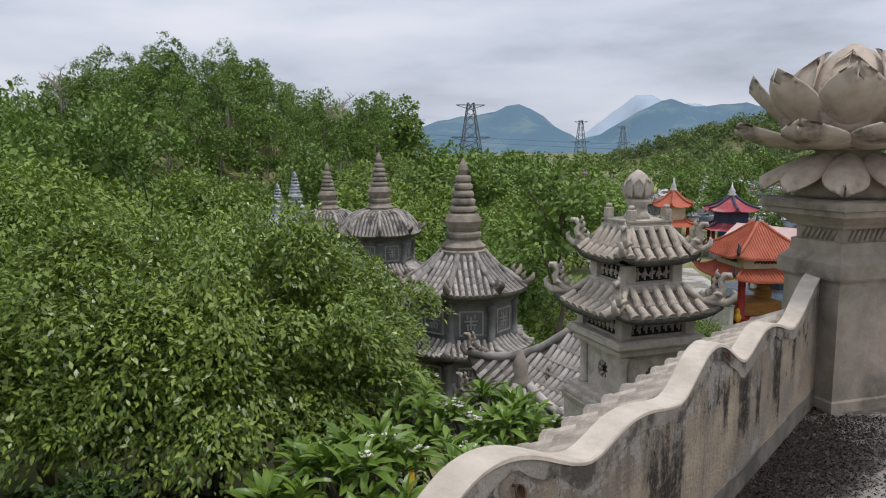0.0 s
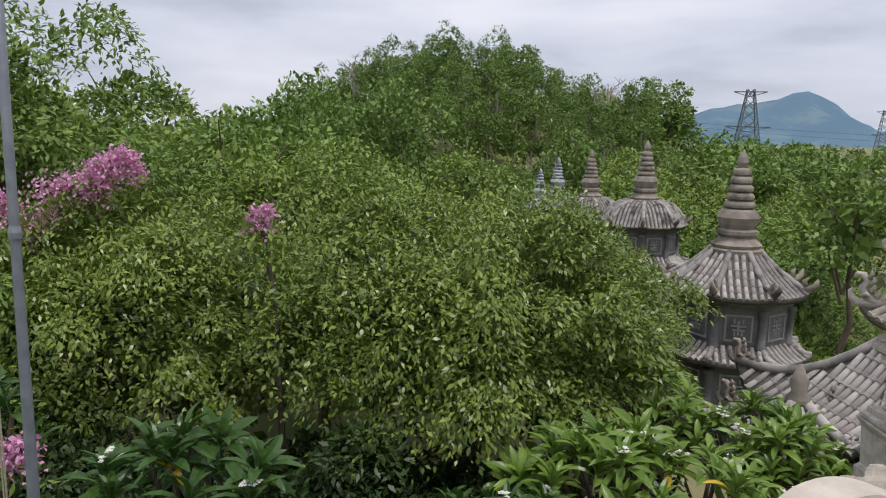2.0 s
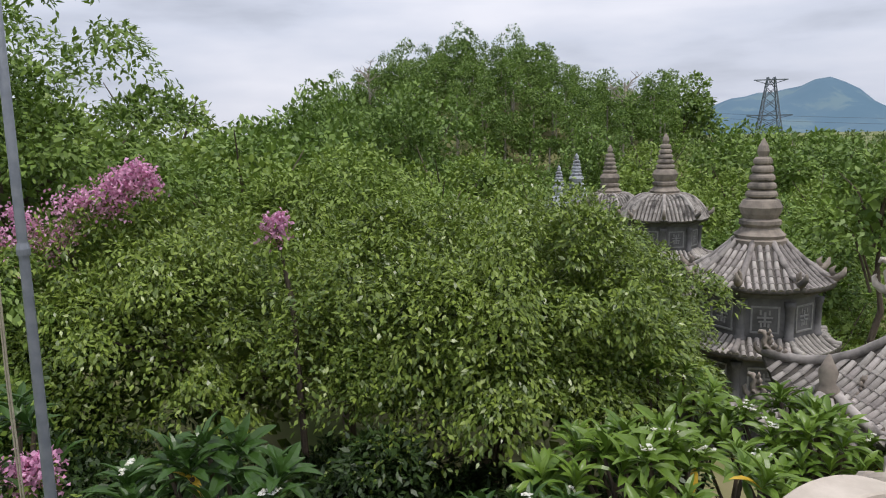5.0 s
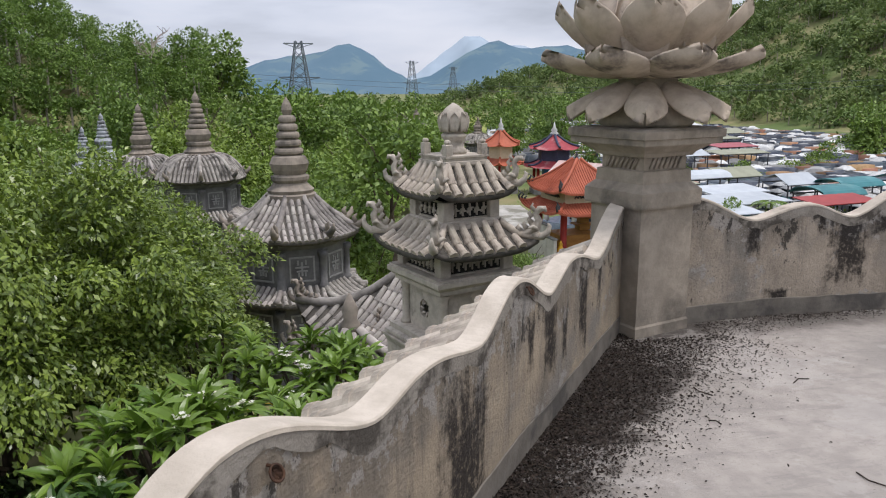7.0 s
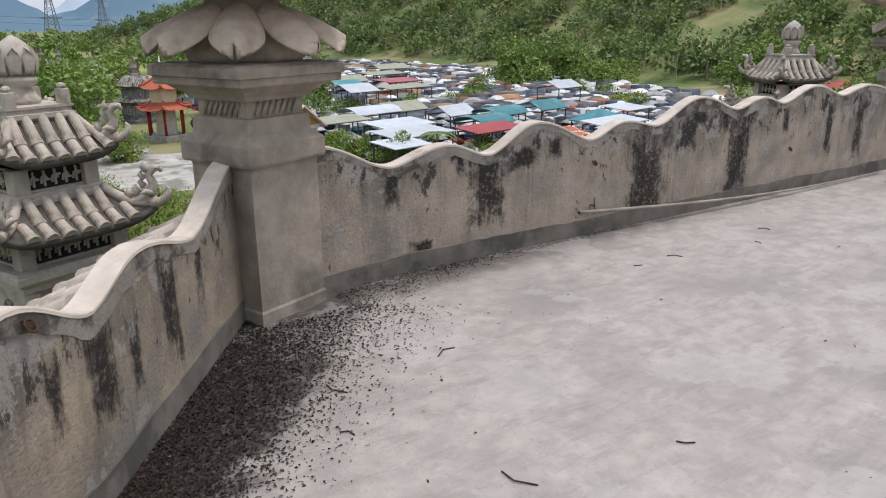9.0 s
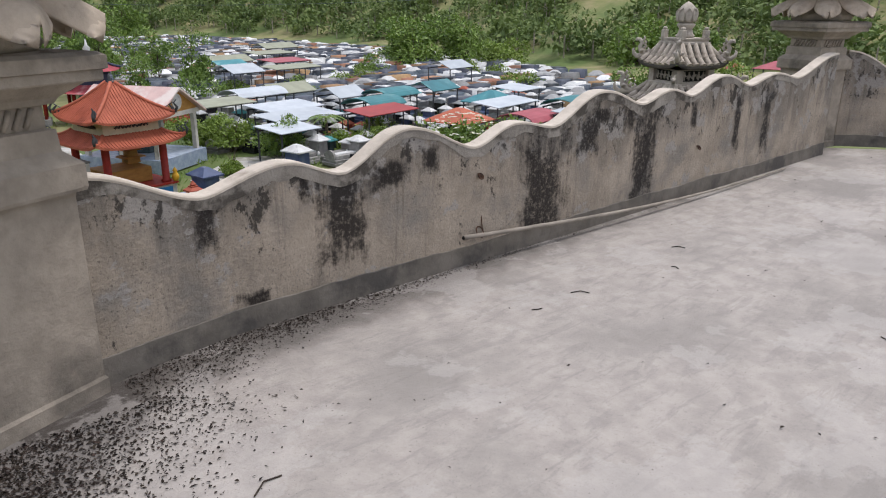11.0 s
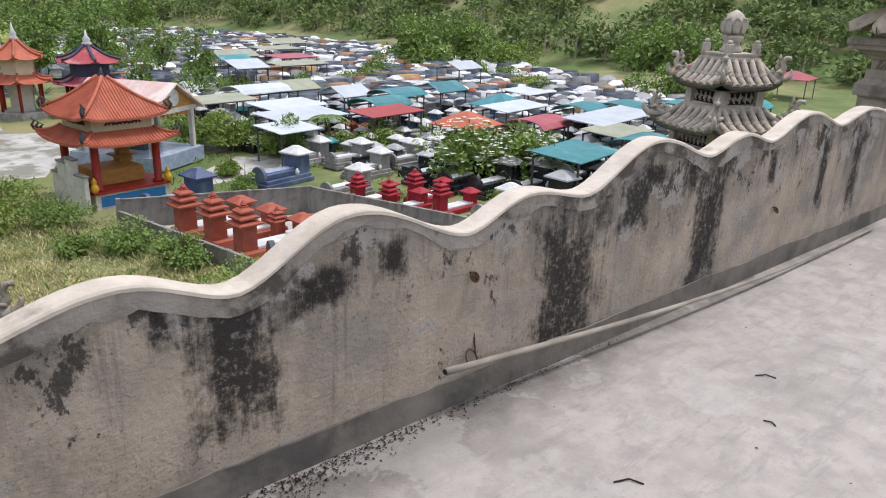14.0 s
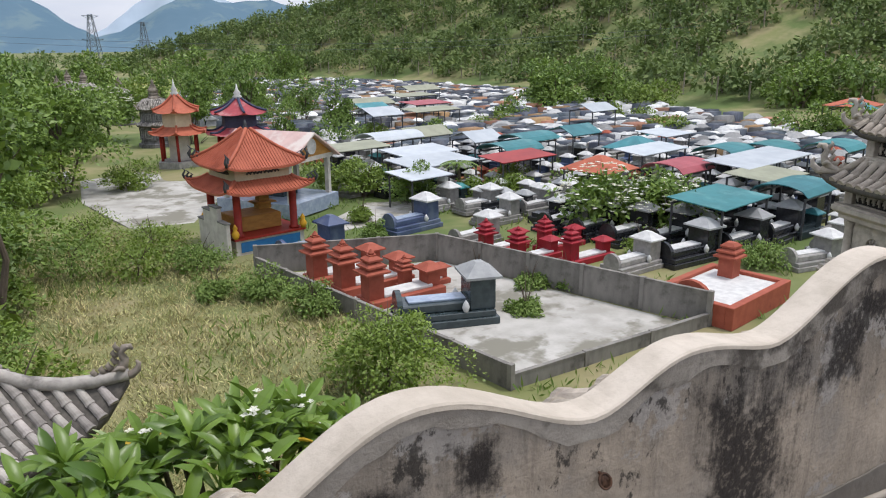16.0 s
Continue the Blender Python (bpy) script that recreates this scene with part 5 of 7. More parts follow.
def red_tower(m, label, roof, trim, s):
    root = thing("tomb_tower", label, "tomb tower", m, "tiled tomb towers")
    bm = bmesh.new()
    lathe(bm, [(2.1, 0), (2.1, 0.7), (1.9, 0.75)], 6)
    part("platform", bm, M_GREYTOMB, root)
    bm = bmesh.new()
    lathe(bm, [(1.0, 0.75), (1.0, 3.2)], 6)
    part("core", bm, M_BLUEPANEL if trim is M_NAVYTRIM else M_WHITEPAINT, root)
    for i in range(6):
        bm = bmesh.new()
        a = math.pi / 3 * i
        lathe(bm, [(0.13, 0.75), (0.13, 3.2)], 8, 1.7 * math.cos(a), 1.7 * math.sin(a))
        part("column", bm, M_REDPAINT, root, smooth=True)
    for z0, z1, r0, r1 in ((3.1, 3.9, 2.75, 1.2), (5.0, 6.6, 2.2, 0.15)):
        bm = bmesh.new()
        n = 36
        rings = []
        for j in range(7):
            v = j / 6
            ring = []
            for i in range(n):
                a = 2 * math.pi * i / n
                q = abs(((i % 6) / 6) * 2 - 1)
                rr = (r1 + (r0 - r1) * v) * (0.87 + 0.13 * q ** 2)
                z = z1 + (z0 - z1) * v - 0.18 * math.sin(math.pi * v) + 0.3 * q ** 4 * v * v
                ring.append(bm.verts.new((rr * math.cos(a), rr * math.sin(a), z)))
            rings.append(ring)
        for a, b in zip(rings, rings[1:]):
            for i in range(n):
                j = (i + 1) % n
                bm.faces.new((b[i], b[j], a[j], a[i]))
        bm.faces.new(rings[0])
        bm.faces.new(rings[-1][::-1])
        part("roof", bm, roof, root)
        for i in range(6):
            bm = bmesh.new()
            tube(bm, [Vector(((r1 + (r0 - r1) * j / 6) * math.cos(math.pi / 3 * i), (r1 + (r0 - r1) * j / 6) * math.sin(math.pi / 3 * i), z1 + (z0 - z1) * j / 6 - 0.18 * math.sin(math.pi * j / 6) + 0.3 * (j / 6) ** 2 + 0.06)) for j in range(7)], 0.11, 5)
            part("hip_ridge", bm, trim, root, smooth=True)
    bm = bmesh.new()
    lathe(bm, [(1.35, 3.7), (1.35, 5.0)], 6)
    part("belt", bm, M_CREAM if trim is not M_NAVYTRIM else M_NAVYTRIM, root)
    bm = bmesh.new()
    lathe(bm, [(0.3, 6.5), (0.36, 6.7), (0.2, 6.85), (0.28, 7.0), (0.1, 7.35), (0.02, 7.9)], 10)
    part("finial", bm, M_WHITESLAB, root, "white bulb finial", smooth=True)
    root.scale = (s, s, s)
    return root


red_tower(pose(17.6, 66.5, GROUND, 0, 0, 12), "two-tiered orange-tiled tomb tower with white finial", M_REDTILE, M_REDTILE, 0.92)
red_tower(pose(22.4, 65.2, GROUND, 0, 0, 24), "crimson-tiled tomb tower with dark blue ridges and white finial", M_PINKTILE, M_NAVYTRIM, 0.86).scale = (1.12, 1.12, 0.86)


# ---- tombs ----
def long_tomb(m, body, slab, label, group, roof=None, cap=True, s=1.0):
    """A long tomb: stepped plinth, sloping body with a slab, arched foot stone, little roofed head house, corner buds."""
    root = thing("tomb", label, "tomb", m, group)
    bm = bmesh.new()
    box(bm, 0, 0, 0, 3.4, 1.7, 0.25, bevel=0.02)
    box(bm, 0, 0, 0.248, 3.2, 1.5, 0.2, bevel=0.02)
    part("plinth", bm, body, root)
    bm = bmesh.new()
    box(bm, -0.2, 0, 0.445, 2.5, 1.05, 0.3, bevel=0.04)
    part("body", bm, body, root)
    bm = bmesh.new()
    box(bm, -0.25, 0, 0.743, 1.9, 0.6, 0.07, bevel=0.015)
    part("slab", bm, slab, root, "polished lid slab")
    bm = bmesh.new()
    lathe(bm, [(0.52, -0.09), (0.52, 0.09)], 20)
    ob = part("foot_stone", bm, body, root, "rounded foot stone")
    ob.matrix_local = Matrix.Translation((-1.5, 0, 0.62)) @ Matrix.Rotation(math.pi / 2, 4, "Y")
    bm = bmesh.new()
    box(bm, 1.2, 0, 0.445, 0.85, 1.15, 1.05, bevel=0.02)
    part("head_block", bm, body, root)
    if cap:
        bm = bmesh.new()
        box(bm, 1.2, 0, 1.493, 1.2, 1.5, 0.08)
        box(bm, 1.2, 0, 1.573, 1.16, 1.46, 0.34, taper=0.22)
        part("head_roof", bm, roof or M_GREYROOF, root, "small hipped head roof")
    for sy in (-1, 1):
        bm = bmesh.new()
        lathe(bm, [(0.07, 0.445), (0.1, 0.52), (0.13, 0.62), (0.09, 0.72), (0.02, 0.84)], 8, 0.6, sy * 0.66)
        part("lotus_bud", bm, M_WHITESLAB, root, "white lotus bud", smooth=True)
    root.scale = (s, s, s)
    return root


def post_tomb(m, paint, label, group, s=1.0):
    """A painted tomb with a three-tiered pagoda post at the foot, a low slab and a roofed altar at the head."""
    root = thing("tomb", label, "tomb", m, group)
    bm = bmesh.new()
    box(bm, 0, 0, 0, 3.2, 1.2, 0.3, bevel=0.02)
    part("plinth", bm, paint, root)
    bm = bmesh.new()
    box(bm, 0.1, 0, 0.298, 2.1, 0.72, 0.12, bevel=0.02)
    part("slab", bm, M_WHITESLAB, root, "pale lid slab")
    bm = bmesh.new()
    box(bm, -1.25, 0, 0.298, 0.62, 0.62, 0.95, bevel=0.015)
    part("post", bm, paint, root)
    z = 1.245
    for w in (1.0, 0.8, 0.6):
        bm = bmesh.new()
        box(bm, -1.25, 0, z, w, w, 0.07)
        box(bm, -1.25, 0, z + 0.068, w * 0.96, w * 0.96, 0.10, taper=0.55)
        box(bm, -1.25, 0, z + 0.165, w * 0.48, w * 0.48, 0.06)
        part("tier_roof", bm, paint, root)
        z += 0.222
    bm = bmesh.new()
    lathe(bm, [(0.1, z), (0.13, z + 0.06), (0.02, z + 0.2)], 8, -1.25, 0)
    part("knob", bm, paint, root)
    bm = bmesh.new()
    box(bm, 1.25, 0, 0.298, 0.55, 0.6, 0.62)
    part("altar", bm, paint, root)
    bm = bmesh.new()
    box(bm, 1.25, 0, 0.917, 0.95, 0.95, 0.06)
    box(bm, 1.25, 0, 0.975, 0.9, 0.9, 0.2, taper=0.3)
    part("altar_roof", bm, paint, root)
    root.scale = (s, s, s)
    return root


GB, GO, GC, GK = "blue tombs by the pavilion", "terracotta tombs in the walled yard", "crimson tombs past the fence", "black granite tombs"
first = long_tomb(pose(16.3, 34.9, GROUND, 0, 0, 8), M_BLUETOMB, M_SLABBLUE, "glossy slate-blue tomb with pale lid in front of the pavilion", GB, M_BLUETOMB)
tagged(long_tomb(pose(23.0, 37.0, GROUND, 0, 0, 12), M_BLUETOMB, M_SLABBLUE, "slate-blue tomb with a white head roof beside the fence", GB, M_WHITESLAB))
for x, y, r in ((16.4, 31.2, 6), (16.8, 29.3, 6), (17.1, 27.3, 4)):
    post_tomb(pose(x, y, GROUND + 0.03, 0, 0, r), M_ORANGETOMB, "terracotta-painted tomb with a tiered post on pale paving", GO, 1.08)
post_tomb(pose(18.6, 28.2, GROUND + 0.03, 0, 0, 4), M_ORANGETOMB, "low terracotta tomb with roofed altar on pale paving", GO, 0.72)
long_tomb(pose(17.2, 24.4, GROUND + 0.03, 0, 0, -18), M_GREENTOMB, M_SLABBLUE, "dark green granite tomb with grey head roof in the yard", "tombs in the walled yard", M_GREYROOF, s=1.12)
for x, y, r in ((24.6, 30.7, 6), (24.9, 28.6, 6), (27.3, 29.6, 6), (26.9, 27.2, 4)):
    post_tomb(pose(x, y, GROUND, 0, 0, r), M_CRIMSON, "crimson-painted tomb with white lid and tiered post", GC, 0.86)
black = long_tomb(pose(30.0, 32.4, GROUND, 0, 0, 8), M_BLACKTOMB, M_WHITESLAB, "polished black granite tomb with grey head roof", GK)
for x, y, r in ((30.4, 30.4, 8), (31.0, 28.6, 4), (32.2, 27.0, 6), (30.6, 24.6, 0), (34.2, 24.4, 6), (33.8, 29.6, 8), (33.4, 31.4, 5), (36.0, 27.0, 4), (37.6, 24.6, 8), (38.6, 28.2, 4), (40.2, 30.4, 5), (41.5, 26.0, 4), (35.8, 33.2, 6), (44.0, 29.0, 5)):
    copy_thing(black, pose(x, y, GROUND, 0, 0, r))
grey = long_tomb(pose(24.2, 32.6, GROUND, 0, 0, 8), M_GREYTOMB, M_WHITESLAB, "grey cement tomb with pale roof", "grey cement tombs", M_WHITESLAB, s=0.85)
for x, y, r in ((34.6, 21.0, -10), (37.4, 21.6, 4), (40.0, 21.4, -6), (27.5, 25.0, 4), (27.8, 35.6, 6), (24.8, 47.5, 20), (26.8, 40.4, 8), (28.6, 38.6, 4), (31.4, 36.4, 6), (33.6, 37.0, 2), (33.0, 34.6, 4), (42.5, 22.8, 5)):
    copy_thing(grey, pose(x, y, GROUND, 0, 0, r))

plot = thing("tomb_plot", "red-walled tomb plot filled with white gravel and a tiered post", "tomb", pose(27.0, 19.9, GROUND, 0, 0, 10))
for x, y, sx, sy in ((0, -1.5, 4.6, 0.3), (0, 1.5, 4.6, 0.3), (-2.15, 0, 0.3, 2.7), (2.15, 0, 0.3, 2.7)):
    bm = bmesh.new()
    box(bm, x, y, 0, sx, sy, 0.85, bevel=0.02)
    part("low_wall", bm, M_ORANGETOMB, plot)
bm = bmesh.new()
box(bm, 0, 0, 0, 4.0, 2.7, 0.72)
part("gravel_fill", bm, M_WHITESLAB, plot, "white gravel fill")
bm = bmesh.new()
box(bm, 1.5, 0.5, 0.72, 0.62, 0.62, 0.8)
part("post", bm, M_ORANGETOMB, plot, "rust-red post")
for i, w in enumerate((0.95, 0.8, 0.62)):
    bm = bmesh.new()
    box(bm, 1.5, 0.5, 1.518 + 0.2 * i, w, w, 0.08)
    box(bm, 1.5, 0.5, 1.598 + 0.2 * i, w * 0.95, w * 0.95, 0.12, taper=0.55)
    part("tier_roof", bm, M_ORANGETOMB, plot)
bm = bmesh.new()
lathe(bm, [(0.8, -0.1), (0.8, 0.1)], 20)
ob = part("foot_stone", bm, M_ORANGETOMB, plot, "rounded red foot stone")
ob.matrix_local = Matrix.Translation((-2.2, 0, 0.7)) @ Matrix.Rotation(math.pi / 2, 4, "Y")


# ---- yard, paving and fence ----
def paving(name, outline, label, z, material, grid=0.0):
    bm = bmesh.new()
    a = [bm.verts.new((x, y, z)) for x, y in outline]
    b = [bm.verts.new((x, y, z - 0.5)) for x, y in outline]
    bm.faces.new(a)
    for i in range(len(a)):
        j = (i + 1) % len(a)
        bm.faces.new((b[i], b[j], a[j], a[i]))
    bmesh.ops.recalc_face_normals(bm, faces=bm.faces[:])
    return tagged(part(name, bm, material), label, "paving", kind="structure")


paving("pavement_yard", [(13.5, 33.4), (14.6, 26.7), (15.9, 18.6), (24.5, 18.8), (21.0, 30.9)], "bleached cement yard inside the fence, patched with weeds", GROUND + 0.03, M_YARD)
paving("pavement_lot", [(10.0, 46.0), (12.6, 43.6), (14.2, 47.0), (17.0, 52.0), (17.5, 60.0), (14.0, 66.0), (9.5, 64.0), (8.6, 55.0)], "pale cracked cement forecourt", GROUND + 0.05, M_YARD)
paving("pavement_path", [(19.4, 38.6), (26.0, 39.6), (27.5, 43.0), (24.0, 44.5), (19.0, 40.4)], "pale dirt path between the tombs", GROUND + 0.045, M_YARD)
paving("road_field", [(14, 150), (40, 150), (75, 210), (60, 260), (20, 200)], "yellowish rice field beyond the trees", GROUND + 0.1, mat("ripe_field", (0.30, 0.30, 0.09), (0.22, 0.27, 0.06), 0.06, 0.95, 0.0, c3=(0.40, 0.36, 0.16), scale2=0.02))

fence = tagged(new("fence"), "mouldy grey cement fence round the yard", "fence", kind="structure")
for (x0, y0), (x1, y1) in (((13.3, 33.8), (21.1, 31.1)), ((21.1, 31.1), (24.8, 18.7)), ((13.3, 33.8), (15.9, 18.6)), ((15.9, 18.6), (24.8, 18.7))):
    L = math.hypot(x1 - x0, y1 - y0)
    n = max(1, round(L / 2.6))
    ang = math.degrees(math.atan2(y1 - y0, x1 - x0))
    h = 0.45 if y0 == 18.6 else (1.25 if x1 != 15.9 else 0.75)
    for i in range(n):
        k = (i + 0.5) / n
        bm = bmesh.new()
        box(bm, 0, 0, 0, L / n - 0.16, 0.11, h)
        box(bm, 0, 0, h, L / n - 0.16, 0.15, 0.05)
        ob = part("fence_panel", bm, M_FENCE, fence)
        ob.matrix_local = pose(x0 + (x1 - x0) * k, y0 + (y1 - y0) * k, GROUND, 0, 0, ang)
    for i in range(n + 1):
        if i == 0 and x0 != 13.3:
            continue
        bm = bmesh.new()
        box(bm, 0, 0, 0, 0.18, 0.18, h + 0.08, bevel=0.01)
        ob = part("fence_post", bm, M_FENCE, fence)
        ob.matrix_local = pose(x0 + (x1 - x0) * i / n + 0.001 * n, y0 + (y1 - y0) * i / n, GROUND, 0, 0, ang)


# ---- metal canopies over the graves ----
def canopy(x, y, w, d, h, shape, material, label, turn=10.0):
    root = thing("grave_canopy", label, "canopy", pose(x, y, GROUND, 0, 0, turn), "metal canopies over graves")
    bm = bmesh.new()
    n = 10
    if shape == "hip":
        box(bm, 0, 0, h, w, d, 0.06)
        box(bm, 0, 0, h + 0.06, w, d, 0.8, taper=0.12)
    else:
        rise = {"arch": 0.6, "flat": 0.0, "gable": 0.6}[shape]
        rows = []
        for i in range(n + 1):
            u = -1 + 2 * i / n
            z = h + (rise * math.sqrt(max(0, 1 - u * u * 0.98)) if shape == "arch" else rise * (1 - abs(u)) + 0.12 * (u + 1))
            rows.append([bm.verts.new((sx * w / 2, u * d / 2, z + dz)) for sx, dz in ((-1, 0), (1, 0), (1, 0.05), (-1, 0.05))])
        for a, b in zip(rows, rows[1:]):
            for i in range(4):
                j = (i + 1) % 4
                bm.faces.new((a[i], a[j], b[j], b[i]))
        bm.faces.new(rows[0]), bm.faces.new(rows[-1][::-1])
        bmesh.ops.recalc_face_normals(bm, faces=bm.faces[:])
    part("roof_sheet", bm, material, root)
    for sx in (-1, 0, 1):
        for sy in (-1, 1):
            if sx == 0 and w < 6:
                continue
            bm = bmesh.new()
            lathe(bm, [(0.06, 0.0), (0.06, h + 0.02)], 6, sx * (w / 2 - 0.2), sy * (d / 2 - 0.2))
            part("post", bm, M_DARKPOST, root)
    for sy in (-1, 1):
        bm = bmesh.new()
        box(bm, 0, sy * (d / 2 - 0.2), h - 0.08, w - 0.2, 0.06, 0.1)
        part("beam", bm, M_DARKPOST, root)
    return root


TEAL_ARCH, WHITE_FLAT, OLIVE = "arched teal metal canopy over graves", "low white metal sheet canopy over graves", "faded olive sheet canopy over graves"
for args in ((34.1, 25.6, 4.9, 3.0, 2.3, "flat", M_TEAL, "flat teal metal canopy on slim posts"), (39.6, 25.3, 3.6, 3.0, 2.1, "arch", M_TEAL, "arched teal metal canopy over black tombs"), (40.1, 33.4, 3.8, 3.0, 2.1, "arch", M_PINKSHEET, "faded red arched metal canopy"),
             (37.0, 37.0, 3.6, 3.6, 2.0, "hip", M_REDTILE, "orange-tiled hipped grave shelter"), (44.5, 41.0, 3.6, 3.6, 2.3, "hip", M_TEAL, "teal pyramid grave shelter"), (45.7, 31.6, 9.0, 3.0, 2.5, "flat", M_WHITESHEET, "pale long flat canopy on dark posts"),
             (47.7, 35.8, 3.5, 3.2, 2.2, "arch", M_TEAL, TEAL_ARCH), (51.4, 34.9, 3.5, 3.2, 2.2, "arch", M_TEAL, TEAL_ARCH), (43.3, 38.4, 5.8, 2.4, 2.5, "flat", M_WHITESHEET, "pale blue-white long canopy"), (41.8, 28.4, 4.6, 3.0, 2.3, "flat", M_OLIVESHEET, "rusty flat sheet canopy"),
             (34.5, 42.3, 5.4, 2.4, 2.3, "flat", M_REDSHEET, "long flat red metal canopy"), (36.2, 45.4, 3.9, 3.2, 2.3, "arch", M_TEAL, TEAL_ARCH), (29.1, 44.6, 5.8, 3.2, 2.2, "flat", M_WHITESHEET, WHITE_FLAT), (26.3, 41.6, 3.4, 2.6, 2.0, "flat", M_WHITESHEET, "small white metal sheet canopy"), (30.4, 48.6, 5.2, 3.0, 2.3, "flat", M_WHITESHEET, WHITE_FLAT),
             (27.0, 52.7, 5.6, 2.6, 2.4, "flat", M_OLIVESHEET, "long dull olive sheet canopy"), (40.8, 49.1, 4.2, 3.0, 2.3, "arch", M_TEAL, TEAL_ARCH), (37.3, 51.2, 3.4, 3.0, 2.4, "gable", M_WHITESHEET, "white gabled metal canopy"), (32.2, 56.5, 5.0, 3.0, 2.3, "arch", M_WHITESHEET, "arched pale metal canopy"), (35.8, 57.4, 4.6, 3.0, 2.3, "gable", M_OLIVESHEET, OLIVE),
             (55.7, 32.5, 3.7, 3.2, 2.2, "arch", M_TEAL, TEAL_ARCH), (55.0, 26.0, 4.4, 3.4, 2.3, "hip", M_CREAM, "cream hipped grave shelter"), (60.0, 29.0, 4.0, 3.2, 2.4, "arch", M_TEAL, TEAL_ARCH), (47.0, 50.5, 4.0, 3.0, 2.3, "gable", M_TEAL, "teal gabled metal grave canopy"), (52.0, 45.0, 4.0, 3.0, 2.4, "flat", M_WHITESHEET, WHITE_FLAT),
             (60.0, 62.0, 4.5, 3.4, 2.8, "gable", M_WHITESHEET, "white gabled metal canopy"), (66.0, 110.0, 7.0, 4.0, 2.6, "gable", M_OLIVESHEET, OLIVE), (46.0, 88.0, 6.0, 3.6, 2.6, "gable", M_OLIVESHEET, OLIVE), (52.0, 84.0, 6.0, 3.6, 2.6, "flat", M_PINKSHEET, "faded red sheet canopy"), (41.0, 78.0, 4.0, 4.0, 2.8, "gable", M_TEAL, "teal gabled metal grave canopy"), (38.0, 70.0, 4.0, 4.0, 3.0, "gable", M_WHITESHEET, "white gabled metal canopy"),
             (58.0, 98.0, 7.0, 3.6, 2.6, "flat", M_OLIVESHEET, OLIVE), (48.0, 76.0, 7.0, 3.0, 2.5, "flat", M_OLIVESHEET, OLIVE), (91.0, 51.0, 6.0, 5.0, 2.4, "hip", M_REDTILE, "orange-roofed grave shelter by the slope"), (88.0, 44.0, 5.0, 4.4, 2.4, "hip", M_REDSHEET, "red-roofed grave shelter by the slope"), (92.0, 39.0, 5.0, 4.4, 2.4, "hip", M_PINKSHEET, "faded red grave shelter by the slope"), (84.0, 47.0, 4.0, 3.6, 2.6, "gable", M_TEAL, "teal gabled metal grave canopy")):
    canopy(*args)

# ---- the crowded field of graves ----
field_rng = random.Random(5)
small = {}


def small_tomb(body, roof, label):
    root = thing("small_tomb", label, "tomb", Matrix(), "crowded graves of the cemetery")
    bm = bmesh.new()
    box(bm, 0, 0, 0, 2.3, 1.15, 0.4, bevel=0.02)
    box(bm, -0.2, 0, 0.398, 1.6, 0.8, 0.22)
    part("body", bm, body, root)
    bm = bmesh.new()
    box(bm, 0.8, 0, 0.398, 0.55, 0.85, 0.65)
    part("headstone", bm, body, root)
    bm = bmesh.new()
    box(bm, 0.8, 0, 1.045, 0.85, 1.1, 0.06)
    box(bm, 0.8, 0, 1.1, 0.8, 1.05, 0.24, taper=0.3)
    part("head_roof", bm, roof, root)
    return root


def in_field(x, y):
    r, az = math.hypot(x, y), math.degrees(math.atan2(x, y))
    limit = float(np.interp(az, [12, 17, 27, 38, 52, 60], [150, 235, 205, 158, 108, 95]))
    near = float(np.interp(az, [12, 22, 30, 40, 48, 60], [120, 72, 52, 44, 42, 46]))
    return near < r < limit


spots = []
while len(spots) < 240:
    az, r = field_rng.uniform(24, 62), field_rng.uniform(42, 80)
    x, y = r * math.sin(radians(az)), r * math.cos(radians(az))
    if in_field(x, y) and all(abs(x - a) > 1.6 or abs(y - b) > 1.0 for a, b in spots):
        spots.append((x, y))
kinds = [small_tomb(M_BLACKTOMB, M_GREYROOF, "small dark grave with grey head roof"), small_tomb(M_GREYTOMB, M_WHITESLAB, "small grey grave with white head roof"), small_tomb(M_BLUETOMB, M_WHITESLAB, "small blue grave with white head roof"), small_tomb(M_ORANGETOMB, M_ORANGETOMB, "small terracotta painted cement grave"), small_tomb(M_GREENTOMB, M_TEAL, "small dark green-roofed granite grave")]
weights = [0.34, 0.36, 0.12, 0.08, 0.10]
for i, (x, y) in enumerate(spots):
    k = i if i < 5 else field_rng.choices(range(5), weights)[0]
    m = pose(x, y, float(land(x, y)), 0, 0, 10 + field_rng.uniform(-6, 6))
    if i < 5:
        kinds[i].matrix_world = m
    else:
        copy_thing(kinds[k], m)

cube_v = np.array([(x, y, z) for z in (0, 1) for x, y in ((-0.5, -0.5), (0.5, -0.5), (0.5, 0.5), (-0.5, 0.5))])
cube_f = np.array([(4, 5, 6, 7), (0, 1, 5, 4), (1, 2, 6, 5), (2, 3, 7, 6), (3, 0, 4, 7)])


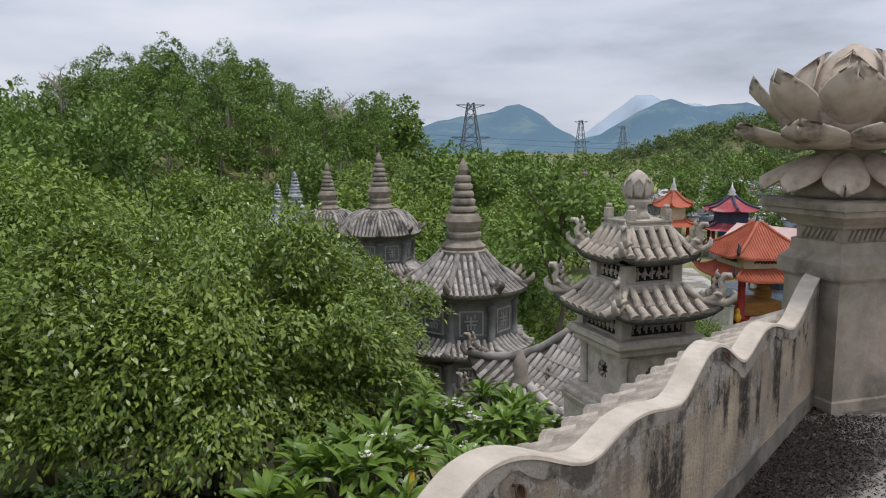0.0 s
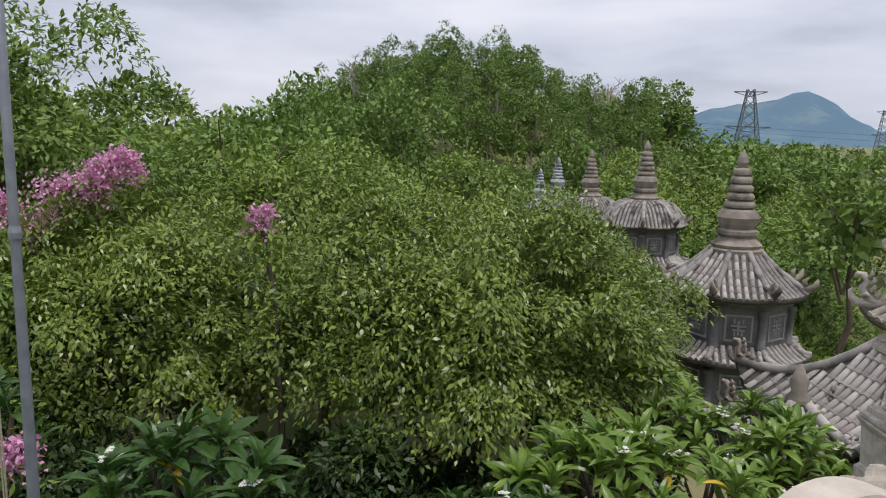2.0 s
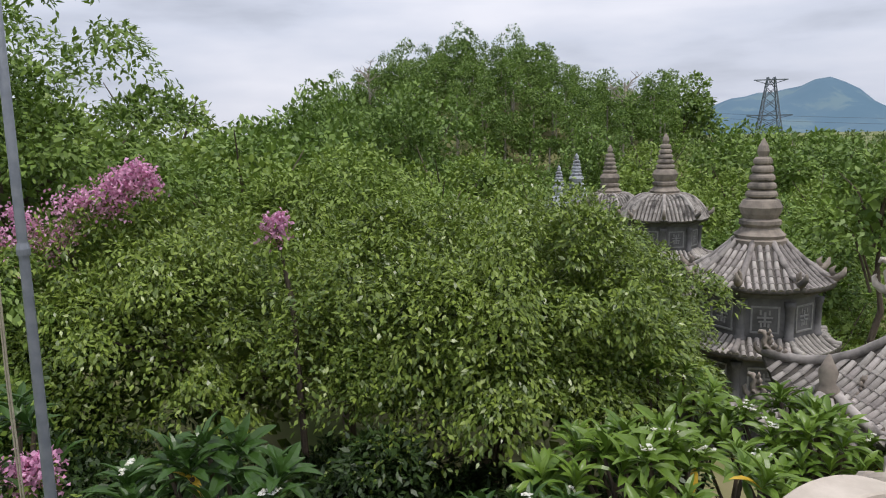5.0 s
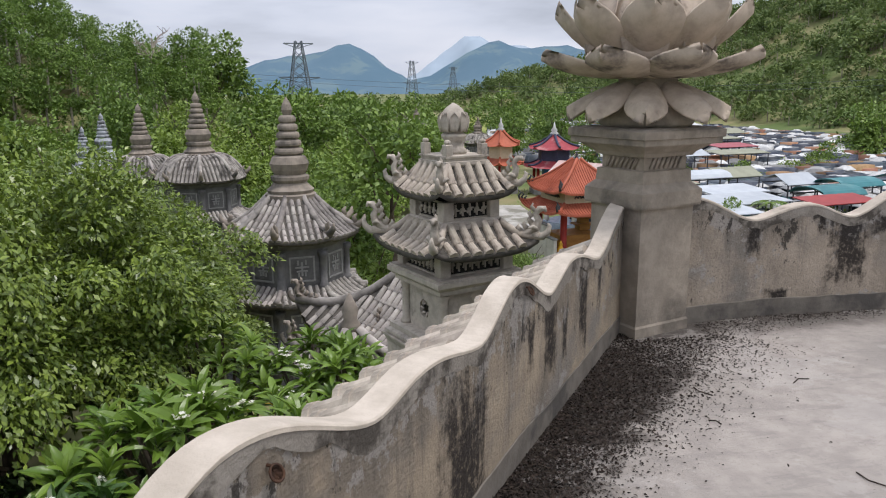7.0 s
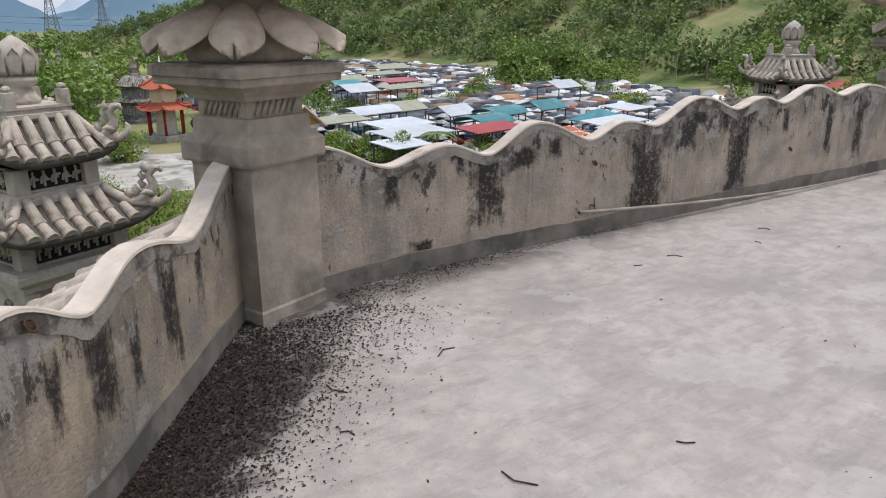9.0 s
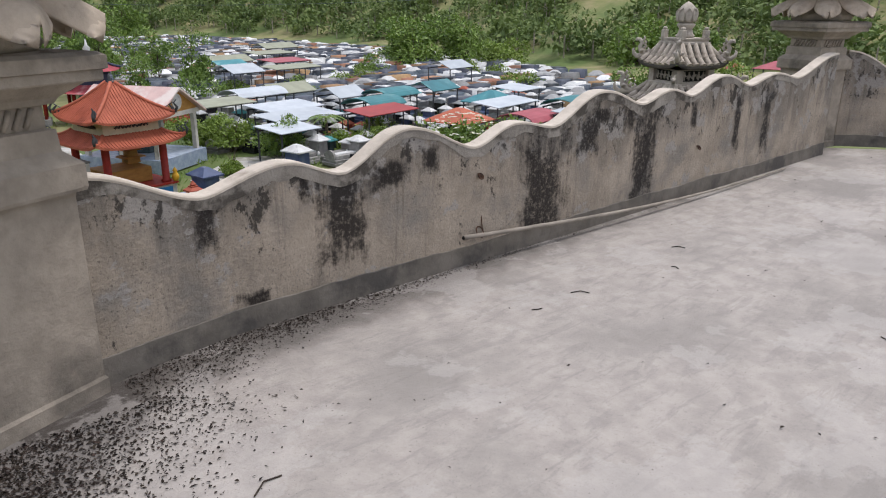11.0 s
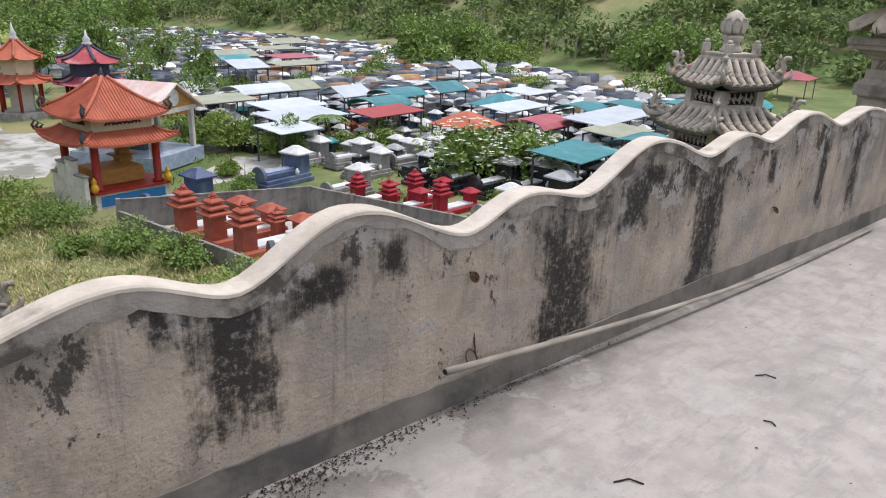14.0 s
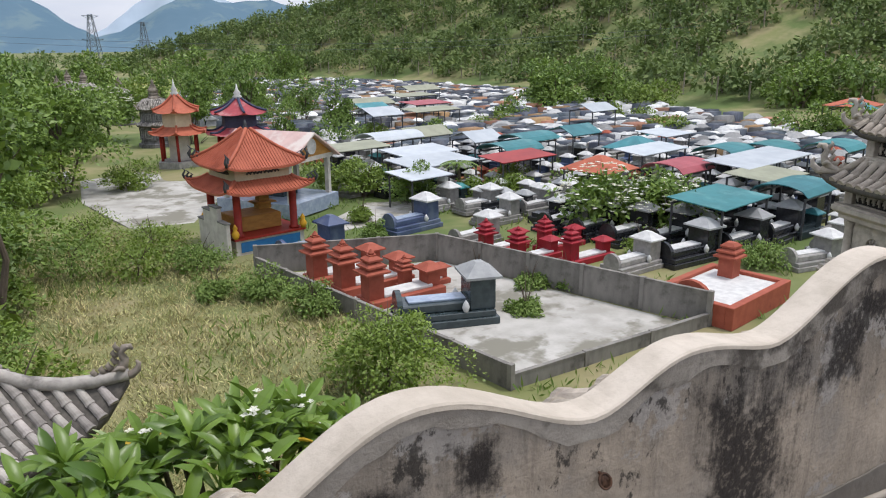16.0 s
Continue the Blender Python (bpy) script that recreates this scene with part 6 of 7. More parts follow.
def grave_mass(name, count, material, label, seed, lift, taper, size):
    rs = np.random.RandomState(seed)
    pos = []
    while len(pos) < count:
        az, r = rs.uniform(14, 62), math.sqrt(rs.uniform(70 ** 2, 235 ** 2))
        x, y = r * math.sin(radians(az)), r * math.cos(radians(az))
        if in_field(x, y):
            pos.append((x, y, float(land(x, y))))
    vs, fs = [], []
    for i, (x, y, z) in enumerate(pos):
        a = radians(10 + rs.uniform(-8, 8))
        c, s = math.cos(a), math.sin(a)
        k = rs.uniform(0.8, 1.3)
        v = cube_v.copy()
        v[4:, :2] *= taper
        v = v * (size[0] * k, size[1] * k, size[2] * k)
        vs.append(np.stack([x + v[:, 0] * c - v[:, 1] * s, y + v[:, 0] * s + v[:, 1] * c, z + v[:, 2] + lift], -1))
        fs.append(cube_f + 8 * i)
    return tagged(raw_mesh(name, np.concatenate(vs), np.concatenate(fs), material), label, "graves", kind="stuff")


grave_mass("far_graves_pale", 1900, M_TOMBFIELD, "crowded far graves in whites and greys", 1, 0.0, 0.85, (2.2, 1.3, 0.9))
grave_mass("far_graves_dark", 900, M_TOMBDARK, "crowded far graves in dark blue and black", 2, 0.0, 0.9, (2.2, 1.4, 1.1))
grave_mass("far_graves_warm", 380, M_TOMBWARM, "crowded far graves in brick and ochre", 3, 0.0, 0.9, (2.0, 1.3, 1.0))
grave_mass("far_grave_roofs", 480, M_TOMBFIELD, "small white roofs over far graves", 1, 0.95, 0.4, (1.5, 1.4, 0.4))


# ---- pylons ----
def pylon(x, y, h, base, label):
    root = thing("power_pylon", label, "pylon", pose(x, y, GROUND, 0, 0, 12), "power pylons in the valley")
    bm = bmesh.new()
    w0, w1, th = base / 2, base * 0.11, base * 0.024
    q = lambda sx, sy, k: (sx * (w0 + (w1 - w0) * k), sy * (w0 + (w1 - w0) * k), h * k)
    for sx, sy in ((1, 1), (1, -1), (-1, -1), (-1, 1)):
        tube(bm, [q(sx, sy, 0), q(sx, sy, 1)], th, 4)
    part("leg_frame", bm, M_STEELFAR, root)
    bm = bmesh.new()
    for i in range(8):
        k0, k1 = i / 8, (i + 1) / 8
        for a, b in (((1, 1), (1, -1)), ((1, -1), (-1, -1)), ((-1, -1), (-1, 1)), ((-1, 1), (1, 1))):
            tube(bm, [q(*a, k0), q(*b, k1)], th * 0.6, 3)
            tube(bm, [q(*b, k0), q(*a, k1)], th * 0.6, 3)
    part("bracing", bm, M_STEELFAR, root)
    bm = bmesh.new()
    for k, w in ((0.97, base * 0.55), (0.55, base * 0.75)):
        tube(bm, [(-w, 0, h * k), (w, 0, h * k)], th, 4)
        tube(bm, [(-w, 0, h * k), (0, 0, h * (k - 0.06))], th * 0.6, 3)
        tube(bm, [(w, 0, h * k), (0, 0, h * (k - 0.06))], th * 0.6, 3)
    part("cross_arm", bm, M_STEELFAR, root)
    return root


M_STEELFAR = mat("grey_lattice_steel", (0.14, 0.165, 0.185), (0.11, 0.135, 0.155), 1.0, 0.7, 0.0)
pylon(-3.3, 250, 25.8, 9.0, "grey lattice power pylon above the trees")
pylon(54.3, 400, 25.5, 7.0, "slim grey power pylon in the valley")
pylon(100.0, 520, 26.0, 7.0, "far slim grey power pylon")

bm = bmesh.new()
for dz in (0.0, 1.1):
    tube(bm, [(-30 + 190 * i / 24, 190 - 95 * i / 24, 6 + dz - 5.0 * math.sin(math.pi * i / 24)) for i in range(25)], 0.035, 4)
tagged(part("power_cable", bm, M_STEELFAR), "thin dark power cables across the valley", "cable", kind="stuff")

shack = thing("shack", "low shack with a faded orange-tiled roof among trees", "house", pose(4.4, 118, float(land(4.4, 118)), 0, 0, 8))
bm = bmesh.new()
box(bm, 0, 0, 0, 6, 5, 2.6)
part("wall", bm, M_OCHRE, shack)
bm = bmesh.new()
box(bm, 0, 0, 2.6, 7, 6, 1.5, taper=0.25)
part("roof", bm, mat("faded_orange_tile", (0.40, 0.15, 0.08), (0.30, 0.11, 0.06), 0.8, 0.8, 0.0), shack)
bm = bmesh.new()
for i in range(60):
    a = random.Random(i)
    box(bm, 3.6 + a.gauss(0, 2.2), 66 + a.gauss(0, 1.6), GROUND, a.uniform(0.5, 1.5), a.uniform(0.5, 1.3), a.uniform(0.2, 0.8), taper=a.uniform(0.3, 0.9))
tagged(part("rubble_heap", bm, M_WHITESLAB), "heap of pale rubble and sheeting on the ground", "rubble", kind="stuff")

# ---- trees ----
def lump(d, seed, amount=0.2):
    """Uneven swelling of a crown in the directions d."""
    s = seed * 1.7
    return 1 + amount * (np.sin(d[:, 0] * 4.1 + s) * np.sin(d[:, 1] * 3.7 + 2 * s) + 0.6 * np.sin(d[:, 2] * 7.3 + s) * np.sin(d[:, 0] * 6.1 - s) + 0.4 * np.sin(d[:, 1] * 11 + d[:, 2] * 9 + s))


def directions(rs, n, low=-0.45):
    """Ways over the upper part of a ball."""
    z = rs.uniform(low, 1.0, n)
    a = rs.uniform(0, 2 * math.pi, n)
    q = np.sqrt(1 - z * z)
    return np.stack([q * np.cos(a), q * np.sin(a), z], -1)


def ball_crown(centre, radii, n, seed, size, low=-0.7, flat=0.6, shell=0.45, amount=0.25):
    """Leaf tufts through the outer part of an uneven crown."""
    rs = np.random.RandomState(seed)
    d = directions(rs, n, low)
    depth = 1.02 - shell * rs.rand(n) ** 1.5
    p = np.asarray(centre) + d * np.asarray(radii) * (lump(d, seed, amount) * depth)[:, None]
    along = unit(rs.normal(size=(n, 3)) + d * 0.7 + np.array([0, 0, -0.2]))
    facing = unit(d + np.array([0, 0, flat]) + 0.6 * rs.normal(size=(n, 3)))
    L = size * rs.uniform(0.6, 1.35, n)
    return leaf_arrays(p, along, facing, L, L * 0.62)


def trunk_mesh(base, top, r, seed, limbs=6, spread=2.0):
    rng = random.Random(seed)
    bm = bmesh.new()
    base, top = Vector(base), Vector(top)
    mid = [base.lerp(top, k) + Vector((rng.uniform(-0.15, 0.15), rng.uniform(-0.15, 0.15), 0)) * (k > 0) for k in (0, 0.3, 0.6, 1.0)]
    tube(bm, mid, [r, r * 0.8, r * 0.6, r * 0.25], 8)
    for i in range(limbs):
        s = base.lerp(top, rng.uniform(0.35, 0.85))
        a = rng.uniform(0, 6.28)
        e = s + Vector((math.cos(a) * spread, math.sin(a) * spread, rng.uniform(0.5, 1.6)))
        tube(bm, [s, s.lerp(e, 0.5) + Vector((0, 0, 0.2)), e], [r * 0.4, r * 0.28, r * 0.08], 6)
    return bm


def clump_crown(centre, radii, clumps, per, seed, leaf, size=0.30, low=-0.35, droop=0.5, depth=(0.55, 1.0), wide=0.45, flat=0.62, under=0.0):
    """A crown of leafy pads: each a domed spray of leaves, with dark hollows between the pads."""
    rs = np.random.RandomState(seed)
    d = directions(rs, clumps, low)
    R = np.asarray(radii, float)
    at = np.asarray(centre, float) + d * R * (lump(d, seed, 0.26) * rs.uniform(depth[0], depth[1], clumps) ** 0.6)[:, None]
    rr = float(R.mean()) * size * rs.uniform(0.6, 1.35, clumps)
    n = clumps * per
    which = np.repeat(np.arange(clumps), per)
    q = directions(rs, n, under)
    # pads tilt outwards and thin out at the rim
    shell = 1.0 - 0.42 * rs.rand(n) ** 1.6
    ruffle = 1 + 0.22 * np.sin(q[:, 0] * 7 + which) * np.sin(q[:, 1] * 8 + 2.0 * which)
    off = q * (rr[which] * shell * ruffle)[:, None] * np.array([1.15, 1.15, flat])
    off[:, 2] -= droop * 0.55 * (off[:, 0] ** 2 + off[:, 1] ** 2) / rr[which]
    p = at[which] + off
    out = unit(q * 0.9 + d[which] * 0.6)
    along = unit(out * 0.8 + np.array([0, 0, -1.0]) * droop + 0.55 * rs.normal(size=(n, 3)))
    facing = unit(out + np.array([0, 0, 0.9]) + 0.45 * rs.normal(size=(n, 3)))
    L = leaf * rs.uniform(0.6, 1.35, n)
    return leaf_arrays(p, along, facing, L, L * wide)


def near_tree(centre, radii, clumps, seed, label, leaf_material, leaf=0.118, per=1450, size=0.36, droop=0.6, low=-0.45):
    x, y, z = centre
    ground_z = float(land(x, y))
    root = thing("tree", label, "tree", pose(x, y, ground_z), "leafy trees below the terrace")
    c = (0, 0, z - ground_z)
    part("trunk", trunk_mesh((0, 0, -0.1), (0.2, 0, c[2] + radii[2] * 0.3), 0.22, seed, 8, min(radii[:2]) * 0.7), M_BARK, root)
    v, f = merge([clump_crown(c, radii, clumps, per, seed, leaf, size, low, droop), clump_crown(c, [r * 0.97 for r in radii], clumps, per // 5, seed + 900, leaf, size * 0.5, low, droop + 0.5, (0.9, 1.2)), ball_crown(c, [r * 0.55 for r in radii], clumps * 40, seed + 50, 0.24, low=-0.8)])
    raw_mesh("crown", v, f, leaf_material, root)
    return root


NEAR = "broad-leaved tree with drooping glossy green sprays"
near_tree((-5.0, 11.6, -2.35), (3.2, 2.7, 2.6), 40, 1, NEAR, M_LEAF_NEAR, low=-0.1)
near_tree((-4.0, 14.8, -2.75), (2.2, 2.3, 2.6), 34, 2, NEAR, M_LEAF_NEAR)
near_tree((-10.2, 9.8, -2.5), (3.5, 2.9, 2.8), 40, 3, NEAR, M_LEAF_NEAR, low=-0.1)
near_tree((-11.5, 17.0, -2.2), (4.3, 3.9, 3.0), 44, 4, "wide light-green tree crown below the knoll", M_LEAF_LIGHT, 0.17, 900)
near_tree((-7.6, 20.6, -2.6), (3.3, 3.1, 2.6), 26, 5, "rounded green tree crown before the stupas", M_LEAF_NEAR, 0.17, 950)
near_tree((-3.9, 18.4, -3.9), (2.1, 2.1, 2.3), 16, 6, "low leafy tree crown beside a stupa", M_LEAF_NEAR, 0.16, 800)
near_tree((-17.5, 11.0, 0.2), (4.3, 3.9, 4.6), 46, 7, "tall dark-green tree rising beside the flagpole", M_LEAF_MID, 0.19, 900, 0.34, 0.35, -0.6)
near_tree((-13.4, 7.0, -3.0), (2.7, 2.5, 2.9), 24, 8, "shaded shrubby tree behind the flagpole", M_LEAF_MID, 0.16, 900)
# shrubs added to fill the shaded gap, its darkness painted in their leaves
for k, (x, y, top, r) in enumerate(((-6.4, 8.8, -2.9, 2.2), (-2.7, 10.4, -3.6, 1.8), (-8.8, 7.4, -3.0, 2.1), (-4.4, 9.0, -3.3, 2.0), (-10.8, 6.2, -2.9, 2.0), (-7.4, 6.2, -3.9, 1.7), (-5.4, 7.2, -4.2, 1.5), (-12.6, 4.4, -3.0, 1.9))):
    near_tree((x, y, top - 1.9), (r, r * 0.9, 1.9), 20, 9 + k, "undergrowth shrub below the canopy, shade painted into its dark leaves", M_LEAF_UNDER, 0.14, 560)


def mid_tree(label, material, seed, clumps, per, leaf, shape=(1, 1, 0.85)):
    """A tree one metre in crown radius; its copies are scaled."""
    root = thing("tree", label, "tree", Matrix(), "trees of the valley")
    v, f = merge([clump_crown((0, 0, 0), shape, clumps, per, seed * 10, leaf, 0.40, -0.6, 0.25, (0.4, 1.0), 0.6, 0.85, -0.3), ball_crown((0, 0, -0.05), [0.6 * q for q in shape], clumps * 10, seed, leaf * 2.0)])
    part("trunk", trunk_mesh((0, 0, -2.6 * shape[2]), (0, 0, 0.2), 0.06, seed, 7, 0.6), M_BARK, root)
    raw_mesh("crown", v, f, material, root)
    return root


def plant(tree, x, y, top, r, squash=1.0):
    m = pose(x, y, top - r * (1.12 if squash == 1.0 else 1.38) * squash, 0, 0, (x * 37 + y * 91) % 360)
    ob = copy_thing(tree, m)
    ob.scale = (r, r, r * squash)
    return ob


UPRIGHT = (0.85, 0.85, 1.2)
TREES = [mid_tree("dense green valley tree", M_LEAF_MID, 21, 18, 380, 0.078), mid_tree("bright green young tree", M_LEAF_LIGHT, 22, 18, 380, 0.078), mid_tree("dark upright acacia valley tree", M_LEAF_DARK, 23, 18, 380, 0.078, UPRIGHT),
         mid_tree("dense green valley tree", M_LEAF_MID, 24, 14, 200, 0.115), mid_tree("bright green young tree", M_LEAF_LIGHT, 25, 14, 200, 0.115), mid_tree("dark upright acacia valley tree", M_LEAF_DARK, 26, 14, 200, 0.115, UPRIGHT)]
for i, (x, y, top, r) in enumerate(((-60, 8, -2, 4), (-58, 14, -2, 4), (-62, 2, -2, 4), (-66, 30, -2, 4), (-68, 36, -2, 4), (-70, 24, -2, 4))):
    TREES[i].matrix_world = pose(x, y, top - r)
    TREES[i].scale = (r, r, r)
for x, y, top, r, k in ((-27, 21, 4.4, 5, 1), (-22, 26, 3.6, 4.6, 0), (-31, 30, 5.2, 5, 1), (-24, 35, 4.6, 4.6, 2), (-33, 40, 6.6, 5.5, 0), (-27, 47, 5.0, 4.5, 2), (-38, 58, 8.0, 5, 2), (-31, 63, 7.2, 4.5, 2), (-19, 22, 1.6, 4.2, 1),
                        (-14, 28, -0.5, 3.6, 1), (-18, 34, 0.4, 4.2, 0), (-11.5, 37, -1.2, 3.4, 1), (-21, 45, 0.6, 4.6, 1), (-14, 50, -0.4, 4, 0), (-8, 53, -1.0, 4, 1), (-23, 58, 1.6, 5, 0), (-10, 65, 0.8, 4.5, 1), (-3, 62, -1.4, 4, 1), (-17, 66, 1.6, 4.4, 2),
                        (0, 76, 0.8, 4.4, 0), (5, 84, 1.6, 4.4, 2), (8.6, 77, -1.6, 3.6, 0), (10, 92, -1.0, 3.6, 1), (-6, 80, 1.2, 5, 0), (3, 66, -2.2, 3.6, 1), (8.2, 60, 0.6, 3.8, 0), (-2, 96, 1.6, 5, 2), (4, 100, 1.0, 5, 0), (-6, 100, 3.6, 4.4, 2), (-12, 98, 8.4, 5.0, 0),
                        (5.6, 57, -4.0, 2.4, 1), (2.6, 51, -3.8, 3.0, 0), (2.0, 52, -3.4, 3.2, 1), (-2.0, 46, -3.4, 3.0, 0), (-1.0, 36, -4.6, 2.4, 1), (2.5, 33, -5.2, 2.2, 1), (1.4, 29, -5.6, 1.9, 1), (3.4, 24.5, -5.8, 1.7, 1),
                        (3.5, 33.0, 0.9, 2.5, 0), (1.6, 38, -2.2, 3.2, 0), (0.6, 45, -2.4, 3.4, 2), (22.5, 82, 0.2, 2.4, 2), (29.0, 84, 1.0, 2.8, 2), (36.0, 76, -1.2, 2.2, 2), (38, 90, -2.6, 2.4, 0), (26.5, 97, -1.5, 2.6, 0), (22, 118, -1.0, 3.6, 1), (36, 108, -2.0, 3.5, 0), (46, 120, -2, 3.5, 2), (20, 140, -1.5, 4, 0), (32, 150, -1.0, 4, 2), (8, 135, -1.0, 4.5, 0), (-2, 150, 1.5, 6, 0), (44, 165, 1, 6, 0), (60, 185, 0.5, 6, 2), (75, 200, 1, 6, 0), (28, 190, 0.5, 6, 0), (12, 175, 1, 6, 2),
                        (24.9, 46.6, -5.2, 1.6, 1), (26.4, 42.6, -5.4, 1.5, 0), (24.0, 49.0, -5.0, 1.8, 1), (33.5, 42.2, -5.6, 1.9, 1), (31.0, 40.6, -5.8, 1.6, 1), (36.2, 37.5, -6.2, 1.5, 1), (12.0, 58.6, -5.6, 1.5, 1), (43, 66, -5.6, 2.2, 0), (38, 70, -5.0, 2.4, 1), (33, 68, -4.8, 2.6, 2), (28.5, 72, -3.0, 1.9, 2),
                        (79, 90, -1.0, 4.4, 0), (84, 93, 0.0, 4.8, 2), (87, 87, -0.6, 4.2, 0), (82, 98, -0.4, 4.5, 2), (90, 82, -2.6, 3.6, 1), (104, 66, -0.5, 4.6, 0), (108, 60, 0.0, 4.6, 2), (74, 70, -5.0, 2.6, 1), (56, 76, -5.4, 2.4, 1), (62, 80, -5.2, 2.8, 0), (68, 58, -5.0, 2.6, 1), (74, 46, -4.4, 3.0, 0), (80, 42, -3.0, 3.6, 1)):
    far = math.hypot(x, y) > 70 or r < 2.7
    if -45 < x < -12 and y < 70:
        top = min(top, 1.8 + 0.058 * math.hypot(x, y))
    plant(TREES[k + 3 * far], x, y, top, r, 1.25 if k == 2 else 1.0)


def bush(x, y, r, h, seed, label, material, size=0.12, n=2600):
    root = thing("bush", label, "bush", pose(x, y, float(land(x, y))), "bushes of the waste ground")
    v, f = merge([clump_crown((0, 0, h * 0.42), (r * 0.85, r * 0.85, h * 0.5), 26, n // 30, seed, size, 0.40, -0.5, 0.2, (0.3, 1.0), 0.55, 0.9, -0.3), ball_crown((0, 0, h * 0.36), (r * 0.6, r * 0.6, h * 0.36), n // 8, seed + 3, size * 1.4, low=-0.9)])
    part("stem", trunk_mesh((0, 0, -0.05), (0.1, 0, h * 0.6), 0.05, seed, 6, r * 0.5), M_BARK, root)
    raw_mesh("foliage", v, f, material, root)
    return root


bush(12.9, 20.6, 2.0, 2.4, 301, "dense bright green bush by the yard fence", M_LEAF_LIGHT, 0.12, 7200)
for i, (x, y, r, h) in enumerate(((8.7, 36.0, 1.9, 1.5), (11.2, 35.6, 1.5, 1.1), (6.2, 37.8, 2.2, 1.9), (4.2, 42.0, 2.4, 2.2), (12.6, 30.4, 1.2, 1.2), (13.4, 27.6, 1.1, 1.3), (10.0, 39.6, 1.8, 1.6), (3.2, 34.5, 2.2, 1.8), (1.6, 39.0, 2.6, 2.4), (7.6, 43.0, 2.0, 1.6), (10.8, 31.8, 0.9, 0.7), (2.6, 27.5, 1.6, 1.4), (21.5, 40.2, 0.8, 0.8), (20.4, 36.2, 0.7, 0.9), (32.6, 22.0, 1.3, 1.1), (29.6, 26.4, 1.0, 0.8), (23.4, 24.6, 0.7, 0.4), (22.2, 25.6, 0.8, 0.45), (21.6, 28.6, 0.6, 0.3), (20.2, 23.4, 0.8, 0.35))):
    bush(x, y, r, h, 320 + 5 * i, "weedy green bush on the waste ground", M_WEED if i % 3 else M_LEAF_LIGHT, 0.13, 2200)


# ---- frangipani with white flowers among the tombs ----
def flower_heads(rs, points, size):
    """Five-petalled blossoms in loose heads."""
    arrays = []
    n = len(points)
    for k in range(5):
        a = 2 * math.pi * k / 5 + rs.uniform(0, 1, n)
        d = np.stack([np.cos(a), np.sin(a), np.full(n, 0.35)], -1)
        arrays.append(leaf_arrays(points, d, np.tile([0, 0, 1.0], (n, 1)) + 0.2 * rs.normal(size=(n, 3)), np.full(n, size), np.full(n, size * 0.7), 0.1, 0.4))
    return merge(arrays)


for x, y, r, h, s in ((31.4, 31.0, 2.3, 3.7, 401), (33.4, 28.6, 2.1, 3.2, 402)):
    root = bush(x, y, r, h, s, "rounded frangipani tree with scattered white flowers", M_LEAF_MID, 0.3, 2200)
    rs = np.random.RandomState(s)
    d = directions(rs, 130, -0.1)
    pts = d * np.array([r, r, h * 0.52]) * 1.05 + np.array([0, 0, h * 0.45])
    v, f = flower_heads(rs, pts, 0.17)
    raw_mesh("blossoms", v, f, M_WHITEFLOWER, root, "white blossoms")
rootp = thing("frangipani", "frangipani tree with white flowers beside a stupa", "tree", pose(15.0, 88.0, GROUND))
v, f = ball_crown((0, 0, 3.6), (3.2, 3.2, 2.2), 2200, 411, 0.45)
part("trunk", trunk_mesh((0, 0, 0), (0, 0, 4.0), 0.15, 5, 6, 1.8), M_BARK, rootp)
raw_mesh("crown", v, f, M_LEAF_MID, rootp)
rs = np.random.RandomState(412)
v, f = flower_heads(rs, directions(rs, 60, 0.0) * np.array([3.2, 3.2, 2.2]) + np.array([0, 0, 3.7]), 0.3)
raw_mesh("blossoms", v, f, M_WHITEFLOWER, rootp, "white blossoms")


# ---- palm between the graves ----
palm = thing("palm", "small palm tree with arching fronds between graves", "palm", pose(29.6, 42.2, GROUND))
bm = bmesh.new()
tube(bm, [(0, 0, 0), (0.05, 0, 1.2), (0, 0, 2.4)], [0.14, 0.1, 0.09], 8)
part("trunk", bm, M_BARK, palm)
for i in range(11):
    a = 2 * math.pi * i / 11
    o = np.array([math.cos(a), math.sin(a), 0.0])
    sd = np.array([-o[1], o[0], 0.0])
    u = np.linspace(0.08, 1, 22)
    mid = np.outer(u, o) * 1.5 + np.outer(0.75 * u - 1.15 * u * u, [0, 0, 1.0]) + [0, 0, 2.4]
    arrs = [leaf_arrays(mid, np.tile(sd * s + o * 0.5 - np.array([0, 0, 0.35]), (22, 1)), np.tile([0, 0, 1.0], (22, 1)), 0.42 * np.sin(u * 2.6 + 0.3), np.full(22, 0.06)) for s in (-1, 1)]
    v, f = merge(arrs)
    raw_mesh("frond", v, f, M_LEAF_MID, palm)


# ---- plumeria in front of the parapet ----
def plumeria_leaf_grid():
    """A long blunt leaf along x, unit length, creased and arched."""
    rows = [(0.0, 0.015), (0.18, 0.10), (0.42, 0.215), (0.66, 0.25), (0.86, 0.17), (1.0, 0.02)]
    v = []
    for u, w in rows:
        z = 0.10 * math.sin(math.pi * u) - 0.16 * u * u
        v += [(u, -w / 2, z + w * 0.28), (u, 0, z), (u, w / 2, z + w * 0.28)]
    f = [(3 * i + j, 3 * i + j + 3, 3 * i + j + 4, 3 * i + j + 1) for i in range(5) for j in range(2)]
    return np.array(v), np.array(f)


LEAF_V, LEAF_F = plumeria_leaf_grid()
leaf_me = bpy.data.meshes.new("plumeria_leaf")
leaf_me.from_pydata(LEAF_V.tolist(), [], LEAF_F.tolist())


